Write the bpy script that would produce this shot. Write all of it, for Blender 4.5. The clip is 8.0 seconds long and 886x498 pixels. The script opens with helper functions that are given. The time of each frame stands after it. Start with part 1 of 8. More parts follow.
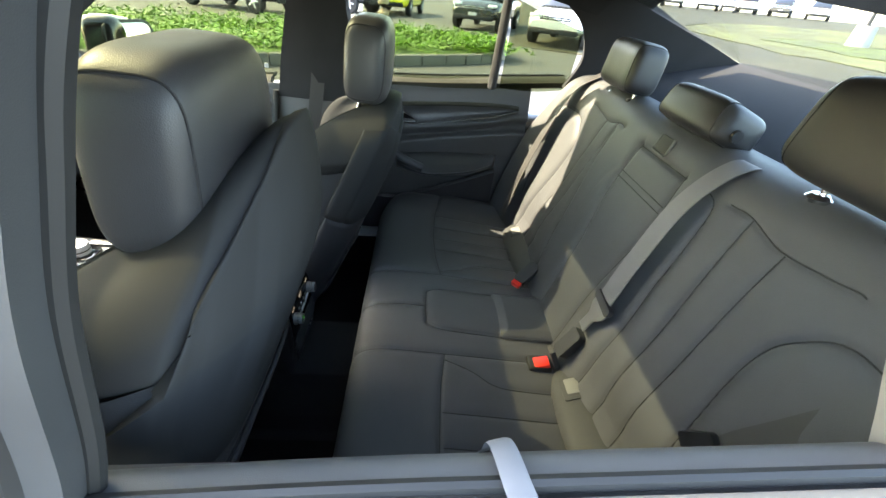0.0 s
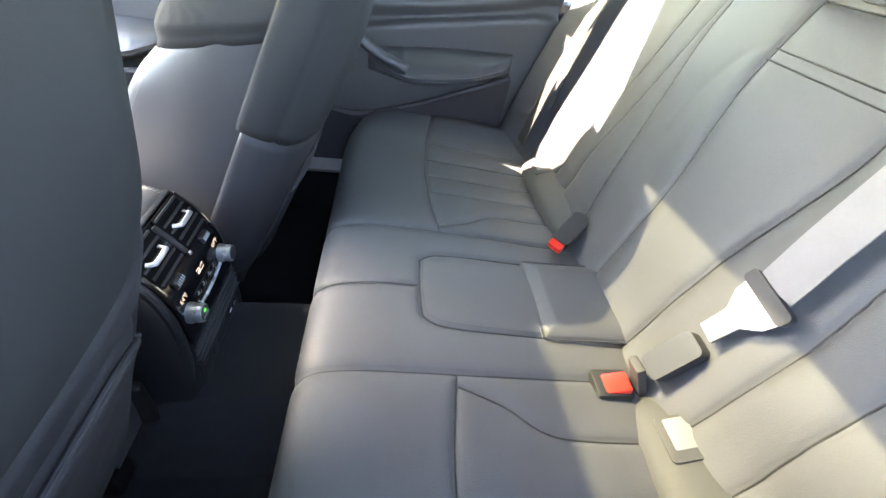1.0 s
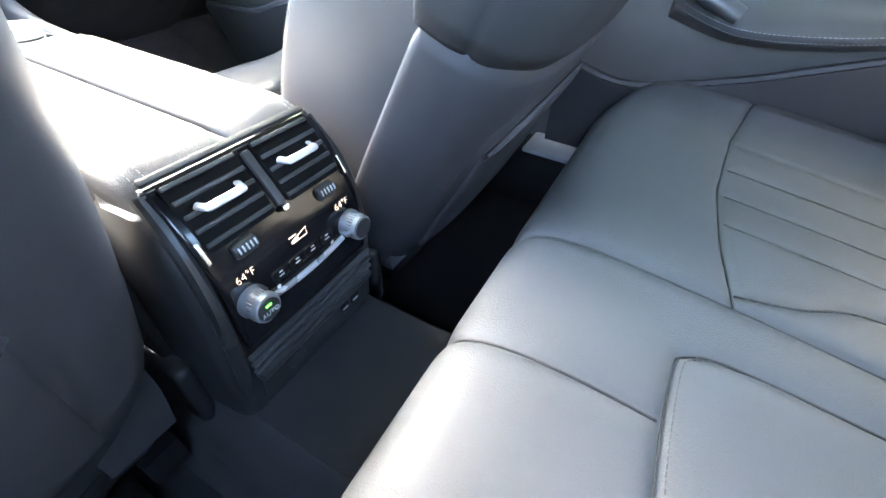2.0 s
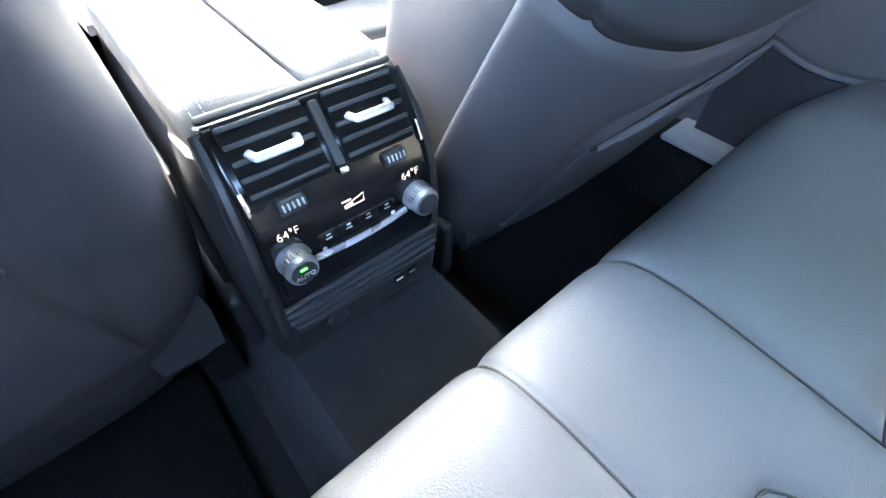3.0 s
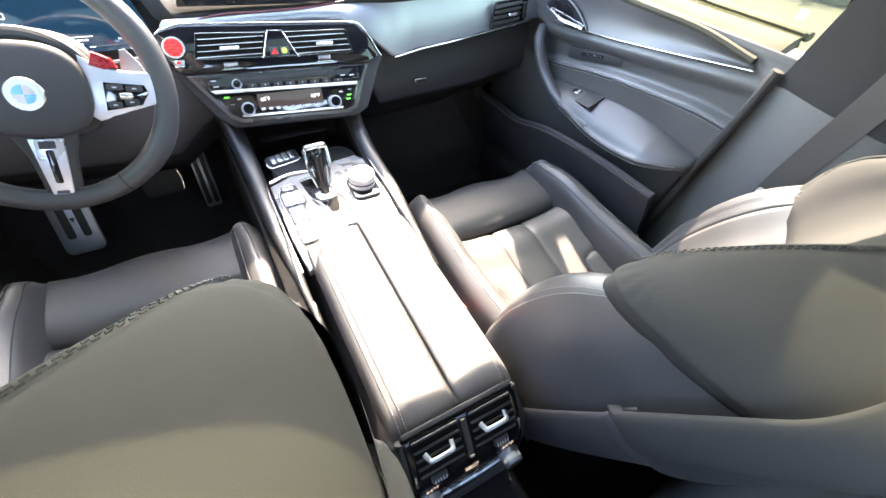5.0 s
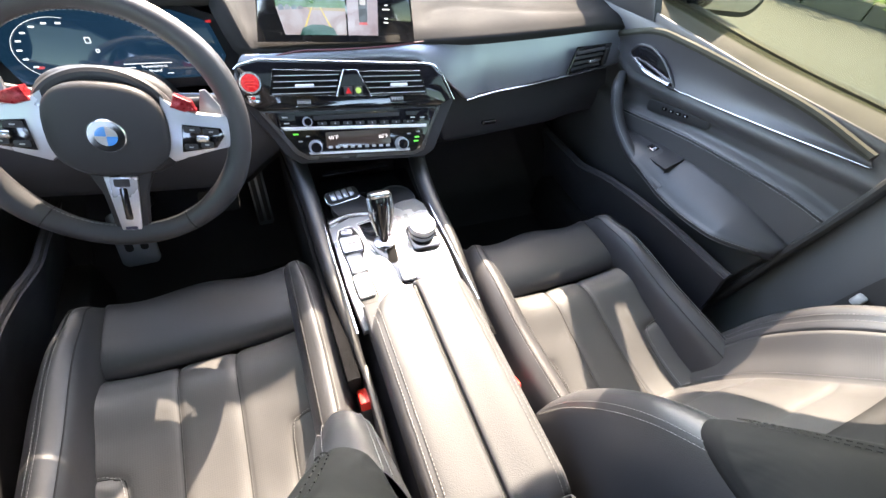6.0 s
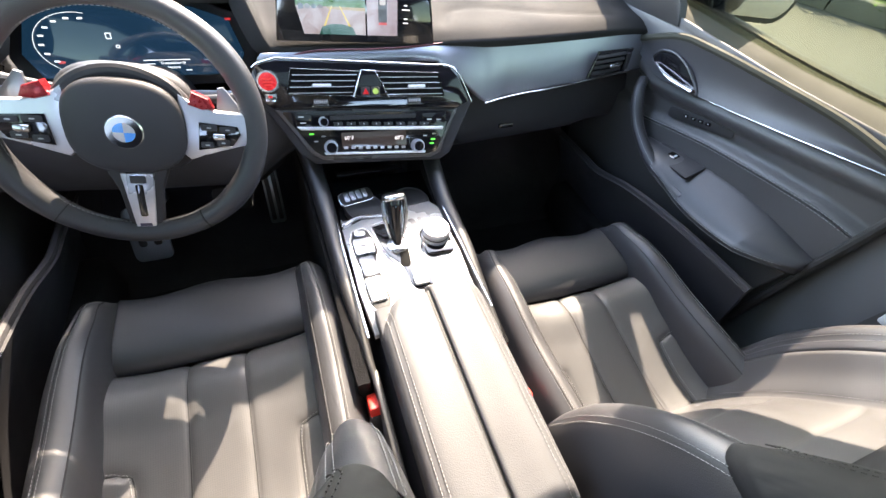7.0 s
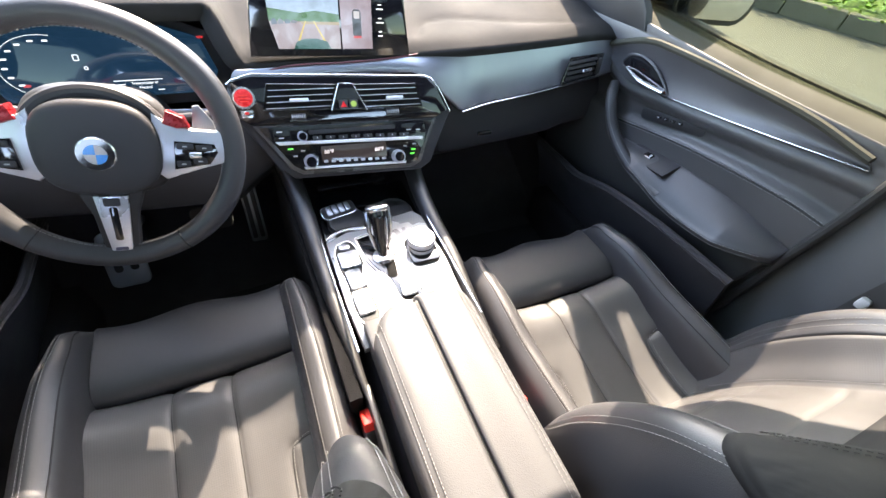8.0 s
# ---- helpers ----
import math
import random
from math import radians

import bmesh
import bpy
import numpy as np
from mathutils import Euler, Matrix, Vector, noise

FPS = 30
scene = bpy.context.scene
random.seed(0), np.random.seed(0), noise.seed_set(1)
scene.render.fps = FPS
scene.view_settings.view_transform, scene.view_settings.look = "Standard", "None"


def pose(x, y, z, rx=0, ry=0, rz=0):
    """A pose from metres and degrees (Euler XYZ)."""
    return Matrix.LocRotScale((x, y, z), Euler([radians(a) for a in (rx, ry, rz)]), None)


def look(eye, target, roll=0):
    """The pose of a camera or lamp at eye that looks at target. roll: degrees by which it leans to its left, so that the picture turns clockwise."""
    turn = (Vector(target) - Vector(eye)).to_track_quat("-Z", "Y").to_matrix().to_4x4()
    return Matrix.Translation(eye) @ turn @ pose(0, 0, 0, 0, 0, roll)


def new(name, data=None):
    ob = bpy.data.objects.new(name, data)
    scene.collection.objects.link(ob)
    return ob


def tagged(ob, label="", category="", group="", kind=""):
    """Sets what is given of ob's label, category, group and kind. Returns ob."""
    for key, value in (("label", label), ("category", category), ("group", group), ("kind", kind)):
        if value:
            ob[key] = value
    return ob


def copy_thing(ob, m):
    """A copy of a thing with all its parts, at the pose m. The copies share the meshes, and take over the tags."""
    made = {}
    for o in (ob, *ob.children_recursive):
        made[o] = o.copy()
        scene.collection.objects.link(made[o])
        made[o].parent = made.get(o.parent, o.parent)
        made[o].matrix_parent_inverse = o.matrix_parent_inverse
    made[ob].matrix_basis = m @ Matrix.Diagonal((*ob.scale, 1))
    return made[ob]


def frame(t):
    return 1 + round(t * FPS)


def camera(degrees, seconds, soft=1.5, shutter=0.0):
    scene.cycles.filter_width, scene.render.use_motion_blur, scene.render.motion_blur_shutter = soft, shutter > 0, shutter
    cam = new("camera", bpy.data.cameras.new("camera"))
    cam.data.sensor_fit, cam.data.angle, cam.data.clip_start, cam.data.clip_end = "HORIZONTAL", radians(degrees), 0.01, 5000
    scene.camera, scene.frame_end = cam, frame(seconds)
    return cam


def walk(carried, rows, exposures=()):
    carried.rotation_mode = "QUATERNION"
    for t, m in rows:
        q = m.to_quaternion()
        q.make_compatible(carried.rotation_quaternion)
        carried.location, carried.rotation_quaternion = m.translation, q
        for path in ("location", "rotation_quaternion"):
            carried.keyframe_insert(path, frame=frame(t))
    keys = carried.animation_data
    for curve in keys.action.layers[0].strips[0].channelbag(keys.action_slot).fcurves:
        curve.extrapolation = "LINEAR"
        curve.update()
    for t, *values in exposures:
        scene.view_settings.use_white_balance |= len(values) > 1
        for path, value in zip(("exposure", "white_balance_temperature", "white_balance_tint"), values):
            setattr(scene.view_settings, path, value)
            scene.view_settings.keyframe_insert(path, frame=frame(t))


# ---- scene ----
cam = camera(94.0, 8.0)
PATH = [
    (0, (-0.843, -0.097, 1.339), (0.838, -0.25, 0.266), 6.0),
    (0.5, (-0.64, -0.065, 1.211), (0.884, -0.496, -0.011), 9.7),
    (1, (-0.468, -0.084, 1.093), (1.044, -0.366, -0.185), 9.5),
    (1.5, (-0.288, -0.08, 0.955), (1.245, 0.166, -0.306), 5.5),
    (2, (-0.193, -0.065, 0.889), (1.133, 0.607, -0.448), 3.6),
    (2.2, (-0.171, -0.071, 0.874), (1.041, 0.709, -0.513), 4.1),
    (3.3, (-0.108, -0.055, 0.883), (0.712, 0.92, -0.658), 1.4),
    (3.5, (-0.107, -0.056, 0.884), (0.697, 0.932, -0.659), 0.6),
    (4, (-0.117, -0.034, 0.963), (0.691, 1.007, -0.541), 1.4),
    (4.5, (-0.139, 0.014, 1.169), (0.69, 1.108, -0.285), 5.1),
    (5, (-0.155, 0.089, 1.246), (0.604, 1.201, -0.233), 7.2),
    (5.2, (-0.154, 0.114, 1.264), (0.561, 1.243, -0.224), 7.3),
    (6.3, (-0.174, 0.242, 1.297), (0.458, 1.391, -0.213), 10.2),
    (6.5, (-0.172, 0.242, 1.292), (0.446, 1.398, -0.218), 10.0),
    (7, (-0.174, 0.242, 1.291), (0.438, 1.404, -0.218), 10.2),
    (7.5, (-0.175, 0.244, 1.291), (0.449, 1.409, -0.209), 9.9),
    (8, (-0.178, 0.242, 1.286), (0.517, 1.412, -0.179), 9.4),
]
EXPOSURES = [(0, 4.25, 7650, 7), (0.3, 5.32, 7750, 12), (0.5, 5.55, 7850, 14), (1, 6.15, 7500, 16), (1.5, 6.65, 7500, 17), (2, 6.92, 7000, 12), (3.5, 7.17, 6450, 10), (4, 7.26, 6850, 14), (4.5, 6.3, 7350, 20), (5, 5.43, 7550, 18), (5.2, 5.11, 7550, 18), (6.3, 4.5, 7350, 19), (8, 4.45, 7350, 19)]
walk(cam, [(t, look(eye, target, roll)) for t, eye, target, roll in PATH], EXPOSURES)

# ---------------------------------------------------------------- light
SUN_EL, SUN_AZ = 41.0, -24.5   # elevation; azimuth from ahead (+y) towards the driver's side (-x)
world = bpy.data.worlds.new("sky")
scene.world = world
world.use_nodes = True
wn = world.node_tree.nodes
sky = wn.new("ShaderNodeTexSky")
sky.sky_type = 'NISHITA'
sky.sun_disc = False
sky.sun_elevation = radians(SUN_EL)
sky.sun_rotation = radians(-SUN_AZ)
sky.air_density, sky.dust_density = 1.0, 1.5
world.node_tree.links.new(sky.outputs[0], wn["Background"].inputs[0])
wn["Background"].inputs[1].default_value = 0.15
sun = new("sun", bpy.data.lights.new("sun", 'SUN'))
sun.data.energy, sun.data.angle, sun.data.color = 1.55, radians(0.5), (1.0, 0.93, 0.78)
sun_dir = Vector((-math.sin(radians(SUN_AZ)) * math.cos(radians(SUN_EL)), math.cos(radians(SUN_AZ)) * math.cos(radians(SUN_EL)), math.sin(radians(SUN_EL))))
sun.matrix_world = look(sun_dir * 30, (0, 0, 0))

# ---------------------------------------------------------------- materials
def mat(name, color, rough=0.5, metal=0.0, grain=0.0, grain_scale=900.0, relief=0.25, cells=False, vary=0.12, vary_scale=9.0,
        coat=0.0, spec=0.5, emit=None, power=0.0, sheen=0.0, rough_vary=0.1, rand=0.0):
    """A surface with fine relief, and colour and gloss that vary at two scales."""
    m = bpy.data.materials.new(name)
    m.use_nodes = True
    t = m.node_tree
    n, l = t.nodes, t.links
    b = n["Principled BSDF"]
    b.inputs["Base Color"].default_value = (*color, 1)
    b.inputs["Roughness"].default_value = rough
    b.inputs["Metallic"].default_value = metal
    b.inputs["Specular IOR Level"].default_value = spec
    b.inputs["Coat Weight"].default_value = coat
    b.inputs["Coat Roughness"].default_value = 0.06
    b.inputs["Sheen Weight"].default_value = sheen
    if emit:
        b.inputs["Emission Color"].default_value = (*emit, 1)
        b.inputs["Emission Strength"].default_value = power
    co = n.new("ShaderNodeTexCoord")
    if vary:
        big = n.new("ShaderNodeTexNoise")
        big.inputs["Scale"].default_value, big.inputs["Detail"].default_value = vary_scale, 6
        l.new(co.outputs["Object"], big.inputs["Vector"])
        ramp = n.new("ShaderNodeMapRange")
        ramp.inputs["From Min"].default_value, ramp.inputs["From Max"].default_value = 0.3, 0.7
        ramp.inputs["To Min"].default_value, ramp.inputs["To Max"].default_value = 1 - vary, 1 + vary
        l.new(big.outputs["Fac"], ramp.inputs["Value"])
        tint = n.new("ShaderNodeVectorMath")
        tint.operation = 'SCALE'
        tint.inputs[0].default_value = color
        l.new(ramp.outputs[0], tint.inputs["Scale"])
        last = tint.outputs["Vector"]
        if rand:
            info = n.new("ShaderNodeObjectInfo")
            r2 = n.new("ShaderNodeMapRange")
            r2.inputs["To Min"].default_value, r2.inputs["To Max"].default_value = 1 - rand, 1 + rand
            l.new(info.outputs["Random"], r2.inputs["Value"])
            t2 = n.new("ShaderNodeVectorMath")
            t2.operation = 'SCALE'
            l.new(last, t2.inputs[0])
            l.new(r2.outputs[0], t2.inputs["Scale"])
            last = t2.outputs["Vector"]
        l.new(last, b.inputs["Base Color"])
        rr = n.new("ShaderNodeMapRange")
        rr.inputs["From Min"].default_value, rr.inputs["From Max"].default_value = 0.3, 0.7
        rr.inputs["To Min"].default_value, rr.inputs["To Max"].default_value = max(0.02, rough - rough_vary), min(1, rough + rough_vary)
        l.new(big.outputs["Fac"], rr.inputs["Value"])
        l.new(rr.outputs[0], b.inputs["Roughness"])
    if grain:
        if cells:
            g = n.new("ShaderNodeTexVoronoi")
            g.feature = 'SMOOTH_F1'
            g.inputs["Scale"].default_value = grain_scale
            out = g.outputs["Distance"]
        else:
            g = n.new("ShaderNodeTexNoise")
            g.inputs["Scale"].default_value, g.inputs["Detail"].default_value = grain_scale, 3
            out = g.outputs["Fac"]
        l.new(co.outputs["Object"], g.inputs["Vector"])
        bump = n.new("ShaderNodeBump")
        bump.inputs["Strength"].default_value, bump.inputs["Distance"].default_value = relief, grain
        l.new(out, bump.inputs["Height"])
        l.new(bump.outputs[0], b.inputs["Normal"])
    return m


def perforated(name, color, rough, pitch=0.0032, hole=0.26):
    """Leather with a staggered pattern of punched holes, in the plane across x and along the surface."""
    m = mat(name, color, rough, grain=0.0006, grain_scale=900, relief=0.3, cells=True)
    t = m.node_tree
    n, l = t.nodes, t.links
    b = n["Principled BSDF"]
    co = n.new("ShaderNodeTexCoord")
    dots = n.new("ShaderNodeTexVoronoi")
    dots.inputs["Scale"].default_value = 1 / pitch
    dots.inputs["Randomness"].default_value = 0.0
    flat = n.new("ShaderNodeUVMap")
    l.new(flat.outputs[0], dots.inputs["Vector"])
    dots.voronoi_dimensions = '2D'
    edge = n.new("ShaderNodeMapRange")
    edge.inputs["From Min"].default_value, edge.inputs["From Max"].default_value = hole, hole + 0.12
    l.new(dots.outputs["Distance"], edge.inputs["Value"])
    old = b.inputs["Base Color"].links[0].from_socket
    mix = n.new("ShaderNodeVectorMath")
    mix.operation = 'MULTIPLY'
    l.new(old, mix.inputs[0])
    low = n.new("ShaderNodeMapRange")
    low.inputs["To Min"].default_value = 0.8
    l.new(edge.outputs[0], low.inputs["Value"])
    l.new(low.outputs[0], mix.inputs[1])
    l.new(mix.outputs[0], b.inputs["Base Color"])
    return m


def glass(name, tint=(1, 1, 1), gloss=0.1):
    m = bpy.data.materials.new(name)
    m.use_nodes = True
    t = m.node_tree
    n, l = t.nodes, t.links
    n.remove(n["Principled BSDF"])
    clear = n.new("ShaderNodeBsdfTransparent")
    clear.inputs[0].default_value = (*tint, 1)
    shine = n.new("ShaderNodeBsdfGlossy")
    shine.inputs["Roughness"].default_value = 0.0
    lw = n.new("ShaderNodeLayerWeight")
    lw.inputs["Blend"].default_value = 0.5
    power = n.new("ShaderNodeMath")
    power.operation = 'POWER'
    power.inputs[1].default_value = 4.0
    l.new(lw.outputs["Facing"], power.inputs[0])
    fr = n.new("ShaderNodeMath")
    fr.operation = 'MULTIPLY_ADD'
    fr.inputs[1].default_value, fr.inputs[2].default_value = 0.35, 0.02
    l.new(power.outputs[0], fr.inputs[0])
    mix = n.new("ShaderNodeMixShader")
    l.new(fr.outputs[0], mix.inputs[0])
    l.new(clear.outputs[0], mix.inputs[1])
    l.new(shine.outputs[0], mix.inputs[2])
    l.new(mix.outputs[0], n["Material Output"].inputs["Surface"])
    return m


LEATHER = mat("black_leather", (0.064, 0.065, 0.069), 0.57, spec=0.36, grain=0.0007, grain_scale=750, relief=0.35, cells=True, vary=0.12, vary_scale=7)
LEATHER_S = mat("smooth_black_leather", (0.040, 0.040, 0.043), 0.42, grain=0.0006, grain_scale=900, relief=0.3, cells=True, vary=0.1)
PERF = perforated("perforated_black_leather", (0.062, 0.061, 0.062), 0.45)
LEATHER_F = mat("fine_black_leather", (0.033, 0.033, 0.0335), 0.75, spec=0.05, grain=0.0005, grain_scale=1600, relief=0.12, cells=True, vary=0.08)
SHELL = mat("dark_soft_plastic", (0.034, 0.033, 0.036), 0.55, spec=0.3, grain=0.0004, grain_scale=1500, relief=0.2, vary=0.06)
PLASTIC = mat("black_plastic", (0.018, 0.018, 0.019), 0.45, grain=0.0004, grain_scale=1400, relief=0.25, vary=0.1)
PLASTIC_G = mat("grey_pillar_plastic", (0.075, 0.077, 0.08), 0.55, grain=0.0005, grain_scale=1200, relief=0.25, vary=0.06)
PIANO = mat("gloss_black", (0.006, 0.006, 0.007), 0.08, coat=0.6, vary=0.2, vary_scale=40, rough_vary=0.03)
CHROME = mat("satin_chrome", (0.75, 0.75, 0.76), 0.22, metal=1.0, vary=0.04, rough_vary=0.05)
SILVER = mat("silver_paint", (0.55, 0.56, 0.6), 0.32, metal=0.6, vary=0.04)
ALU = mat("brushed_aluminium", (0.30, 0.315, 0.335), 0.38, metal=0.85, grain=0.0003, grain_scale=1600, relief=0.1, vary=0.06)
CARPET = mat("black_carpet", (0.008, 0.008, 0.009), 0.95, spec=0.04, grain=0.004, grain_scale=900, relief=1.0, vary=0.35, vary_scale=30, sheen=0.05)
CARPET_T = mat("charcoal_carpet", (0.018, 0.0175, 0.02), 0.95, spec=0.06, grain=0.004, grain_scale=1100, relief=1.0, vary=0.3, vary_scale=25, sheen=0.12)
HEADLINER = mat("anthracite_headliner", (0.030, 0.030, 0.032), 0.95, spec=0.05, grain=0.001, grain_scale=1500, relief=0.4, vary=0.08)
DASHTOP = mat("dashboard_skin", (0.024, 0.0233, 0.0225), 0.8, spec=0.06, grain=0.0007, grain_scale=800, relief=0.35, cells=True, vary=0.08)
THREAD = mat("grey_thread", (0.2, 0.2, 0.2), 0.7, vary=0.15, vary_scale=300)
DARKTHREAD = mat("dark_seam", (0.012, 0.012, 0.013), 0.7, vary=0.2, vary_scale=300)
WEB = mat("grey_belt_webbing", (0.15, 0.142, 0.146), 0.6, grain=0.0008, grain_scale=900, relief=0.6, vary=0.1)
WEB_D = mat("dark_belt_webbing", (0.036, 0.034, 0.034), 0.6, grain=0.0008, grain_scale=900, relief=0.6, vary=0.1)
RED = mat("red_plastic", (0.7, 0.03, 0.02), 0.35, vary=0.06)
REDGLOW = mat("lit_red_button", (0.45, 0.015, 0.02), 0.25, coat=0.4, vary=0.1, vary_scale=200, emit=(0.9, 0.03, 0.03), power=0.02)
DEEPRED = mat("deep_red_anodised", (0.26, 0.008, 0.012), 0.3, metal=0.3, vary=0.08, vary_scale=200)
BRIGHT = mat("bright_trim", (0.82, 0.82, 0.83), 0.4, metal=0.3, vary=0.04)
LEATHER_R = mat("matt_black_leather", (0.048, 0.0485, 0.048), 0.65, spec=0.25, grain=0.0007, grain_scale=750, relief=0.35, cells=True, vary=0.14, vary_scale=9)
RUBBER = mat("black_rubber", (0.012, 0.012, 0.012), 0.6, vary=0.1)
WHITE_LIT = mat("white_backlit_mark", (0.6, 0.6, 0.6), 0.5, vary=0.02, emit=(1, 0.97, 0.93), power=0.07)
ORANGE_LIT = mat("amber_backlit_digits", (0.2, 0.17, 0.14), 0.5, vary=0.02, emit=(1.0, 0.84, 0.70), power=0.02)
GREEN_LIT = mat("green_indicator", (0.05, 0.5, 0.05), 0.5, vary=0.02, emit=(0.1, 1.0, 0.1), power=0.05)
GREYMARK = mat("pale_grey_print", (0.45, 0.45, 0.45), 0.6, vary=0.05)
GLASS = glass("window_glass", (0.93, 0.96, 0.94))
GLASS_S = glass("green_tinted_side_glass", (0.52, 0.55, 0.45))
GLASS_R = glass("tinted_roof_glass", (0.40, 0.41, 0.345))
GLASS_D = glass("rear_glass", (0.9, 0.93, 0.92))

# ---------------------------------------------------------------- builders
ORIGIN = {}


def thing(name, at, label, category, group="", kind=""):
    """An Empty at the base of a thing; its parts hang under it."""
    ob = new(name)
    ob.empty_display_size = 0.05
    ob.location = at
    ORIGIN[ob.name] = Vector(at)
    return tagged(ob, label, category, group, kind)


def place(name, me, material, parent, label=""):
    me.materials.append(material)
    ob = new(name, me)
    base = Vector((0, 0, 0))
    if parent:
        base = ORIGIN[parent.name]
        ob.parent = parent
        me.transform(Matrix.Translation(-base))
    ORIGIN[ob.name] = base
    return tagged(ob, label)


def part(name, bm, material, parent, label="", smooth=True, sharp=35):
    """Links a bmesh as one mesh under a thing or a part."""
    bmesh.ops.recalc_face_normals(bm, faces=bm.faces)
    for f in bm.faces:
        f.smooth = smooth
    if smooth:
        for e in bm.edges:
            e.smooth = len(e.link_faces) != 2 or e.calc_face_angle(0) < radians(sharp)
    me = bpy.data.meshes.new(name)
    bm.to_mesh(me)
    bm.free()
    return place(name, me, material, parent, label)


def solo(name, bm, material, label, category, group="", kind="", **k):
    """A thing that is one mesh."""
    return tagged(part(name, bm, material, None, **k), label, category, group, kind)


def V(*a):
    return Vector(a)


def box(bm, c, s, r=0.004, seg=2, rot=None, taper=None):
    """A bevelled block; taper shrinks its top."""
    g = bmesh.ops.create_cube(bm, size=1)
    vs = g["verts"]
    for v in vs:
        k = 1.0
        if taper and v.co.z > 0:
            v.co.x *= taper[0]
            v.co.y *= taper[1]
        v.co = Vector((v.co.x * s[0], v.co.y * s[1], v.co.z * s[2]))
    if r:
        es = list({e for v in vs for e in v.link_edges})
        out = bmesh.ops.bevel(bm, geom=es, offset=min(r, min(s) * 0.49), segments=seg, profile=0.5, affect='EDGES', clamp_overlap=True)
        vs = list({v for f in out["faces"] for v in f.verts} | {v for v in vs if v.is_valid})
        seen, todo = set(vs), list(vs)
        while todo:
            w = todo.pop()
            for e in w.link_edges:
                o = e.other_vert(w)
                if o not in seen:
                    seen.add(o)
                    todo.append(o)
        vs = list(seen)
    m = Matrix.Translation(c) @ (rot.to_4x4() if rot else Matrix())
    bmesh.ops.transform(bm, matrix=m, verts=vs)
    return bm


def bx(c, s, r=0.004, seg=2, rot=None, taper=None):
    return box(bmesh.new(), c, s, r, seg, rot, taper)


def rotm(rx=0, ry=0, rz=0):
    return Euler((radians(rx), radians(ry), radians(rz))).to_matrix()


def smooth_path(pts, n=8, closed=False):
    """Catmull-Rom through the points."""
    P = [Vector(p) for p in pts]
    if len(P) < 3:
        return P
    out = []
    m = len(P)
    last = m if closed else m - 1
    for i in range(last):
        p0 = P[(i - 1) % m] if closed or i > 0 else P[0] * 2 - P[1]
        p1, p2 = P[i], P[(i + 1) % m]
        p3 = P[(i + 2) % m] if closed or i + 2 < m else P[-1] * 2 - P[-2]
        for k in range(n):
            t = k / n
            out.append(0.5 * (2 * p1 + (p2 - p0) * t + (2 * p0 - 5 * p1 + 4 * p2 - p3) * t * t + (3 * p1 - p0 - 3 * p2 + p3) * t ** 3))
    if not closed:
        out.append(P[-1])
    return out


def skin(bm, rings, closed_ring=True, cap=True, closed_path=False):
    rows = [[bm.verts.new(p) for p in r] for r in rings]
    n = len(rows[0])
    m = len(rows)
    for i in range(m if closed_path else m - 1):
        a, b = rows[i], rows[(i + 1) % m]
        for j in range(n if closed_ring else n - 1):
            q = (a[j], a[(j + 1) % n], b[(j + 1) % n], b[j])
            bm.faces.new(q)
    if cap and closed_ring and not closed_path:
        bm.faces.new(rows[0][::-1])
        bm.faces.new(rows[-1])
    return bm


def tube(pts, r, seg=8, closed=False, bm=None, flat=1.0, up=(0, 0, 1), n=6, raw=False):
    """A swept rod. r: radius, or one for each point given; flat squeezes it along up."""
    bm = bm or bmesh.new()
    P = [Vector(p) for p in pts] if raw else smooth_path(pts, n, closed)
    rings = []
    for i, p in enumerate(P):
        a = P[i - 1] if i > 0 or closed else p
        b = P[(i + 1) % len(P)] if i < len(P) - 1 or closed else p
        d = (b - a).normalized()
        side = d.cross(Vector(up))
        if side.length < 1e-4:
            side = d.cross(Vector((1, 0, 0)))
        side.normalize()
        w = side.cross(d).normalized()
        if isinstance(r, (list, tuple)):
            f = i / max(1, len(P) - 1) * (len(r) - 1)
            k = min(int(f), len(r) - 2)
            rad = r[k] + (r[k + 1] - r[k]) * (f - k)
        else:
            rad = r
        rings.append([p + side * rad * math.cos(2 * math.pi * j / seg) + w * rad * flat * math.sin(2 * math.pi * j / seg) for j in range(seg)])
    return skin(bm, rings, True, True, closed)


def lathe(profile, at, axis=(0, 0, 1), seg=32, bm=None):
    """Profile: (radius, height) pairs, turned round the axis at that place."""
    bm = bm or bmesh.new()
    q = Vector((0, 0, 1)).rotation_difference(Vector(axis)).to_matrix()
    rings = []
    for r, h in profile:
        rings.append([Vector(at) + q @ Vector((max(r, 1e-5) * math.cos(2 * math.pi * j / seg), max(r, 1e-5) * math.sin(2 * math.pi * j / seg), h)) for j in range(seg)])
    return skin(bm, rings)


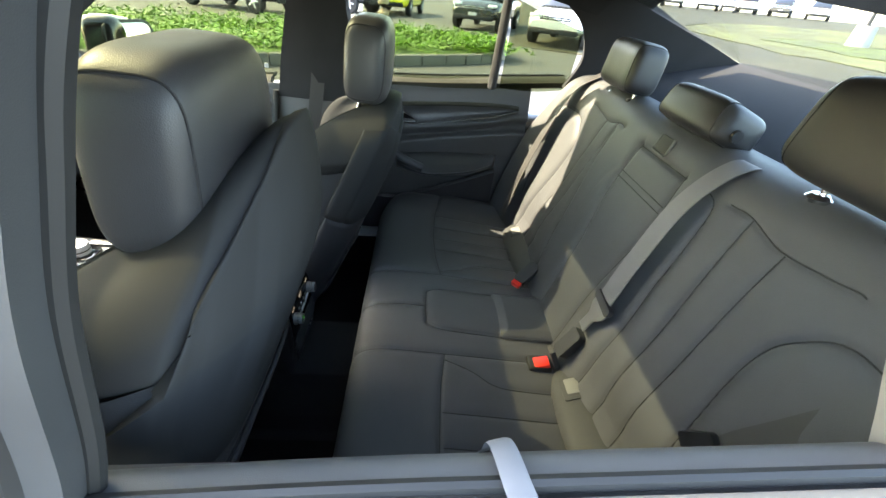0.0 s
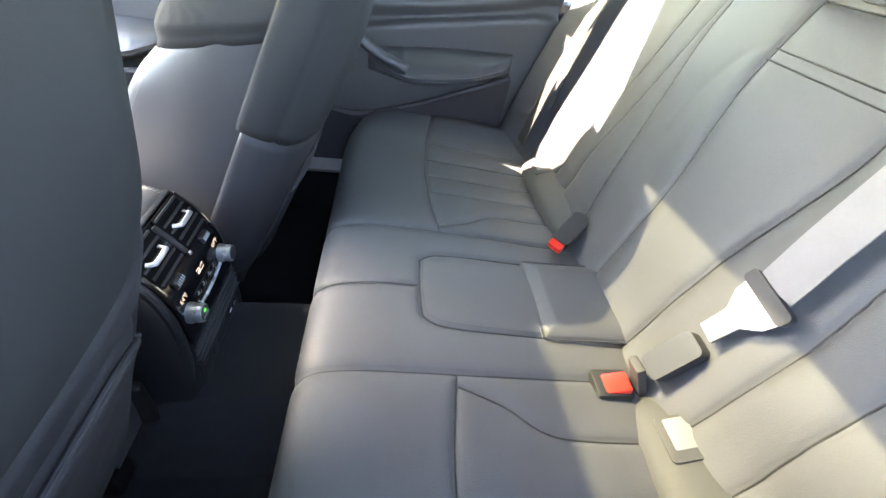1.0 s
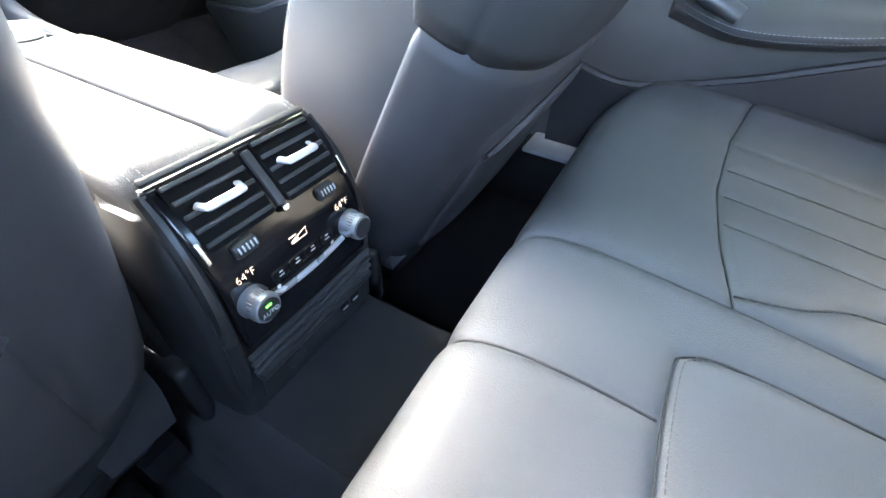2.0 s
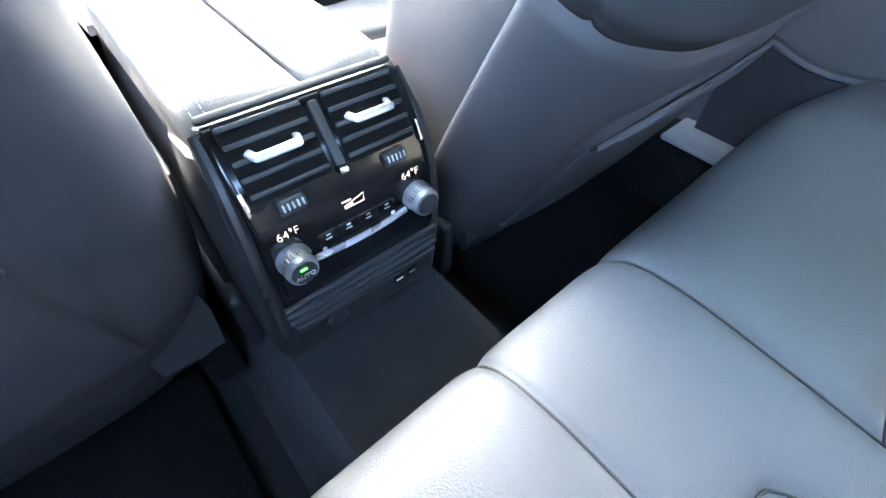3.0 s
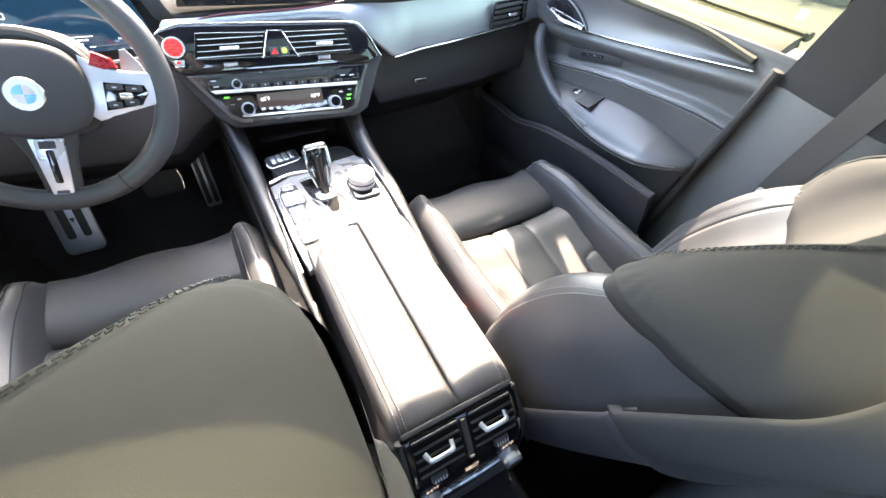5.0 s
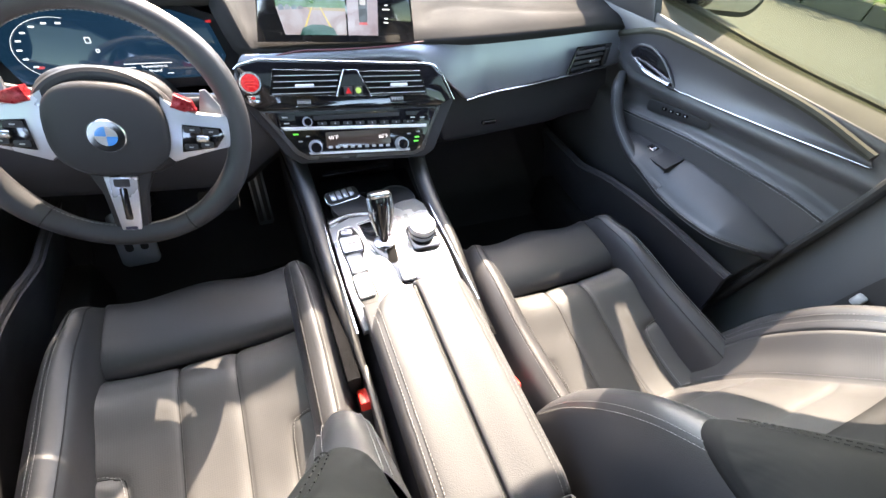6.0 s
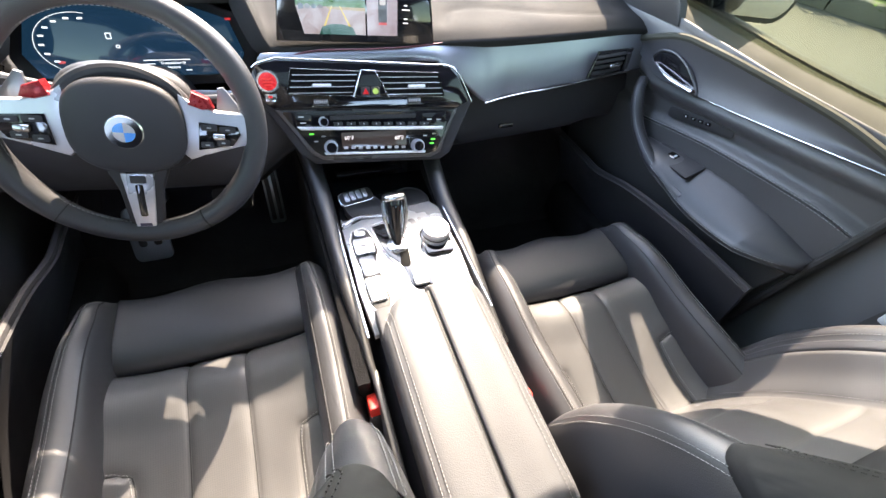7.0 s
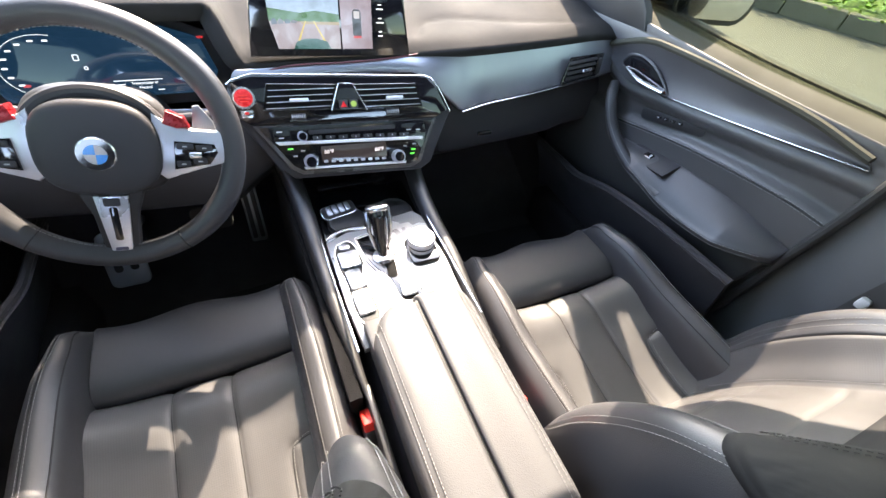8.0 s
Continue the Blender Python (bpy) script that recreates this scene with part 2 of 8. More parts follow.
def plate(outline, m, depth, bevel=0.0015, bm=None, seg=2):
    """A flat shape with thickness: outline in the plane of m (its x and y), grown along its z."""
    bm = bm or bmesh.new()
    old = set(bm.verts)
    a = [bm.verts.new(m @ Vector((x, y, 0))) for x, y in outline]
    f = bm.faces.new(a)
    got = bmesh.ops.extrude_face_region(bm, geom=[f])
    top = [v for v in got["geom"] if isinstance(v, bmesh.types.BMVert)]
    n = (m.to_3x3() @ Vector((0, 0, 1))).normalized()
    for v in top:
        v.co += n * depth
    if bevel:
        es = [e for e in {e for v in top for e in v.link_edges} if e.other_vert(e.verts[0]) and all(v in top for v in e.verts)]
        bmesh.ops.bevel(bm, geom=es, offset=bevel, segments=seg, profile=0.5, affect='EDGES', clamp_overlap=True)
    return bm


def rounded(w, h, r, n=5):
    """Outline of a rounded rectangle about the origin."""
    out = []
    for cx, cy, a in ((w / 2 - r, h / 2 - r, 0), (-w / 2 + r, h / 2 - r, 90), (-w / 2 + r, -h / 2 + r, 180), (w / 2 - r, -h / 2 + r, 270)):
        for k in range(n + 1):
            t = radians(a + 90 * k / n)
            out.append((cx + r * math.cos(t), cy + r * math.sin(t)))
    return out


def basis(o, x, y):
    """A frame at o with these directions for its x and y; its z stands out of their plane."""
    x, y = Vector(x).normalized(), Vector(y)
    z = x.cross(y).normalized()
    y = z.cross(x)
    m = Matrix((x, y, z)).transposed().to_4x4()
    m.translation = Vector(o)
    return m


def writing(words, m, size, material, parent, name="lettering", depth=0.0004, label="", thin=0.0):
    cu = bpy.data.curves.new(name, 'FONT')
    cu.body, cu.size, cu.extrude, cu.align_x, cu.align_y = words, size, depth, 'CENTER', 'CENTER'
    cu.offset = -thin
    tmp = bpy.data.objects.new(name + "_tmp", cu)
    me = bpy.data.meshes.new_from_object(tmp)
    bpy.data.objects.remove(tmp)
    me.transform(m)
    me.materials.clear()
    return place(name, me, material, parent, label)


def seam_distance(X, S, poly):
    """Distance of grid points to a polyline, in metres."""
    best = np.full(X.shape, 9.0)
    for (ax, ay), (bx_, by) in zip(poly[:-1], poly[1:]):
        dx, dy = bx_ - ax, by - ay
        L = dx * dx + dy * dy + 1e-12
        t = np.clip(((X - ax) * dx + (S - ay) * dy) / L, 0, 1)
        best = np.minimum(best, np.hypot(X - ax - t * dx, S - ay - t * dy))
    return best


def cushion(name, shape, xr, sr, step, seams, material, parent, thick=0.03, label="", out=(0, 0, 1), skip=None, sewn=0.0):
    """An upholstered pad: shape(X, S) gives its surface for arrays of two lengths in metres; seams are grooves (polyline, depth, width)."""
    nx, ns = max(2, int((xr[1] - xr[0]) / step)), max(2, int((sr[1] - sr[0]) / step))
    X, S = np.meshgrid(np.linspace(*xr, nx + 1), np.linspace(*sr, ns + 1), indexing="ij")
    P = np.stack(shape(X, S), -1)

    def normals(P):
        a = np.gradient(P, axis=0)
        b = np.gradient(P, axis=1)
        n = np.cross(a, b)
        return n / (np.linalg.norm(n, axis=-1, keepdims=True) + 1e-12)
    N = normals(P)
    side = 1.0 if (N.reshape(-1, 3) @ np.array(out, float)).mean() >= 0 else -1.0
    N = N * side
    dent = np.zeros(X.shape)
    for poly, depth, width in seams:
        d = seam_distance(X, S, poly)
        dent = np.maximum(dent, depth * (0.55 * np.exp(-(d / width) ** 2) + 0.45 * np.exp(-(d / (width * 4)) ** 2)))
    P = P - N * dent[..., None]
    back = P - N * thick
    n0 = (nx + 1) * (ns + 1)
    idx = np.arange(n0).reshape(nx + 1, ns + 1)
    a, b, c, d = idx[:-1, :-1], idx[1:, :-1], idx[1:, 1:], idx[:-1, 1:]
    faces = np.stack((a, b, c, d) if side > 0 else (d, c, b, a), -1).reshape(-1, 4)
    if skip is not None:
        hole = skip((X[:-1, :-1] + X[1:, 1:]) / 2, (S[:-1, :-1] + S[1:, 1:]) / 2).reshape(-1)
        faces = faces[~hole]
    rim = np.concatenate((idx[:, 0], idx[-1, 1:], idx[-2::-1, -1], idx[0, -2:0:-1]))
    k = len(rim)
    low = back.reshape(-1, 3)[rim]
    verts = np.concatenate((P.reshape(-1, 3), low))
    fl = faces.tolist() + [[int(rim[(i + 1) % k]), int(rim[i]), n0 + i, n0 + (i + 1) % k][::int(side)] for i in range(k)]
    me = bpy.data.meshes.new(name)
    me.from_pydata(verts.tolist(), [], fl)
    uv = me.uv_layers.new(name="flat")
    flat = np.concatenate((np.stack((X, S), -1).reshape(-1, 2), np.stack((X, S), -1).reshape(-1, 2)[rim]))
    loops = np.empty(len(me.loops), dtype=np.int32)
    me.loops.foreach_get("vertex_index", loops)
    uv.data.foreach_set("uv", flat[loops].astype(np.float32).ravel())
    me.polygons.foreach_set("use_smooth", [True] * len(me.polygons))
    me.update()
    pad = place(name, me, material, parent, label)
    if sewn:
        for poly, depth, width in seams:
            if width > 0.006:
                continue
            pts, nrm = on_shape(shape, poly, -depth * 0.9 + sewn * 0.5, 0.006, out)
            part("seam", tube(pts, sewn, 6, raw=True), DARKTHREAD, pad)
    return pad


def on_shape(shape, poly, lift=0.0, every=0.004, out=(0, 0, 1)):
    """Points along a polyline on such a surface, with the normals."""
    pts = []
    for (ax, ay), (bx_, by) in zip(poly[:-1], poly[1:]):
        n = max(1, int(math.hypot(bx_ - ax, by - ay) / every))
        pts += [(ax + (bx_ - ax) * i / n, ay + (by - ay) * i / n) for i in range(n)]
    pts.append(poly[-1])
    A = np.array(pts)
    e = 0.002
    p = np.stack(shape(A[:, 0], A[:, 1]), -1)
    u = np.stack(shape(A[:, 0] + e, A[:, 1]), -1) - p
    v = np.stack(shape(A[:, 0], A[:, 1] + e), -1) - p
    n = np.cross(u, v)
    n /= np.linalg.norm(n, axis=-1, keepdims=True) + 1e-12
    n *= 1.0 if (n @ np.array(out, float)).mean() >= 0 else -1.0
    return [Vector(q) for q in p + n * lift], [Vector(q) for q in n]


def dashes(bm, pts, nrm, long=0.0034, gap=0.0018, r=0.00045):
    """Single stitches along a line of points."""
    acc, i, L = 0.0, 0, 0.0
    d = [0.0]
    for a, b in zip(pts[:-1], pts[1:]):
        d.append(d[-1] + (b - a).length)

    def at(s):
        k = int(np.searchsorted(d, s)) - 1
        k = max(0, min(k, len(pts) - 2))
        f = (s - d[k]) / max(1e-9, d[k + 1] - d[k])
        return pts[k].lerp(pts[k + 1], f), nrm[k]
    s = 0.0
    while s + long < d[-1]:
        (p, n), (q, _) = at(s), at(s + long)
        t = (q - p).normalized()
        w = n.cross(t).normalized() * r
        h = n * r
        ring = lambda c: [bm.verts.new(c + w), bm.verts.new(c + h), bm.verts.new(c - w), bm.verts.new(c - h)]
        a, b = ring(p), ring(q)
        for j in range(4):
            bm.faces.new((a[j], a[(j + 1) % 4], b[(j + 1) % 4], b[j]))
        bm.faces.new(a[::-1])
        bm.faces.new(b)
        s += long + gap


def curve2(pts, n=8):
    """A smooth polyline in two dimensions."""
    return [(p.x, p.y) for p in smooth_path([(x, y, 0) for x, y in pts], n)]


def interp(x, xs, ys):
    return np.interp(x, xs, ys)


def soft(x, xs, ys):
    """Smooth interpolation through the table (monotone cosine steps)."""
    x = np.asarray(x, dtype=float)
    xs_, ys_ = np.array(xs, float), np.array(ys, float)
    m = np.gradient(ys_, xs_)
    k = np.clip(np.searchsorted(xs_, x) - 1, 0, len(xs_) - 2)
    h = xs_[k + 1] - xs_[k]
    t = np.clip((x - xs_[k]) / h, 0, 1)
    return (2 * t ** 3 - 3 * t ** 2 + 1) * ys_[k] + (t ** 3 - 2 * t ** 2 + t) * h * m[k] + (-2 * t ** 3 + 3 * t ** 2) * ys_[k + 1] + (t ** 3 - t ** 2) * h * m[k + 1]


def profile(points):
    """A smooth curve in (y, z), as functions of the length along it."""
    P = np.array([(p.x, p.y) for p in smooth_path([(a, b, 0) for a, b in points], 10)])
    d = np.concatenate(([0], np.cumsum(np.hypot(*np.diff(P, axis=0).T))))
    return (lambda s: np.interp(s, d, P[:, 0])), (lambda s: np.interp(s, d, P[:, 1])), float(d[-1])

# ---------------------------------------------------------------- front seats
def superpad(bm, c, half, e1=0.5, e2=0.5, rot=None, nu=40, nv=24, bend=0.0, topnarrow=0.0):
    """A soft rounded block (superellipsoid), bent about its upright axis."""
    def p(v, e):
        return math.copysign(abs(v) ** e, v)
    rings = []
    for i in range(1, nv):
        la = -math.pi / 2 + math.pi * i / nv
        ring = []
        for j in range(nu):
            lo = 2 * math.pi * j / nu
            x = half[0] * p(math.cos(la), e1) * p(math.cos(lo), e2)
            y = half[1] * p(math.cos(la), e1) * p(math.sin(lo), e2)
            z = half[2] * p(math.sin(la), e1)
            x *= 1 - topnarrow * (z / half[2] + 1) / 2
            y += bend * (x / half[0]) ** 2
            q = Vector((x, y, z))
            ring.append(Vector(c) + (rot @ q if rot else q))
        rings.append(ring)
    return skin(bm, rings)


def pad_seam(c, half, k, e1, e2, rot, bend=0.0, topnarrow=0.0, n=72):
    """Closed line round such a block, at the share k of its half width."""
    ring = []
    for t in np.linspace(0, 2 * math.pi, n, endpoint=False):
        cy, cz, lo, hi = abs(math.cos(t)), abs(math.sin(t)), 0.0, 2.0
        for _ in range(30):
            m = (lo + hi) / 2
            r = (abs(k) ** (2 / e2) + (m * cy) ** (2 / e2)) ** (e2 / e1) + (m * cz) ** (2 / e1)
            lo, hi = (m, hi) if r < 1 else (lo, m)
        y, z = lo * math.cos(t), lo * math.sin(t)
        x = k * (1 - topnarrow * (z + 1) / 2)
        ring.append(Vector(c) + rot @ Vector((half[0] * x, half[1] * y + bend * x * x, half[2] * z)))
    return ring


LEATHER_B = mat("dark_bolster_leather", (0.026, 0.0265, 0.029), 0.46, grain=0.0006, grain_scale=900, relief=0.25, cells=True, vary=0.1)


def front_seat(x0, py, pz, lean, cy, cz, label, raise_head=0.0, shift_head=0.0, rim=-0.02, top_s=0.505, over=0.84, nape=0.02, wide=1.0, cx=0.0, lip_n=0.0):
    """A front seat: py, pz is the hinge of its back, cy, cz shift its cushion."""
    seat = thing("front_seat", (x0, py + 0.2, 0.33), label, "car seat", "front seats")
    ca, sa = math.cos(radians(lean)), math.sin(radians(lean))

    def world_of(x, n, s):
        return x0 + x, py + n * ca - s * sa, pz + n * sa + s * ca

    def pt(x, n, s):
        return Vector(world_of(x, n, s))
    # cross-section of the back, from its middle round the bolster to the rear edge
    half = [(0.0, 0.045), (0.06, 0.046), (0.115, 0.052), (0.15, 0.078), (0.178, 0.118), (0.205, 0.138), (0.232, 0.125), (0.247, 0.08), (0.25, 0.02), (0.246, -0.035), (0.236, -0.062)]
    P = np.array([(p.x, p.y) for p in smooth_path([(a, b, 0) for a, b in half], 8)])
    du = np.concatenate(([0], np.cumsum(np.hypot(*np.diff(P, axis=0).T))))
    U = float(du[-1])

    def section(u):
        a = np.abs(u)
        return np.sign(u) * np.interp(a, du, P[:, 0]), np.interp(a, du, P[:, 1])

    def lower(u, s):
        s = np.minimum(s, foot(u) + 0.025)
        x, n = section(u)
        w = soft(s, [-0.12, 0.0, 0.15, 0.3, 0.42, 0.5], [0.98, 1.0, 1.0, 0.99, 0.97, 0.93])
        b = soft(s, [-0.12, 0.0, 0.12, 0.28, 0.36, 0.42, 0.5], [0.6, 0.85, 1.12, 1.05, 0.72, 0.5, 0.4])
        n = np.where(n > 0.045, 0.045 + (n - 0.045) * b, n)
        n = n + 0.03 * np.exp(-((s - 0.12) / 0.12) ** 2) * np.exp(-(x / 0.12) ** 2)
        return world_of(x * w, n, s)

    # shoulder pad: a closed outline that shrinks to a rounded crown
    whole = half + [(0.205, -0.088), (0.15, -0.099), (0.07, -0.104), (0.0, -0.105)]
    PW = np.array([(p.x, p.y) for p in smooth_path([(a, b, 0) for a, b in whole], 8)])
    dw = np.concatenate(([0], np.cumsum(np.hypot(*np.diff(PW, axis=0).T))))
    UW = float(dw[-1])

    def foot(u):
        a = np.clip((np.abs(u) - 0.2) / (U - 0.2), 0, 1)
        return 0.305 + 0.16 * a ** 1.4 - 0.08 * np.clip((np.abs(u) - U) / 0.15, 0, 1)

    def crown(n, x):
        # the pad climbs behind the headrest
        k = np.clip((0.035 - n) / 0.09, 0, 1)
        return top_s + nape * k * k * (3 - 2 * k) * np.exp(-(np.abs(x) / 0.15) ** 2.6) + 0.65 * (0.07 - np.clip(n, -0.06, 0.12)) - 1.0 * np.clip(-0.06 - n, 0, 1)

    def slim(n, s, by):
        # the rear corners round off towards the top
        return 1 - by * np.clip((s - 0.34) / 0.14, 0, 1) ** 1.3 * np.clip((-0.055 - n) / 0.04, 0, 1)

    def upper(u, t):
        au = np.abs(u)
        x, n = np.sign(u) * np.interp(au, dw, PW[:, 0]), np.interp(au, dw, PW[:, 1])
        th = np.clip(t / 0.36, 0, 1) * math.pi / 2
        q, sc = np.sin(th) ** 0.625, np.clip(np.cos(th), 0, 1) ** 0.625
        sc = sc * 1.03 * (1 - 0.05 * np.exp(-(t / 0.015) ** 2))
        n = np.where(n > 0.045, 0.05 + (n - 0.045) * 0.85, n)
        s0 = foot(u)
        if lip_n:
            # the rear of the section lies inside the rear panel
            back = np.clip((-0.045 - n) / 0.02, 0, 1)
            x, n = x * (1 - 0.06 * back), n * (1 - 0.12 * back)
        s = s0 + (crown(n * sc, x * sc) - s0) * q
        return world_of(x * sc * slim(n, s, 0.28) * (1 + (wide - 1) * np.clip((s0 - 0.2) / 0.2 + q, 0, 1)), n * sc, s)
    sm = []
    for g in (-1, 1):
        sm += [([(g * 0.128, -0.1), (g * 0.125, 0.42)], 0.006, 0.003), ([(g * 0.215, -0.1), (g * 0.222, 0.42)], 0.004, 0.002)]
    sm += [([(-0.128, 0.11), (0.128, 0.11)], 0.004, 0.003), ([(-0.128, 0.24), (0.128, 0.24)], 0.004, 0.003)]
    cushion("backrest", lower, (-0.2, 0.2), (-0.1, 0.42), 0.006, sm, PERF, seat, thick=0.02, label="perforated black leather backrest", out=(0, 1, 0.3))
    for g in (-1, 1):
        cushion("back_bolster", lower, (0.2, U) if g > 0 else (-U, -0.2), (-0.1, 0.5), 0.006, sm, LEATHER_S, seat, thick=0.02, label="smooth leather side bolster", out=(0.6 * g, 1, 0.3))
    if lip_n:
        # rounded top of the side bolster behind the shoulder section
        part("bolster_top", superpad(bmesh.new(), pt(0.204, -0.026, 0.420), (0.032, 0.036, 0.058), 0.6, 0.6, rotm(lean - 14)), LEATHER_F, seat, "smooth leather end of the side bolster")
    crestline = {g: [(g * 0.225, 0.004), (g * 0.245, 0.06), (g * 0.262, 0.34)] for g in (-1, 1)}
    top = [(crestline[g], 0.003, 0.003) for g in (-1, 1)]
    for g in (-1, 1):
        top += [([(g * (0.262 + 0.019 * i), 0.032), (g * (0.262 + 0.013 * i), 0.06), (g * (0.252 + 0.010 * i), 0.135 - 0.010 * i)], 0.0038 - 0.0004 * i, 0.0045) for i in range(5)]
    cushion("upper_backrest", upper, (-UW, UW), (0.0, 0.35), 0.005, top, LEATHER_F, seat, thick=0.004, label="padded leather shoulder section")
    bm = bmesh.new()
    for g in (-1, 1):
        for uu in (0.222, 0.212, 0.266, 0.274):
            a, b = on_shape(lower, [(g * uu, 0.0), (g * (uu + 0.005), 0.36)], 0.0008, out=(0, 1, 0.3))
            dashes(bm, a, b)
        a, b = on_shape(lower, [(g * 0.133, 0.0), (g * 0.131, 0.4)], 0.0004, out=(0, 1, 0.3))
        dashes(bm, a, b)
    tagged(part("stitching", bm, THREAD, seat, "pale grey double seam", smooth=False), kind="stuff")

    bm = bmesh.new()
    for g in (-1, 1):
        for du_ in (-0.0028, 0.0028):
            a, b = on_shape(upper, [(x + du_ * g, y) for x, y in [(g * 0.233, 0.03)] + crestline[g][1:]], 0.0008, out=(0, 0.5, 1))
            dashes(bm, a, b, 0.0036, 0.0024, 0.0007)
    tagged(part("shoulder_stitching", bm, DARKTHREAD, seat, "black double seam on the shoulder", smooth=False), kind="stuff")

    # hard lower shell and padded upper panel at the rear
    rearhalf = [(0.0, -0.112), (0.08, -0.111), (0.15, -0.107), (0.2, -0.098), (0.235, -0.08), (0.252, -0.05), (0.257, rim - 0.01), (0.254, rim)]
    Q = np.array([(p.x, p.y) for p in smooth_path([(a, b, 0) for a, b in rearhalf], 8)])
    dv = np.concatenate(([0], np.cumsum(np.hypot(*np.diff(Q, axis=0).T))))
    VM = float(dv[-1])

    def behind(v, w, out):
        a = np.abs(v)
        x, n = np.interp(a, dv, Q[:, 0]), np.interp(a, dv, Q[:, 1])
        f = np.clip((0.25 - x) / 0.08, 0, 1)
        return -np.sign(v) * (x * w + out * (1 - f)), n - out * f

    def shell_low(v, s):
        w = soft(s, [-0.2, -0.05, 0.1, 0.3], [0.86, 0.97, 1.01, 1.0])
        x, n = behind(v, w, 0.006 - 0.014 * np.clip((s - 0.274) / 0.02, 0, 1))
        return world_of(x, n + 0.02 * np.clip((0.0 - s) / 0.15, 0, 1), s)

    def shell_up(v, t):
        x, n = behind(v, 1.035 * (1 + 1.1 * (wide - 1)), 0.007)
        n = n + 0.007 * np.clip((np.abs(v) - VM + 0.05) / 0.05, 0, 1)
        e = np.clip((0.25 - np.abs(x)) / 0.15, 0, 1)
        s0 = 0.465 - 0.08 * e * e * (3 - 2 * e)
        if lip_n:
            s0 = s0 - 0.075 * np.clip((n + lip_n) / 0.045, 0, 1)
        k = np.clip(t / 0.16, 0, 1)
        lip = np.clip(lip_n / np.maximum(-n, 0.001), over, 0.9998) if lip_n else over + 0.0 * n
        th = np.clip((t - 0.16) / 0.14, 0, 1) * np.arccos(lip ** 1.6)
        q, sc = np.sin(th) ** 0.625, np.cos(th) ** 0.625
        sc = sc * (1 - 0.05 * np.exp(-(t / 0.012) ** 2))
        s = 0.283 + (s0 - 0.283) * k + (crown(n * sc, x * sc) + 0.004 - s0) * q
        return world_of(x * sc * slim(n, s, 0.25), n * sc, s)
    pocket = curve2([(-0.18, 0.02), (-0.193, 0.10), (-0.19, 0.185), (-0.165, 0.215), (-0.1, 0.226), (0.0, 0.229), (0.1, 0.226), (0.165, 0.215), (0.19, 0.185), (0.193, 0.10), (0.18, 0.02), (0.15, -0.03), (0.0, -0.04), (-0.15, -0.03), (-0.18, 0.02)])
    cushion("back_shell", shell_low, (-VM, VM), (-0.2, 0.315), 0.005, [(pocket, 0.006, 0.004), ([(-0.17, -0.13), (0.17, -0.13)], 0.004, 0.003)], SHELL, seat, thick=0.012, label="dark soft-touch rear shell", out=(0, -1, 0))
    cushion("back_panel", shell_up, (-VM, VM), (0.0, 0.3), 0.004, [([(g * (VM - 0.052), 0.0), (g * (VM - 0.05), 0.3)], 0.0035, 0.0028) for g in (-1, 1)], LEATHER_F, seat, thick=0.012, label="leather-covered upper rear panel", out=(0, -1, 0))

    def flap(v, s):
        # the pocket's front swells a little and its open upper edge stands off the shell
        r = np.minimum((0.186 - np.abs(v)) / 0.03, np.minimum(0.214 - s, s + 0.026) / 0.03)
        x, n = behind(v, 1.0, 0.004 + 0.007 * np.sqrt(np.clip(r, 0, 1)))
        top = 0.222 - 0.05 * np.clip(np.abs(v) / 0.186, 0, 1) ** 4
        return world_of(x, n - 0.005 * np.clip((s - 0.12) / 0.08, 0, 1) ** 2, np.minimum(s, top - 0.008))
    pk = cushion("map_pocket", flap, (-0.183, 0.183), (-0.022, 0.214), 0.008, [], SHELL, seat, thick=0.005, label="dark seat-back map pocket", out=(0, -1, 0))
    part("pocket_lip", tube([Vector([float(q) for q in flap(np.array(v), np.array(0.214))]) for v in np.linspace(-0.178, 0.178, 25)], 0.0032, 8, raw=True), SHELL, pk)

    # headrest on two posts
    rot = rotm(lean * 0.12)
    hc = pt(0, 0.01, 0.65 + raise_head) + V(0, shift_head - 0.021, 0.006)
    pad = (0.131, 0.059, 0.106)
    hr = part("headrest", superpad(bmesh.new(), hc, pad, 0.5, 0.46, rot, nu=72, nv=44, bend=0.012, topnarrow=0.12), LEATHER_S, seat, "black leather headrest")
    for g in (-1, 1):
        ring = pad_seam(hc, pad, g * 0.86, 0.5, 0.46, rot, 0.012, 0.12)
        part("seam", tube(ring, 0.0014, 6, True, raw=True), DARKTHREAD, hr)
        part("headrest_post", tube([pt(g * 0.055, 0.02, 0.45), hc + rot @ Vector((g * 0.055, 0.0, 0.0))], 0.006, 12), CHROME, seat, "chrome post")
    # cushion
    fy, fz = cy, cz
    x0 = x0 + cx

    def sitting(x, y):
        z = soft(y, [0.26, 0.36, 0.5, 0.585, 0.61, 0.63], [0.535, 0.525, 0.545, 0.556, 0.545, 0.515])
        z = z + 0.018 * np.clip(np.abs(x) / 0.155, 0, 1) ** 3
        return x0 + x, y + fy, z + fz
    chan = [([(g * 0.045, 0.26), (g * 0.045, 0.62)], 0.006, 0.0025) for g in (-1, 1)]
    insert = [curve2([(g * 0.155, 0.46), (g * 0.13, 0.455), (g * 0.115, 0.43), (g * 0.11, 0.26)], 6) for g in (-1, 1)]
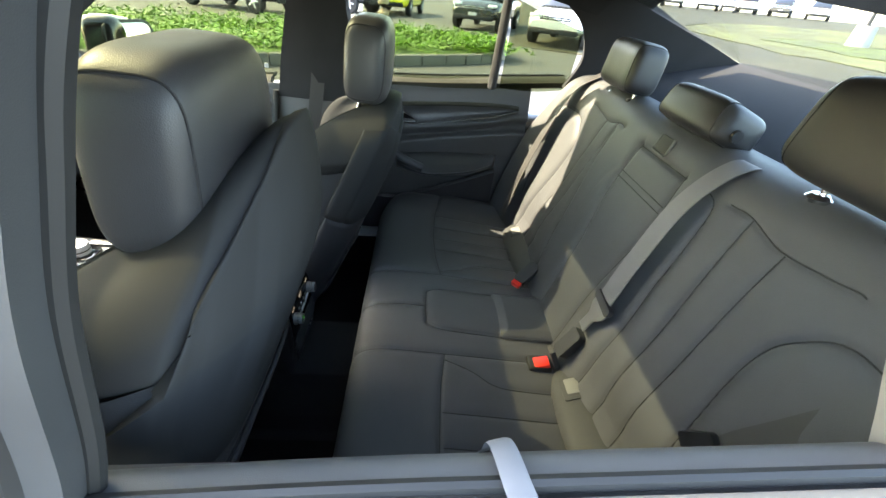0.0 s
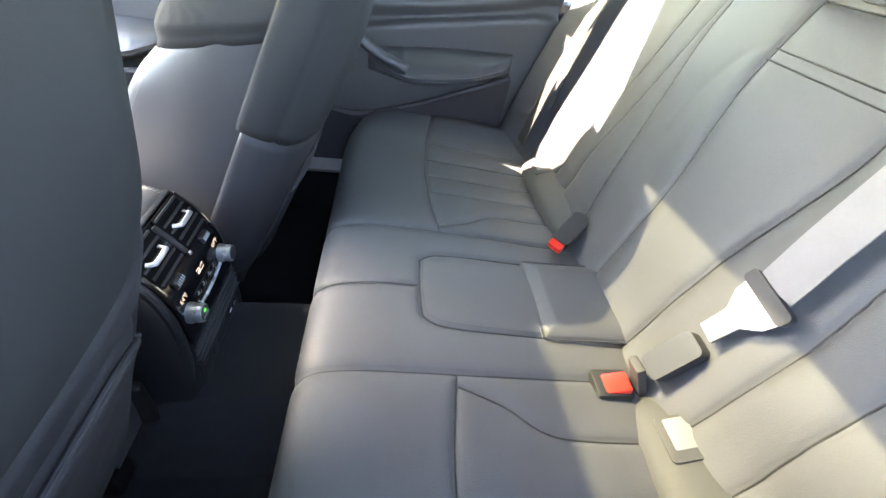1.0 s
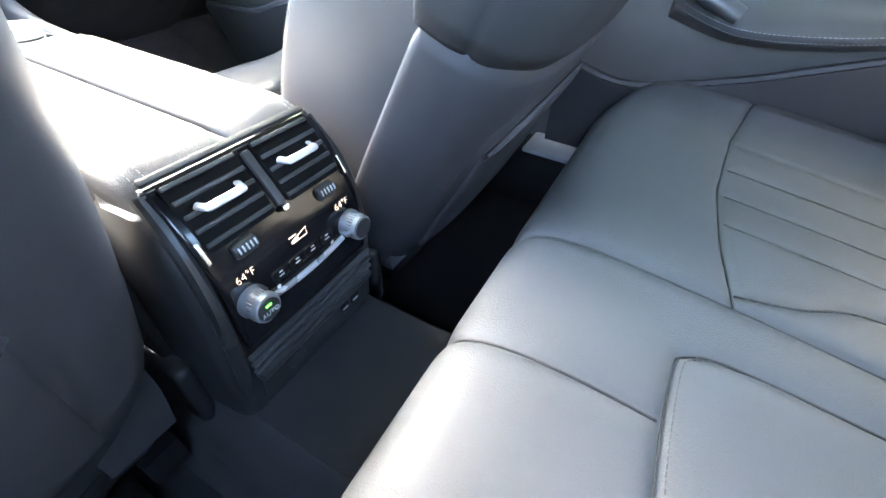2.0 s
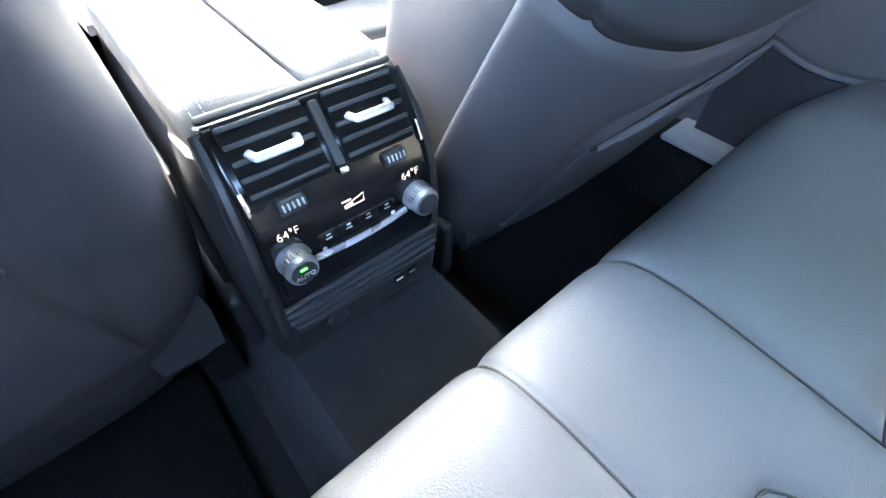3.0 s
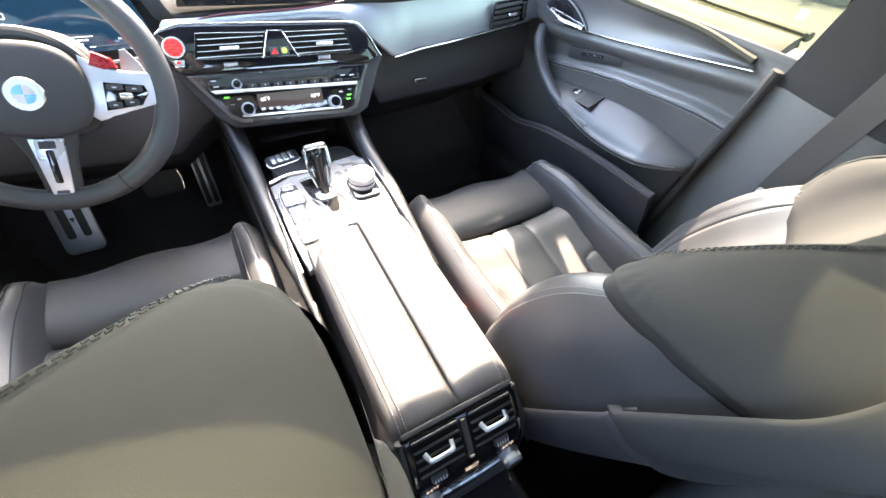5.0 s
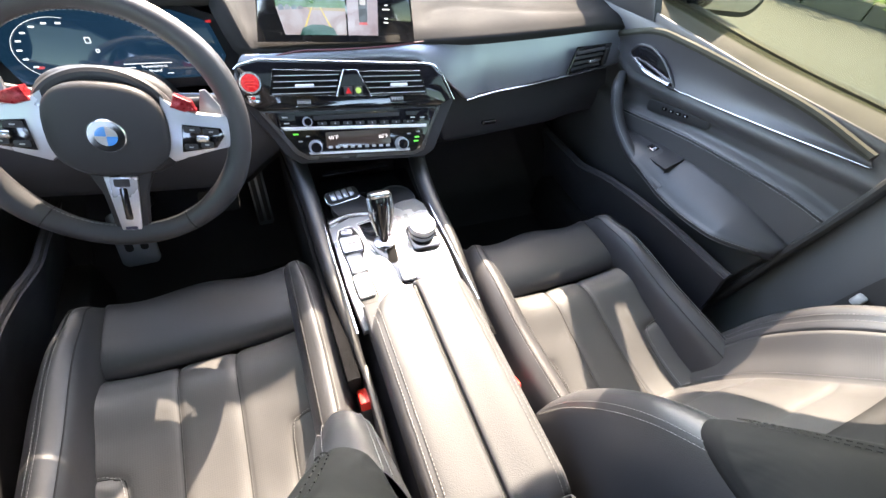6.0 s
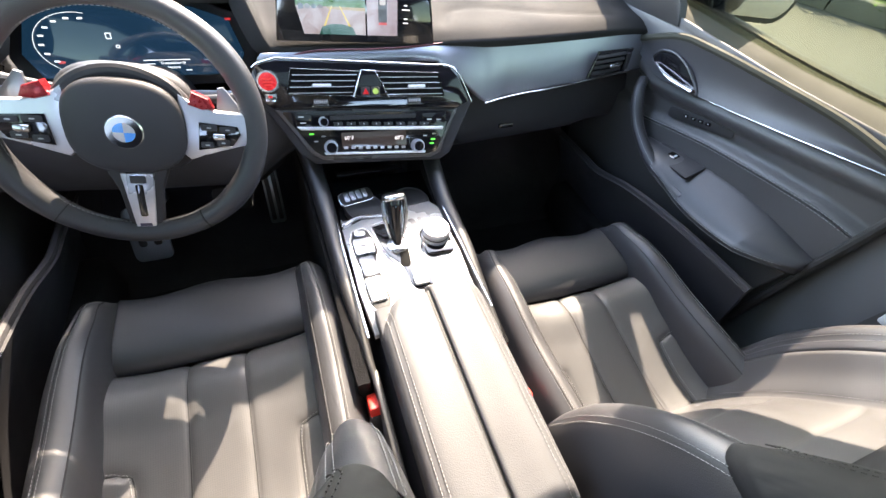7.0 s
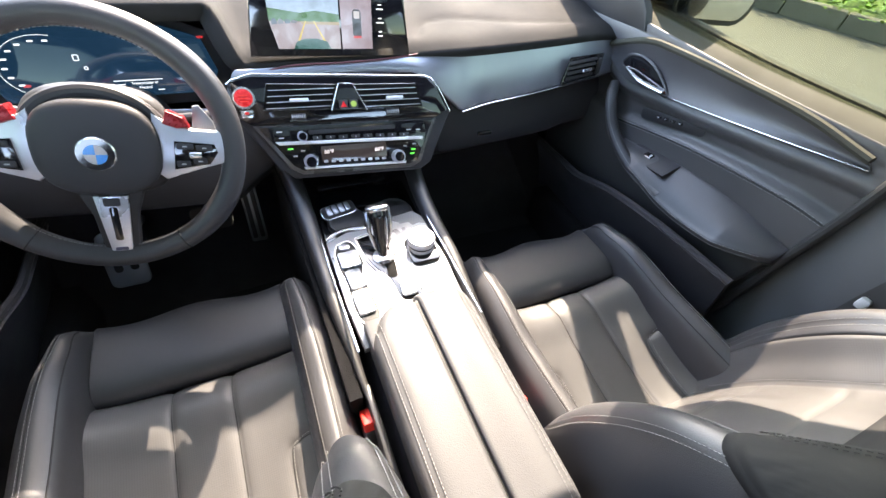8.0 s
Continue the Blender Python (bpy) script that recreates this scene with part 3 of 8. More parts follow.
    cushion("seat_cushion", sitting, (-0.158, 0.158), (0.25, 0.615), 0.004, chan + [(i, 0.006, 0.0025) for i in insert], PERF, seat, thick=0.06, label="perforated leather cushion with long channels", sewn=0.001)
    bm = bmesh.new()
    for i, g in zip(insert, (-1, 1)):
        a, b = on_shape(sitting, [(x + g * 0.004, y + 0.003) for x, y in i], 0.0006)
        dashes(bm, a, b)

    def thigh(x, v):
        a = v / 0.24
        ang = -1.5 + 4.2 * a
        y = 0.695 + 0.083 * np.sign(np.sin(ang)) * np.abs(np.sin(ang)) ** 0.7 * np.where(np.sin(ang) > 0, 1, 0.95)
        z = 0.535 + 0.044 * np.sign(np.cos(ang)) * np.abs(np.cos(ang)) ** 0.6
        y = y + 0.008 * np.cos(x / 0.155 * 4.5) * np.clip(np.sin(ang), 0, 1)
        return x0 + x, y + fy, z + fz - 0.006 * (1 - (x / 0.155) ** 2) + 0.0 * a
    cushion("thigh_support", thigh, (-0.156, 0.156), (0.0, 0.24), 0.006, [], LEATHER_B, seat, thick=0.02, label="smooth black leather thigh support")
    part("thigh_support_core", bx((x0, 0.69 + fy, 0.53 + fz), (0.308, 0.13, 0.07), 0.02), LEATHER_S, seat)
    for g in (-1, 1):
        rings, lines = [], {0: [], 1: [], 2: []}
        for k in range(40):
            f = k / 39
            y = 0.20 + 0.575 * f
            hgt = soft(f, [0, 0.15, 0.5, 0.85, 0.95, 1.0], [0.096, 0.09, 0.074, 0.062, 0.036, -0.03])
            dep = soft(f, [0, 0.3, 0.7, 0.9, 0.97, 1.0], [-0.006, 0.006, 0.008, -0.012, -0.034, -0.055])
            base = 0.535 + 0.03 * f
            sec = [(0.15, -0.09), (0.15, -0.02), (0.155, 0.35 * hgt), (0.166, 0.76 * hgt), (0.185 + 0.3 * dep, 0.97 * hgt), (0.206 + 0.6 * dep, 1.0 * hgt), (0.232 + dep, 0.78 * hgt), (0.249 + dep, 0.32 * hgt), (0.255 + dep, -0.03), (0.246 + dep, -0.09)]
            sec = [(p.x, p.y) for p in smooth_path([(a, b, 0) for a, b in sec], 5)]
            ring = [Vector((x0 + g * (0.15 + (a - 0.15) * 0.7), y + fy, base + b + fz)) for a, b in sec]
            rings.append(ring)
            for key, j in ((0, 17), (1, 25), (2, 27)):
                lines[key].append(ring[j] + Vector((0, 0, 0.0006)))
        bol = part("cushion_bolster", skin(bmesh.new(), rings), LEATHER_S, seat, "black leather side bolster")
        for key in (0, 1):
            part("seam", tube(lines[key][1:-2], 0.0012, 6, raw=True), DARKTHREAD, bol)
        for key, sh in ((0, 0.004), (1, 0.003), (1, -0.003)):
            pts = [p + Vector((g * sh, 0, 0.0008)) for p in lines[key][1:-2]]
            dashes(bm, pts, [Vector((0, 0, 1))] * len(pts))
    tagged(part("cushion_stitching", bm, THREAD, seat, "pale grey stitching", smooth=False), kind="stuff")
    # base: side trims, frame, rails
    part("seat_base", bx((x0, 0.47 + fy, 0.44 + fz * 0.5), (0.42, 0.46, 0.13), 0.03, 3), PLASTIC, seat)
    for g in (-1, 1):
        part("side_trim", bx((x0 + g * 0.243, 0.46 + fy, 0.455 + fz * 0.5), (0.02, 0.52, 0.10), 0.009, 3), PLASTIC, seat, "black plastic seat side trim")
        part("seat_rail", bx((x0 + g * 0.19, 0.49 + fy, 0.345), (0.045, 0.48, 0.05), 0.006), CARPET, seat, "dark floor rail")
    # buckle on the inner side
    g = 1 if x0 < 0 else -1
    bk = part("belt_buckle", bx((x0 + g * (0.240 if g > 0 else 0.254), 0.405 + fy, 0.580 if g > 0 else 0.565), (0.028, 0.045, 0.095), 0.006, 2, rotm(-25)), PLASTIC, seat, "black buckle")
    part("release_button", bx((x0 + g * (0.240 if g > 0 else 0.254), 0.424 + fy, 0.626 if g > 0 else 0.606), (0.026, 0.034, 0.026), 0.004, 2, rotm(-25)), RED, bk, "red push button")
    return seat


front_seat(-0.375, 0.315, 0.605, 20, 0.05, 0.02, "black leather driver's seat with perforated centre, set upright and high", -0.06, 0.043, -0.02, 0.486, 0.5, nape=0.10, wide=0.92, cx=0.016, lip_n=0.058)
front_seat(0.385, 0.262, 0.545, 25, 0.0, 0.0, "black leather passenger seat with perforated centre, leaning back", 0.012, 0.068, rim=-0.010, cx=-0.007)

# ---------------------------------------------------------------- rear bench
bench = thing("rear_bench_seat", (0, -0.3, 0.3), "black leather three-place rear bench with sewn channels", "car seat")
py_, pz_, Lc = profile([(0.0, 0.33), (0.022, 0.46), (0.03, 0.56), (0.012, 0.607), (-0.04, 0.623), (-0.14, 0.618), (-0.28, 0.604), (-0.4, 0.59), (-0.48, 0.582), (-0.53, 0.57)])
# length along the profile at which it passes a given y on top
_s = np.linspace(0, Lc, 800)
_top = _s > 0.28


def s_at(y):
    return float(np.interp(-y, -py_(_s)[_top], _s[_top]))


def bench_shape(x, s):
    y, z = py_(s), pz_(s)
    a = np.abs(x)
    on = np.clip((0.03 - y) / 0.12, 0, 1)
    dish = 0.016 * np.exp(-((a - 0.40) / 0.16) ** 2) * on
    lift = 0.022 * np.clip((a - 0.56) / 0.08, 0, 1) ** 2 * on
    mid = 0.006 * np.exp(-(x / 0.12) ** 2) * on
    back = 0.03 * np.clip((a - 0.5) / 0.16, 0, 1) ** 2
    return x, y - back * np.clip(1 - on, 0, 1), z - dish + lift + mid


sA = s_at(-0.165)
seams = []
for g in (-1, 1):
    seams.append(([(g * 0.157, 0.0), (g * 0.157, s_at(-0.2)), (g * 0.15, Lc)], 0.008, 0.003))
    seams.append(([(g * 0.157, s_at(-0.19)), (g * 0.25, s_at(-0.178)), (g * 0.4, s_at(-0.172)), (g * 0.55, s_at(-0.18)), (g * 0.66, s_at(-0.2))], 0.007, 0.003))
    seams.append((curve2([(g * 0.175, s_at(-0.19)), (g * 0.2, s_at(-0.25)), (g * 0.232, s_at(-0.30)), (g * 0.24, s_at(-0.36)), (g * 0.24, Lc)]), 0.006, 0.003))
    for xx in (0.31, 0.385, 0.46):
        seams.append(([(g * xx, s_at(-0.18)), (g * xx, Lc)], 0.005, 0.0028))
    seams.append(([(g * 0.54, s_at(-0.185)), (g * 0.53, Lc)], 0.007, 0.003))
seams.append(([(0.0, 0.0), (0.0, s_at(-0.14))], 0.007, 0.003))
R = curve2([(-0.085, s_at(-0.36)), (-0.082, s_at(-0.2)), (-0.07, s_at(-0.155)), (-0.045, s_at(-0.145)), (0.045, s_at(-0.145)), (0.07, s_at(-0.155)), (0.082, s_at(-0.2)), (0.085, s_at(-0.36))], 6)
seams.append((R, 0.006, 0.003))
cushion("cushion", bench_shape, (-0.665, 0.665), (0.0, Lc), 0.0042, seams, LEATHER, bench, thick=0.05, label="black leather bench cushion with sewn channels", sewn=0.0012)
bm = bmesh.new()
a, b = on_shape(bench_shape, [(x * 0.93, s + 0.004) for x, s in R], 0.0004)
dashes(bm, a, b)
tagged(part("stitching", bm, DARKTHREAD, bench, "dark stitching", smooth=False), kind="stuff")


def pillow(x, v):
    y = -0.335 - v
    k = np.minimum(np.minimum((x + 0.088), (0.088 - x)) / 0.02, np.minimum(v, 0.16 - v) / 0.02)
    return x, y, 0.597 + 0.015 * np.clip(k * 0.8, 0, 1) ** 0.5 - 0.05 * v


pad_ = cushion("centre_pad", lambda x, v: pillow(-x, v), (-0.088, 0.088), (0.0, 0.16), 0.003, [], LEATHER, bench, thick=0.02, label="raised leather pad between the rear places")
part("piping", tube([(-0.089, -0.475, 0.594), (-0.0895, -0.345, 0.6005), (-0.086, -0.335, 0.601), (0.086, -0.335, 0.601), (0.0895, -0.345, 0.6005), (0.089, -0.475, 0.594)], 0.0022, 6, raw=True), LEATHER_S, pad_, "leather piping round the pad")

# backrest
by_, bz_, Lb = profile([(-0.455, 0.565), (-0.475, 0.62), (-0.505, 0.73), (-0.545, 0.85), (-0.588, 0.97), (-0.625, 1.06), (-0.655, 1.105), (-0.70, 1.125), (-0.76, 1.12)])
_sb = np.linspace(0, Lb, 800)


def s_z(z):
    return float(np.interp(z, bz_(_sb)[:620], _sb[:620]))


def back_shape(x, s):
    y, z = by_(s), bz_(s)
    a = np.abs(x)
    on = np.clip(s / 0.1, 0, 1) * np.clip((Lb - s) / 0.15, 0, 1)
    dish = 0.022 * np.exp(-((a - 0.38) / 0.13) ** 2) * on
    wing = 0.07 * np.clip((a - 0.5) / 0.16, 0, 1) ** 2 * np.clip((Lb - s) / 0.3, 0, 1)
    lum = 0.012 * np.exp(-((z - 0.72) / 0.08) ** 2) * np.exp(-((a - 0.36) / 0.14) ** 2)
    return -x, y - dish + wing + lum, z + 0.3 * wing * 0


def up_line(pts, n=8):
    return curve2([(-x, s_z(z)) for x, z in pts], n)


bs = []
# fold-down centre section and the upright channels beside it; back_shape runs its x the other way
bs.append((up_line([(0.062, 0.58), (0.062, 0.70), (0.068, 0.80), (0.100, 0.93), (0.104, 1.0), (0.104, 1.1)]), 0.010, 0.0035))
bs.append((up_line([(-0.088, 0.58), (-0.09, 0.70), (-0.096, 0.80), (-0.112, 0.93), (-0.104, 1.0), (-0.092, 1.1)]), 0.010, 0.0035))
bs.append((up_line([(0.105, 1.0), (0.14, 0.985), (0.165, 0.92), (0.17, 0.86)]), 0.003, 0.009))
bs.append((up_line([(-0.112, 0.995), (-0.15, 0.98), (-0.17, 0.92), (-0.172, 0.86)]), 0.003, 0.009))
bs.append((up_line([(0.185, 0.6), (0.205, 0.73), (0.235, 0.86), (0.262, 0.97), (0.268, 1.05)]), 0.006, 0.003))
bs.append((up_line([(-0.24, 0.6), (-0.241, 0.765), (-0.226, 0.877), (-0.217, 0.975), (-0.20, 1.05), (-0.155, 1.09)]), 0.008, 0.003))
for g in (-1, 1):
    bs.append((up_line([(g * 0.324, 0.6), (g * 0.306, 0.807), (g * 0.291, 0.941), (g * 0.277, 1.066)]), 0.006, 0.003))
    bs.append((up_line([(g * 0.40, 0.6), (g * 0.372, 0.831), (g * 0.361, 0.959), (g * 0.356, 1.05)]), 0.005, 0.003))
    bs.append((up_line([(g * 0.50, 0.6), (g * 0.468, 0.771), (g * 0.446, 0.877), (g * 0.445, 0.945), (g * 0.465, 0.985), (g * 0.51, 1.022), (g * 0.60, 1.03)]), 0.009, 0.0035))
    bs.append((up_line([(g * 0.225, 1.1), (g * 0.235, 1.082), (g * 0.27, 1.07), (g * 0.345, 1.052), (g * 0.42, 1.06), (g * 0.462, 1.08), (g * 0.475, 1.1)]), 0.006, 0.003))
    bs.append((up_line([(g * 0.56, 0.72), (g * 0.585, 0.86), (g * 0.60, 0.96)]), 0.006, 0.004))
for z in (0.985, 0.999):
    bs.append(([(-0.10, s_z(z)), (0.108, s_z(z))], 0.0016, 0.0035))
bs.append(([(-0.104, s_z(1.062)), (0.094, s_z(1.062))], 0.012, 0.0045))
cushion("backrest", back_shape, (-0.665, 0.665), (0.0, Lb), 0.0042, bs, LEATHER, bench, thick=0.06, label="black leather rear backrest with fold-down centre section", out=(0, 1, 0.3), sewn=0.0012)
RC_M = basis((0.03, -0.642, 1.086), (-1, 0, 0), (0, -0.33, 0.94))
pull = part("pull_recess", plate(rounded(0.052, 0.036, 0.006), RC_M, 0.004, 0.002), RUBBER, bench, "black pull strap recess")
part("recess_frame", tube([RC_M @ V(a, b, 0.003) for a, b in ((-0.026, 0.018), (-0.027, -0.016), (-0.023, -0.020), (0.023, -0.020), (0.027, -0.016), (0.026, 0.018))], 0.0042, 8, flat=0.6, raw=True), PLASTIC_G, pull, "grey plastic frame")
# rolls where the cushion meets the backrest, with tags over the child seat anchors
for g in (-1, 1):
    rings = []
    for k in range(25):
        f = k / 24
        e = max(0.05, (1 - abs(2 * f - 1) ** 6)) ** 0.5
        c = V(g * (0.168 + 0.365 * f), -0.478 + 0.008 * math.sin(math.pi * f), 0.597 + 0.006 * math.sin(3 * f + g))
        rings.append([c + V(0, 0.043 * e * math.cos(t) * 0.95 - 0.012 * math.sin(t), 0.021 * e * math.copysign(abs(math.sin(t)) ** 0.75, math.sin(t)) - 0.012 * math.cos(t)) for t in np.linspace(0, 2 * math.pi, 20, endpoint=False)])
    roll = part("junction_roll", skin(bmesh.new(), rings), LEATHER_R, bench, "soft leather roll behind the cushion")
    m = basis((g * (0.25 if g < 0 else 0.44), -0.4690, 0.6125), (-1, 0, 0), (0, -0.93, 0.36))
    tag = part("anchor_tag", plate(rounded(0.058, 0.046, 0.006), m, 0.003, 0.001), LEATHER_R, roll, "leather anchor flap")
    part("tag_inset", plate(rounded(0.040, 0.030, 0.003), m @ Matrix.Translation((-0.005, 0.002, 0.0026)), 0.0015, 0.0006), mat("pale_tag_plastic", (0.16, 0.16, 0.15), 0.55, vary=0.08), tag, "pale plastic inset")
# headrests
for xx, zz, half, tilt in ((-0.375, 1.215, (0.132, 0.055, 0.074), 10), (0.405, 1.193, (0.112, 0.050, 0.066), 8), (0.02, 1.158, (0.124, 0.056, 0.042), 22)):
    c = V(xx, -0.70, zz)
    bend = -0.006 if xx == 0.02 else 0.01
    h = part("headrest", superpad(bmesh.new(), c, half, 0.44, 0.42, rotm(tilt), nu=64, nv=36, bend=bend, topnarrow=0.1), LEATHER_B, bench, "black leather rear headrest")
    for g in (-1, 1):
        ring = pad_seam(c, half, g * 0.82, 0.44, 0.42, rotm(tilt), bend, 0.1, 64)
        part("seam", tube(ring, 0.0013, 6, True, raw=True), DARKTHREAD, h)
    for g in (-1, 1):
        part("headrest_collar", lathe([(0.0, 0), (0.016, 0), (0.018, 0.006), (0.012, 0.012), (0.0, 0.012)], (xx + g * 0.065, -0.69, zz - half[2] - 0.022), (0, 0, 1), 20), CHROME, h, "chrome post collar")
        part("headrest_post", tube([(xx + g * 0.065, -0.69, 1.06), (xx + g * 0.065, -0.70, zz)], 0.006, 10), CHROME, h, "chrome post")
    if xx == 0.02:
        part("release_button", lathe([(0, 0), (0.012, 0), (0.011, 0.006), (0.0, 0.006)], c + V(-0.121, 0.012, -0.008), (-1, 0, 0), 20), PLASTIC, h, "round release button")

# ---------------------------------------------------------------- cabin shell
def strip(name, left, right, thick, material, parent=None, n=6, label="", bulge=0.0, cross=5):
    """A trim panel between two smooth edges, with thickness and a soft bulge."""
    A, B = smooth_path(left, n), smooth_path(right, n)
    rows = []
    for i, (p, q) in enumerate(zip(A, B)):
        a = A[min(i + 1, len(A) - 1)] - A[max(i - 1, 0)]
        nrm = (q - p).cross(a).normalized()
        row = [p.lerp(q, k / cross) + nrm * bulge * math.sin(math.pi * k / cross) for k in range(cross + 1)]
        rows.append(row + [p_ - nrm * thick for p_ in row[::-1]])
    bm = skin(bmesh.new(), rows)
    return part(name, bm, material, parent, label)


def setting(name, bm, material, label, category):
    return solo(name, bm, material, label, category, kind="structure")


SILL = mat("pale_grey_sill_plastic", (0.28, 0.28, 0.29), 0.5, grain=0.0004, grain_scale=1200, relief=0.2, vary=0.06)
# floor pan with the tunnel through it
bm = bmesh.new()
sec = [(-0.74, 0.40), (-0.70, 0.40), (-0.66, 0.31), (-0.16, 0.30), (-0.135, 0.33), (-0.118, 0.42), (-0.10, 0.455), (0.10, 0.455), (0.118, 0.42), (0.135, 0.33), (0.16, 0.30), (0.66, 0.31), (0.70, 0.40), (0.74, 0.40), (0.74, 0.24), (-0.74, 0.24)]
skin(bm, [[V(x, y, z if y < 1.0 or z < 0.25 else z + (y - 1.0) * 0.45) for x, z in sec] for y in (-0.5, 0.0, 0.5, 1.0, 1.3, 1.55)])
bmesh.ops.bevel(bm, geom=[e for e in bm.edges if abs(e.verts[0].co.x - e.verts[1].co.x) < 1e-5 and e.verts[0].co.z > 0.28], offset=0.012, segments=3, affect='EDGES')
setting("floor", bm, CARPET_T, "charcoal carpet over the floor pan and tunnel", "floor")
for g in (-1, 1):
    for y0, y1, nm in ((0.04, 0.34, "rear"), (0.78, 1.2, "front")):
        solo("floor_mat", bx((g * 0.41, (y0 + y1) / 2, 0.316), (0.42, y1 - y0, 0.012), 0.005), CARPET, "black carpet floor mat in the footwell", "floor mat", "floor mats")
    setting("door_sill_" + ("left" if g < 0 else "right"), bx((g * 0.675, 0.55, 0.375), (0.11, 1.06, 0.15), 0.02, 3), CARPET, "black carpeted door sill", "door sill")
    solo("sill_plate", bx((g * 0.668, 0.086, 0.452), (0.098, 0.165, 0.012), 0.005), SILL, "grey plastic door sill plate", "sill plate", "sill plates")

# roof, headers and pillars; the glass roof panel lies between these lines
ROOF_REAR, ROOF_FRONT = 0.16, 0.60
HEADER = (0.912, 1.338)
def roof_shape(x, y):
    z = 1.435 - 0.028 * (x / 0.6) ** 2 - 0.05 * np.clip((y - 0.35) / 0.5, 0, 1) ** 2 - 0.06 * np.clip((-0.3 - y) / 0.5, 0, 1) ** 2 - 0.05 * np.clip((np.abs(x) - 0.5) / 0.1, 0, 1) ** 2
    return x, y, z


roof = cushion("ceiling", lambda x, y: roof_shape(x, -y), (-0.6, 0.6), (-0.86, 0.78), 0.02, [], HEADLINER, None, thick=0.0, out=(0, 0, -1),
               skip=lambda x, y: (np.abs(x) < 0.45) & (-y > ROOF_REAR) & (-y < ROOF_FRONT))
tagged(roof, "anthracite fabric headliner with an open glass roof panel", "ceiling", kind="structure")
bm = bmesh.new()
for c, s_ in (((0, (0.85 + ROOF_FRONT) / 2, 1.475), (1.24, 0.85 - ROOF_FRONT, 0.03)), ((0, (-0.78 + ROOF_REAR) / 2, 1.475), (1.24, 0.78 + ROOF_REAR, 0.03)), ((-0.535, (ROOF_FRONT + ROOF_REAR) / 2, 1.475), (0.17, ROOF_FRONT - ROOF_REAR, 0.03)), ((0.535, (ROOF_FRONT + ROOF_REAR) / 2, 1.475), (0.17, ROOF_FRONT - ROOF_REAR, 0.03))):
    box(bm, c, s_, 0.006)
setting("roof_skin", bm, mat("dark_body_paint", (0.02, 0.021, 0.023), 0.25, metal=0.3, coat=0.8, vary=0.05), "dark painted roof of the car", "roof")
for g in (-1, 1):
    s_ = "left" if g < 0 else "right"
    for nm, le, ri, mt, lb in (
        ("a_pillar", [(g * 0.75, 1.31, 0.985), (g * 0.718, 1.03, 1.15), (g * 0.662, 0.80, 1.30), (g * 0.63, 0.68, 1.385)], [(g * 0.70, 1.49, 0.98), (g * 0.668, 1.20, 1.16), (g * 0.605, 0.95, 1.315), (g * 0.555, 0.81, 1.385)], HEADLINER, "anthracite windscreen pillar trim"),
        ("roof_rail", [(g * 0.63, 0.86, 1.365), (g * 0.635, 0.4, 1.385), (g * 0.635, 0.0, 1.385), (g * 0.62, -0.4, 1.365), (g * 0.58, -0.62, 1.32)], [(g * 0.55, 0.84, 1.41), (g * 0.56, 0.4, 1.43), (g * 0.56, 0.0, 1.43), (g * 0.55, -0.4, 1.415), (g * 0.52, -0.66, 1.38)], HEADLINER, "anthracite roof rail trim"),
    ):
        st = strip(nm, le if g > 0 else ri, ri if g > 0 else le, 0.03, mt, bulge=0.006)
        tagged(st, lb, "pillar trim", kind="structure")
    # C-pillar: broad dark panel up to the roof
    cp = strip("c_pillar", [(g * 0.68, -0.60, 1.07), (g * 0.665, -0.64, 1.17), (g * 0.64, -0.60, 1.27), (g * 0.60, -0.52, 1.33)][::g], [(g * 0.615, -1.165, 1.200), (g * 0.597, -1.02, 1.252), (g * 0.575, -0.86, 1.302), (g * 0.55, -0.66, 1.37)][::g], 0.03, HEADLINER, bulge=0.01)
    tagged(cp, "anthracite rear pillar trim", "pillar trim", kind="structure")
    # B-pillar: lower part of hard plastic, upper part cloth covered
    lo = strip("b_pillar", [(g * 0.715, 0.505, 0.38), (g * 0.715, 0.49, 0.6), (g * 0.705, 0.43, 0.82), (g * 0.70, 0.40, 0.96)][::g], [(g * 0.71, 0.14, 0.38), (g * 0.71, 0.15, 0.6), (g * 0.695, 0.17, 0.82), (g * 0.685, 0.18 if g < 0 else 0.12, 0.96)][::g], 0.04, PLASTIC_G, bulge=0.018, cross=8)
    tagged(lo, "smooth grey plastic centre pillar trim", "pillar trim", kind="structure")
    up = strip("b_pillar_upper", [(g * 0.70, 0.40, 0.955), (g * 0.68, 0.37, 1.1), (g * 0.65, 0.33, 1.25), (g * 0.635, 0.31, 1.385)][::g], [(g * 0.685, 0.18 if g < 0 else 0.12, 0.955), (g * 0.67, 0.165 if g < 0 else 0.115, 1.1), (g * 0.645, 0.145, 1.25), (g * 0.63, 0.13, 1.385)][::g], 0.05, HEADLINER, bulge=0.016, cross=8)
    tagged(up, "anthracite upper centre pillar trim", "pillar trim", kind="structure")

# windscreen header, sloping down from the roof to the upper edge of the glass
header = strip("windscreen_header", [(-0.57, 0.83, 1.392), (-0.575, 0.88, 1.366), (-0.585, HEADER[0], HEADER[1])], [(0.57, 0.83, 1.392), (0.575, 0.88, 1.366), (0.585, HEADER[0], HEADER[1])], 0.03, HEADLINER, bulge=0.02, cross=10)
tagged(header, "anthracite padded header above the windscreen", "pillar trim", kind="structure")

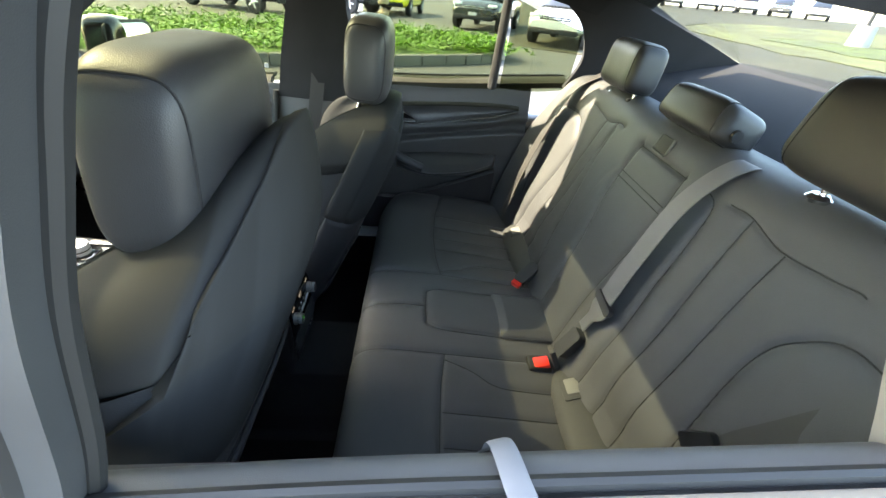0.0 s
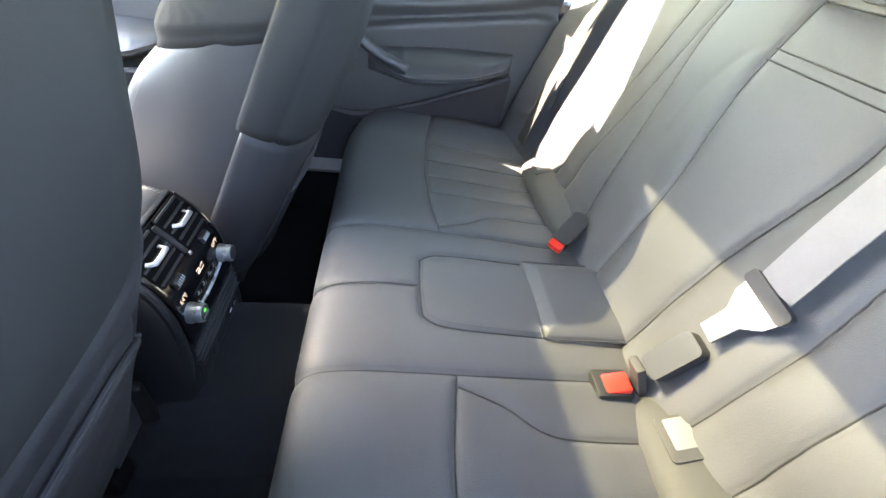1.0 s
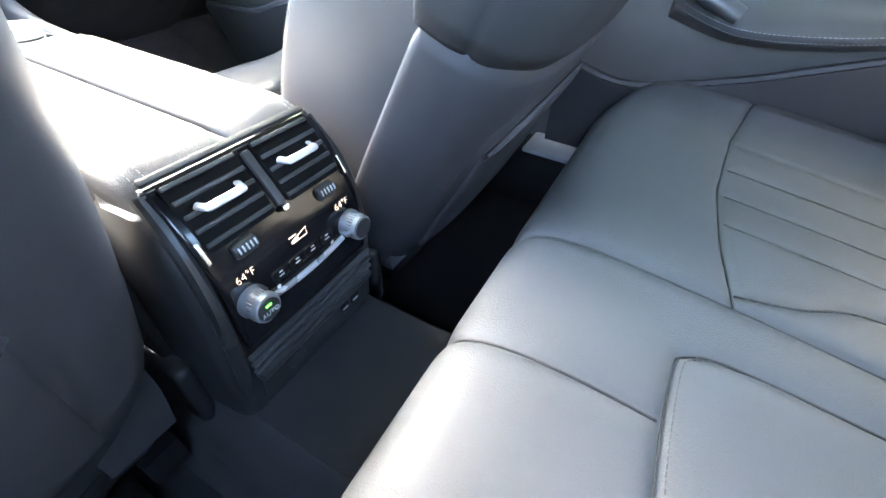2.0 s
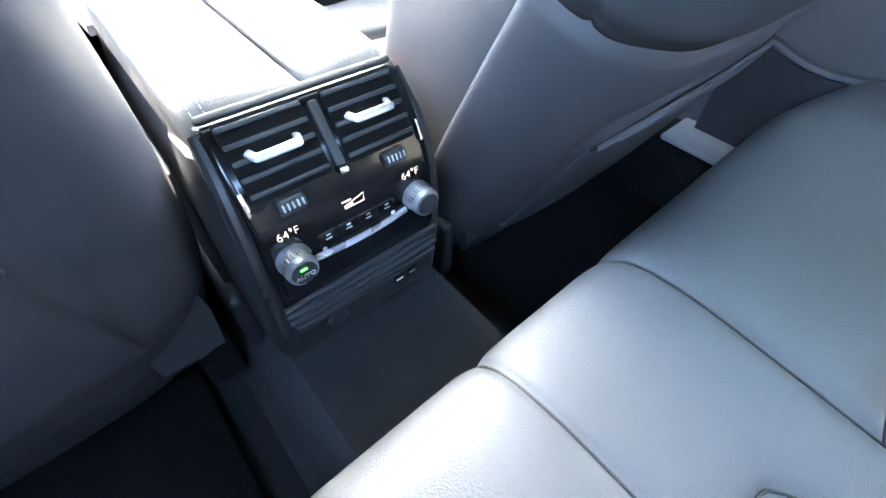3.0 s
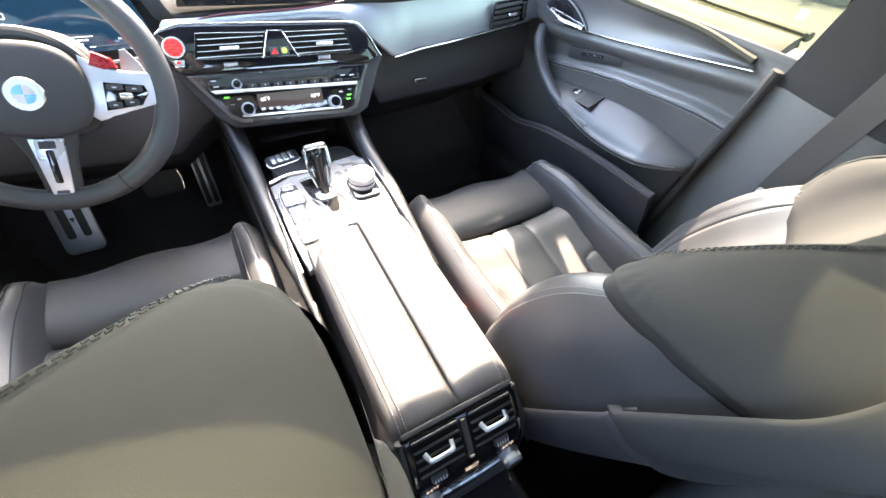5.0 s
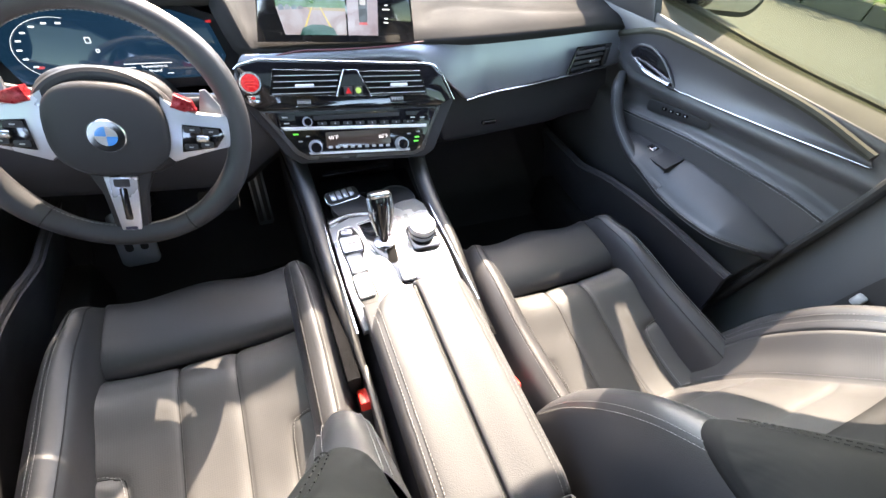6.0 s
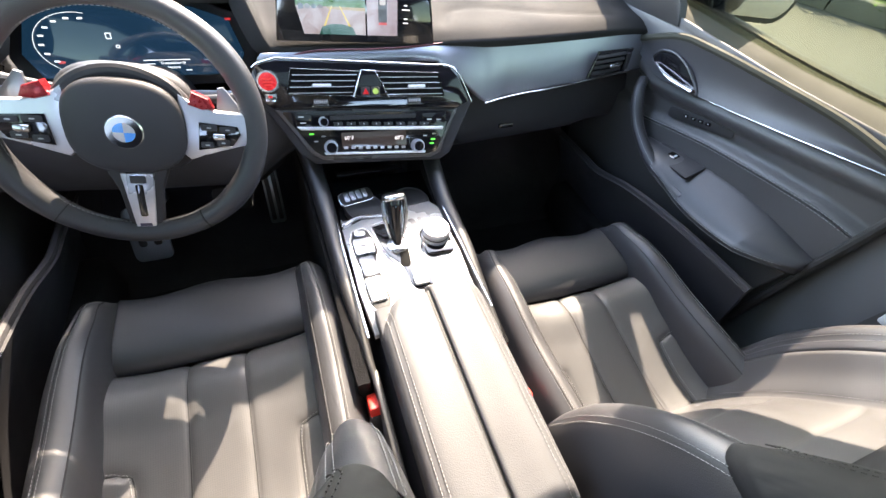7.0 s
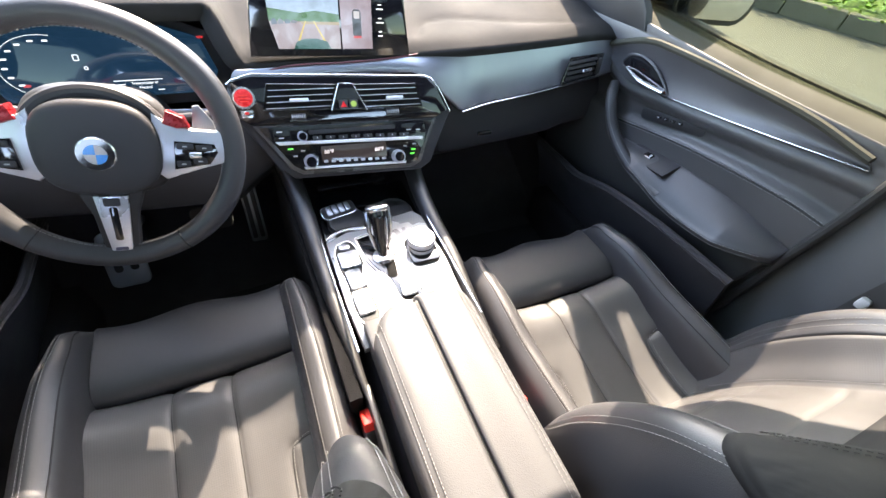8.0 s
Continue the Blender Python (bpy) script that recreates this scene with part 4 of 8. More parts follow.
# rear shelf and the closing behind it
shelf = strip("parcel_shelf", [(0.66, -0.745, 1.10), (0.66, -0.85, 1.135), (0.65, -1.0, 1.172), (0.63, -1.17, 1.208)], [(-0.66, -0.745, 1.10), (-0.66, -0.85, 1.135), (-0.65, -1.0, 1.172), (-0.63, -1.17, 1.208)], 0.03, HEADLINER, bulge=0.012, cross=10)
tagged(shelf, "anthracite fabric parcel shelf rising to the rear window", "shelf", kind="structure")
setting("rear_bulkhead", bx((0, -0.78, 0.75), (1.36, 0.04, 0.66), 0.01), PLASTIC, "dark panel behind the rear backrest", "bulkhead")
setting("firewall", bx((0, 1.58, 0.62), (1.5, 0.05, 0.75), 0.02), CARPET, "black carpeted bulkhead under the dashboard", "bulkhead")


def pane(name, corners, material, label, n=6):
    a, b, c, d = [Vector(p) for p in corners]
    nrm = (b - a).cross(d - a).normalized()
    bm = bmesh.new()
    rings = []
    for i in range(n + 1):
        p, q = a.lerp(d, i / n), b.lerp(c, i / n)
        row = [p.lerp(q, k / n) + nrm * 0.02 * math.sin(math.pi * k / n) for k in range(n + 1)]
        rings.append(row + [v - nrm * 0.004 for v in row[::-1]])
    skin(bm, rings)
    ob = solo(name, bm, material, label, "window", kind="structure")
    ob.visible_shadow = False
    return ob


pane("glass_roof", [(-0.46, ROOF_REAR - 0.01, 1.47), (0.46, ROOF_REAR - 0.01, 1.47), (0.46, ROOF_FRONT + 0.01, 1.465), (-0.46, ROOF_FRONT + 0.01, 1.465)], GLASS_R, "tinted glass panel in the roof").visible_shadow = True
pane("windscreen", [(-0.70, 1.60, 0.985), (0.70, 1.60, 0.985), (0.59, HEADER[0], HEADER[1]), (-0.59, HEADER[0], HEADER[1])], GLASS, "clear curved windscreen")
pane("rear_window", [(0.61, -1.155, 1.206), (-0.61, -1.155, 1.206), (-0.53, -0.67, 1.366), (0.53, -0.67, 1.366)], GLASS_D, "sloping clear rear window")
pane("window_front_right", [(0.768, 1.42, 0.985), (0.766, 0.36, 1.0), (0.645, 0.31, 1.385), (0.645, 0.86, 1.375)], GLASS_S, "closed front passenger side window")
pane("window_front_left", [(-0.766, 0.36, 1.0), (-0.768, 1.42, 0.985), (-0.645, 0.86, 1.375), (-0.645, 0.31, 1.385)], GLASS_S, "closed driver's side window")
pane("window_rear_right", [(0.764, 0.13, 1.02), (0.762, -0.35, 1.04), (0.635, -0.35, 1.375), (0.635, 0.08, 1.385)], GLASS_S, "closed rear side window")
pane("quarter_window_right", [(0.715, -0.38, 1.045), (0.705, -0.62, 1.06), (0.66, -0.62, 1.25), (0.64, -0.38, 1.325)], GLASS_S, "small fixed quarter window")
pane("quarter_window_left", [(-0.705, -0.62, 1.06), (-0.705, -0.52, 1.045), (-0.64, -0.40, 1.325), (-0.66, -0.62, 1.25)], GLASS_S, "small fixed quarter window")

# ---------------------------------------------------------------- centre console
con = thing("centre_console", (0, 0.45, 0.33), "black centre console with a padded armrest and a rear air panel", "centre console")
ry_, rz_, Lr = profile([(0.186, 0.452), (0.181, 0.50), (0.181, 0.56), (0.183, 0.605), (0.187, 0.64), (0.203, 0.675), (0.228, 0.706), (0.247, 0.718)])


def v_z(z):
    s = np.linspace(0, Lr, 400)
    return float(np.interp(z, rz_(s), s))


def face(x, v, out=0.0):
    """Frame on the rear panel: x across, v along it, z standing out."""
    e = 0.002
    p = V(x, float(ry_(v)), float(rz_(v)))
    t = V(0, float(ry_(v + e) - ry_(v - e)), float(rz_(v + e) - rz_(v - e)))
    m = basis(p, (1, 0, 0), t)
    m.translation = p + (m.to_3x3() @ V(0, 0, out))
    return m


# body: rings run forward, the first follows the bent rear face
rings = []
for k, (w, dy, cut) in enumerate(((0.090, 0.002, 0.0), (0.100, 0.006, 0.0), (0.106, 0.018, 0.0), (0.108, 0.05, 0.0))):
    ring = []
    for g, ss in ((1, np.linspace(0, Lr, 16)), (-1, np.linspace(Lr, 0, 16))):
        for s in ss:
            ring.append(V(g * w * (1.0 - 0.20 * (s / Lr) ** 4), float(ry_(s)) + dy + 0.004, float(rz_(s)) - (0.012 if s > Lr * 0.9 else 0.0)))
    rings.append(ring)
for y in (0.34, 0.5, 0.62):
    ring = []
    for g, ss in ((1, np.linspace(0, 1, 16)), (-1, np.linspace(1, 0, 16))):
        for s in ss:
            ring.append(V(g * (0.108 - 0.030 * s ** 4), y, 0.40 + 0.275 * s))
    rings.append(ring)
part("body", skin(bmesh.new(), rings), PLASTIC, con, "matt black console body", sharp=50)
# glossy panel
PANEL = mat("gloss_black_panel", (0.005, 0.005, 0.006), 0.14, vary=0.2, vary_scale=40, rough_vary=0.03, spec=0.35)


def panel_shape(x, s):
    return x, ry_(s + v_z(0.568)) - 0.004, rz_(s + v_z(0.568)) + 0.001


cushion("rear_panel", panel_shape, (-0.083, 0.083), (0.0, v_z(0.714) - v_z(0.568)), 0.006, [], PANEL, con, thick=0.006, label="gloss black rear climate panel", out=(0, -1, 0))
part("panel_rim", tube([(-0.094, 0.195, 0.50), (-0.092, 0.188, 0.56), (-0.09, 0.19, 0.62), (-0.087, 0.205, 0.67), (-0.083, 0.235, 0.708)], 0.007, 10), PLASTIC, con)
part("panel_rim", tube([(0.094, 0.195, 0.50), (0.092, 0.188, 0.56), (0.09, 0.19, 0.62), (0.087, 0.205, 0.67), (0.083, 0.235, 0.708)], 0.007, 10), PLASTIC, con)
# near-black colour that stands in for the shade inside vents and slots
RECESS_SHADE = mat("recess_shade_black", (0.005, 0.005, 0.005), 0.9, vary=0.1, spec=0.1)
SLAT = mat("matt_slat_plastic", (0.032, 0.033, 0.036), 0.55, grain=0.0003, grain_scale=1500, relief=0.1, vary=0.05, spec=0.35)
# air vents with slats
for g in (-1, 1):
    v0, v1 = v_z(0.668), v_z(0.709)
    # flat sheet, no hollow behind: the shade between the slats is its colour
    vent = part("air_vent", plate(rounded(0.066, v1 - v0 + 0.008, 0.004), face(g * 0.041, (v0 + v1) / 2, 0.0035), 0.0012, 0.0005), RECESS_SHADE, con, "slatted rear air vent")
    for i in range(5):
        m = face(g * 0.041, v0 + 0.003 + (v1 - v0 - 0.005) * i / 4, 0.0065)
        part("slat", plate(rounded(0.064, 0.0036, 0.0012, 2), m @ rotm(12).to_4x4(), 0.0022, 0.0008), SLAT, vent)
    m = face(g * 0.041, (v0 + v1) / 2 + 0.001, 0.010)
    tab = [m @ V(*p) for p in ((-0.019, 0.004, -0.004), (-0.0165, -0.001, 0.003), (-0.013, -0.0022, 0.006), (0.013, -0.0022, 0.006), (0.0165, -0.001, 0.003), (0.019, 0.004, -0.004))]
    part("vent_tab", tube(tab, 0.0034, 10, flat=0.6, up=m.col[2].xyz), SILVER, vent, "satin silver air tab with turned ends")
    w = part("thumb_wheel", lathe([(0, -0.011), (0.006, -0.011), (0.0075, -0.009), (0.0075, 0.009), (0.006, 0.011), (0, 0.011)], face(g * 0.048, v_z(0.657), 0.003).translation, (1, 0, 0), 18), PLASTIC, con, "ribbed vent thumb wheel")
    bm = bmesh.new()
    for i in range(5):
        m = face(g * 0.048 - 0.008 + 0.004 * i, v_z(0.657), 0.0098)
        plate(rounded(0.0014, 0.006, 0.0006, 2), m, 0.0008, 0, bm)
    part("wheel_marks", bm, GREYMARK, w, "pale ribs")
part("vent_bridge", plate(rounded(0.008, 0.052, 0.002), face(0, v_z(0.688), 0.003), 0.004, 0.001), PLASTIC, con)
part("vent_foot", plate(rounded(0.008, 0.006, 0.002), face(0.0, v_z(0.664), 0.008), 0.003, 0.001), CHROME, con, "small silver foot")
part("top_blade", plate(rounded(0.162, 0.006, 0.002), face(0, v_z(0.7135), 0.003), 0.004, 0.001), SLAT, con)
for g in (-1, 1):
    part("side_clip", plate([(-0.0018, -0.010), (0.0018, -0.009), (0.0018, 0.009), (-0.0018, 0.010)], face(g * 0.079, v_z(0.668), 0.005), 0.003, 0.001), CHROME, con, "thin chrome clip")
# knobs, strip and digits
KNOB = mat("dull_silver_knob", (0.30, 0.31, 0.33), 0.34, metal=0.7, vary=0.05)
for g, green in ((-1, True), (1, False)):
    m = face(g * 0.0635, v_z(0.613), 0.003)
    ax = m.to_3x3() @ V(0, 0.0, 1)
    knob = part("climate_knob", lathe([(0, 0), (0.0150, 0), (0.0152, 0.004), (0.0140, 0.012), (0.0136, 0.0185), (0.0130, 0.0205), (0.0115, 0.0212), (0.0, 0.0212)], m.translation, ax, 40), KNOB, con, "ribbed silver temperature knob")
    part("knob_cap", lathe([(0, 0), (0.0112, 0), (0.0108, 0.0012), (0.0, 0.0014)], m.translation + ax * 0.0208, ax, 32), PLASTIC, knob, "black knob face")
    bm = bmesh.new()
    for i in range(30):
        t = 2 * math.pi * i / 30
        c = m @ V(0.0141 * math.cos(t), 0.0141 * math.sin(t), 0.011)
        box(bm, c, (0.0007, 0.0007, 0.009), 0, 1, m.to_3x3())
    part("knob_ribs", bm, CHROME, knob)
    if green:
        part("indicator", plate(rounded(0.006, 0.002, 0.0007), m @ Matrix.Translation((0, 0.005, 0.0224)), 0.0004, 0), GREEN_LIT, knob, "green indicator light")
        writing("AUTO", m @ Matrix.Translation((0, -0.003, 0.0224)), 0.0062, GREYMARK, knob)
    writing("64°F", face(g * 0.06, v_z(0.637), 0.0045), 0.0105, ORANGE_LIT, con, label="glowing temperature digits", thin=0.00035)
pts = [face(x, v_z(0.603 - 0.004 * (1 - (x / 0.05) ** 2)), 0.006).translation for x in np.linspace(-0.05, 0.05, 9)]
part("chrome_strip", tube(pts, 0.0026, 8, flat=1.3), SILVER, con, "curved satin chrome strip")
for i in range(4):
    part("climate_button", plate(rounded(0.0185, 0.0115, 0.001, 2), face(-0.03 + 0.02 * i, v_z(0.617), 0.0038), 0.0016, 0.0005), PIANO, con, "gloss black button")
bm = bmesh.new()
for i in range(4):
    for j in range(2):
        plate(rounded(0.006 - 0.002 * j, 0.0012, 0.0004, 2), face(-0.03 + 0.02 * i, v_z(0.616 + 0.004 * j), 0.0056), 0.0003, 0, bm)
for i in range(2):
    plate(rounded(0.004, 0.004, 0.001, 2), face(-0.036 + 0.072 * i, v_z(0.606), 0.0047), 0.0003, 0, bm)
part("button_marks", bm, GREYMARK, con, "small pale button symbols")
bm = bmesh.new()
wedge = [face(0.0, v_z(0.638), 0.0048) @ V(a, b, 0) for a, b in ((-0.009, -0.0035), (0.0095, -0.0035), (0.0105, 0.0035), (-0.009, -0.0015))]
tube(wedge, 0.0005, 5, True, bm=bm, raw=True)
plate([(-0.0085, -0.0030), (-0.001, -0.0030), (-0.001, 0.0002), (-0.0085, -0.0018)], face(0.0, v_z(0.638), 0.0046), 0.0003, 0, bm)
plate(rounded(0.009, 0.0012, 0.0004, 2), face(-0.006, v_z(0.6405), 0.0045), 0.0004, 0, bm)
part("fan_sign", bm, ORANGE_LIT, con, "glowing fan speed bar")
# lower bin with sockets
for z, w in ((0.556, 0.005), (0.545, 0.004), (0.534, 0.004)):
    part("lower_rib", plate(rounded(0.176, w, 0.0015), face(0, v_z(z), 0.002), 0.005, 0.0015), SLAT, con)
part("lower_lip", bx((0, 0.1785, 0.523), (0.172, 0.014, 0.010), 0.004, 2), PLASTIC, con, "protruding lip")
part("socket_panel", plate(rounded(0.168, 0.034, 0.003), face(0, v_z(0.500), 0.001), 0.003, 0.001), RUBBER, con, "black socket panel")
for x in (0.036, 0.054):
    us = part("usb_socket", plate(rounded(0.013, 0.012, 0.0015), face(x, v_z(0.506), 0.004), 0.0015, 0.0004), PIANO, con, "usb socket")
    part("socket_tongue", plate(rounded(0.009, 0.0022, 0.0006, 2), face(x, v_z(0.505), 0.0056), 0.0006, 0), GREYMARK, us)
part("socket_cap", lathe([(0, 0), (0.0115, 0), (0.0115, 0.002), (0.0095, 0.0035), (0, 0.0035)], face(-0.043, v_z(0.504), 0.004).translation, face(-0.043, v_z(0.504)).to_3x3() @ V(0, 0, 1), 28), PLASTIC, con, "round socket cap")


# padded armrest in two halves
def lid(x0, x1, front):
    def shape(u, v):
        w = x1 - x0
        c = (u - x0) / w
        e_out = np.minimum(u - x0, x1 - u)
        outer = (x1 - u) if x1 > 0.05 else (u - x0)
        inner = (u - x0) if x1 > 0.05 else (x1 - u)
        k = np.clip(1 - outer / 0.022, 0, 1)
        ki = np.clip(1 - inner / 0.006, 0, 1)
        y = 0.232 + v
        a = np.clip(1 - v / 0.045, 0, 1)
        b = np.clip(1 - (front(u) - 0.232 - v) / 0.03, 0, 1)
        z = 0.7215 - 0.03 * (1 - np.sqrt(np.clip(1 - k * k, 0, 1))) - 0.006 * ki ** 2 - 0.034 * (1 - np.sqrt(np.clip(1 - a * a, 0, 1))) - 0.03 * (1 - np.sqrt(np.clip(1 - b * b, 0, 1))) + 0.004 * np.exp(-((outer - 0.04) / 0.03) ** 2)
        return u, np.minimum(y, front(u)) - 0.004 * a * a + 0.0 * c, z
    return shape


lid_l = lid(-0.092, 0.0018, lambda u: 0.615 - 0.062 * np.clip((-0.035 - u) / 0.057, 0, 1) ** 1.8)
lid_r = lid(0.0045, 0.097, lambda u: 0.625 - 0.03 * np.clip((u - 0.06) / 0.037, 0, 1) ** 2)
for shape, xr, g in ((lid_l, (-0.092, 0.0018), -1), (lid_r, (0.0045, 0.097), 1)):
    xo = -0.074 if g < 0 else 0.079
    a = cushion("armrest_lid", shape, xr, (0.0, 0.395), 0.004, [([(xo, 0.0), (xo, 0.395)], 0.003, 0.002)], LEATHER, con, thick=0.028, label="padded black leather armrest half")
    bm = bmesh.new()
    for d in (-0.004, 0.004):
        p, n_ = on_shape(shape, [(xo + d, 0.01), (xo + d, 0.36)], 0.0006)
        dashes(bm, p, n_, 0.0036, 0.0022, 0.0006)
    tagged(part("stitching", bm, THREAD, a, "pale grey double stitching", smooth=False), kind="stuff")
part("armrest_filler", bx((0.0032, 0.425, 0.699), (0.010, 0.365, 0.030), 0.004, 2), RUBBER, con)
part("armrest_rear_filler", bx((0.0025, 0.252, 0.700), (0.165, 0.024, 0.024), 0.006, 3), LEATHER_B, con)
part("armrest_base", bx((0.002, 0.43, 0.683), (0.185, 0.35, 0.035), 0.006), PLASTIC, con)

# gear deck
deck = [(-0.098, 0.565), (-0.104, 0.66), (-0.104, 0.81), (-0.06, 0.828), (0.0, 0.825), (0.03, 0.845), (0.09, 0.852), (0.105, 0.83), (0.107, 0.7), (0.100, 0.60)]
part("gear_deck", plate(deck, basis((0, 0, 0.668), (1, 0, 0), (0, 1, 0)), 0.012, 0.003), mat("satin_silver_trim", (0.42, 0.42, 0.43), 0.3, metal=0.7, vary=0.05), con, "satin silver trim round the gear lever")
part("deck_edge", tube([(-0.103, 0.818, 0.682), (-0.06, 0.832, 0.682), (-0.012, 0.826, 0.682)], 0.004, 8), CHROME, con, "chrome edge")
DECK = basis((0, 0, 0.6802), (1, 0, 0), (0, 1, 0))


def on_deck(x, y, up=0.0, turn=0.0):
    return Matrix.Translation((x, y, 0.6802 + up)) @ Matrix.Rotation(radians(turn), 4, 'Z')


part("gear_gate", plate(curve2([(-0.046, 0.800), (-0.012, 0.802), (0.004, 0.768), (0.022, 0.72), (0.031, 0.645), (0.010, 0.632), (-0.008, 0.640), (-0.014, 0.69), (-0.032, 0.722), (-0.042, 0.76)], 5)[::-1], DECK, 0.0025, 0.001), PIANO, con, "gloss black shift gate")
gate_rim = [V(x, y, 0.6832) for x, y in curve2([(-0.048, 0.803), (-0.011, 0.805), (0.007, 0.769), (0.025, 0.72), (0.034, 0.643), (0.010, 0.628), (-0.011, 0.638), (-0.017, 0.688), (-0.035, 0.72), (-0.045, 0.76), (-0.048, 0.803)], 5)]
part("gate_rim", tube(gate_rim, 0.0012, 6, raw=True), CHROME, con, "thin chrome edge")
# thin plate on the gate; the slot's inner shade is painted, not cut
part("gate_slot", plate(rounded(0.018, 0.05, 0.008), on_deck(-0.004, 0.712, 0.0026, -10), 0.0008, 0.0003), RECESS_SHADE, con, "near-black plate for the shaded lever slot")
pk = part("park_button", plate(rounded(0.026, 0.040, 0.005), on_deck(0.009, 0.660, 0.0026, -4), 0.005, 0.0015), SILVER, con, "silver parking button")
part("button_mark", plate(rounded(0.007, 0.008, 0.002, 2), on_deck(0.009, 0.661, 0.0077, -4), 0.0003, 0), GREYMARK, pk, "small pale mark")
# mode switches in one long chrome-edged field
field = curve2([(-0.086, 0.796), (-0.062, 0.800), (-0.051, 0.772), (-0.049, 0.738), (-0.057, 0.715), (-0.056, 0.66), (-0.054, 0.622), (-0.066, 0.607), (-0.086, 0.611), (-0.094, 0.642), (-0.092, 0.70), (-0.096, 0.735), (-0.095, 0.775)], 4)
bs_ = part("switch_field", plate(field[::-1], DECK, 0.0015, 0.0006), RUBBER, con, "dark field round the mode switches")
part("field_edge", tube([V(x, y, 0.6822) for x, y in field], 0.0016, 6, True, raw=True), CHROME, bs_, "chrome edge")
for x, y, w, h, tr in ((-0.074, 0.786, 0.021, 0.014, -6), (-0.0725, 0.753, 0.038, 0.040, 0), (-0.0745, 0.705, 0.028, 0.044, 2), (-0.0745, 0.652, 0.029, 0.052, 2)):
    sw_ = part("mode_switch", plate(rounded(w, h, 0.005), on_deck(x, y, 0.0014, tr), 0.0052, 0.0018), SILVER, bs_, "silver mode switch")
    part("switch_print", plate(rounded(w * 0.42, 0.0022, 0.0006, 1), on_deck(x, y, 0.0067, tr), 0.0002, 0), SHELL, sw_, "small dark print")
# gear lever
lever = part("gear_lever", tube([(-0.010, 0.742, 0.6840), (-0.010, 0.752, 0.7021), (-0.009, 0.768, 0.7279), (-0.008, 0.783, 0.7537), (-0.007, 0.792, 0.7674)], [0.0105, 0.012, 0.0165, 0.0195, 0.012], 20, flat=0.8, up=(1, 0, 0)), PIANO, con, "gloss black gear lever")
part("lever_trim", tube([(-0.029, 0.788, 0.7631), (-0.029, 0.768, 0.7339), (-0.022, 0.75, 0.6978)], [0.004, 0.0045, 0.002], 8), CHROME, lever, "chrome side trim")
part("lever_trim", tube([(0.013, 0.788, 0.7631), (0.012, 0.768, 0.7339), (0.003, 0.75, 0.6978)], [0.004, 0.0045, 0.002], 8), CHROME, lever, "chrome side trim")
part("lever_cap", superpad(bmesh.new(), (-0.007, 0.79, 0.7653), (0.0215, 0.0155, 0.0065), 0.6, 0.7, rotm(-28)), CHROME, lever, "bright chrome cap")
part("lever_light", plate(rounded(0.012, 0.005, 0.001), basis((-0.008, 0.7655, 0.7550), (1, 0, 0), (0, 0.45, 0.89)), 0.001, 0), REDGLOW, lever, "dim red gear mark")
part("lever_collar", lathe([(0.0, 0), (0.021, 0), (0.02, 0.004), (0.013, 0.007), (0, 0.007)], (-0.010, 0.74, 0.6830), (0, 0, 1), 28), CHROME, con, "chrome collar")
# rotary controller
part("controller_base", plate(rounded(0.058, 0.07, 0.014), basis((0.068, 0.735, 0.6802), (1, 0, 0), (0, 1, 0)), 0.006, 0.002), PIANO, con, "gloss black controller base")
rot_ = part("rotary_controller", lathe([(0, 0), (0.027, 0), (0.0275, 0.004), (0.0265, 0.006), (0.0265, 0.014), (0.0275, 0.016), (0.0275, 0.021), (0.025, 0.025), (0.0, 0.0258)], (0.068, 0.745, 0.686), (0, 0, 1), 44), SILVER, con, "round silver rotary controller")
part("controller_ring", lathe([(0.0268, 0), (0.0278, 0.0008), (0.0278, 0.0022), (0.0268, 0.003)], (0.068, 0.745, 0.6945), (0, 0, 1), 44), PLASTIC, rot_)
# cup holders and the tray ahead
part("cup_well", plate([(-0.098, 0.835), (-0.10, 0.985), (0.118, 0.985), (0.112, 0.86), (0.09, 0.858), (0.03, 0.852), (0.0, 0.835)], basis((0, 0, 0.642), (1, 0, 0), (0, 1, 0)), 0.012, 0.002), PIANO, con, "gloss black tray")
for x in (-0.045, 0.058):
    part("cup_ring", lathe([(0.036, 0), (0.041, 0.001), (0.042, 0.012), (0.039, 0.0165), (0.036, 0.014)], (x, 0.875, 0.652), (0, 0, 1), 36), PLASTIC, con, "cup holder ring")
part("tray_blade", bx((-0.01, 0.965, 0.688), (0.15, 0.012, 0.006), 0.002, 2, rotm(20)), PIANO, con, "gloss blade")
for g in (-1, 1):
    wall = tube([(g * 0.112, 0.48, 0.652), (g * 0.122, 0.7, 0.672), (g * 0.124, 0.85, 0.682), (g * 0.130, 0.96, 0.71), (g * 0.142, 1.02, 0.75)], [0.004, 0.015, 0.018, 0.020, 0.02], 12)
    part("side_rail", wall, PLASTIC, con, "soft black console side rail")
    strip("carpet_side", [(g * 0.122, 0.5, 0.66), (g * 0.128, 0.8, 0.67), (g * 0.14, 1.1, 0.70)], [(g * 0.122, 0.5, 0.33), (g * 0.135, 0.8, 0.33), (g * 0.15, 1.1, 0.40)], 0.02, CARPET, con)
    part("side_wall", bx((g * 0.111, 0.40, 0.53), (0.012, 0.24, 0.26), 0.005), PLASTIC, con)
    part("chrome_line", tube([(g * 0.110, 0.56, 0.688), (g * 0.112, 0.7, 0.686), (g * 0.112, 0.85, 0.69), (g * 0.118, 0.95, 0.715)], 0.0022, 8), CHROME, con, "thin chrome line")
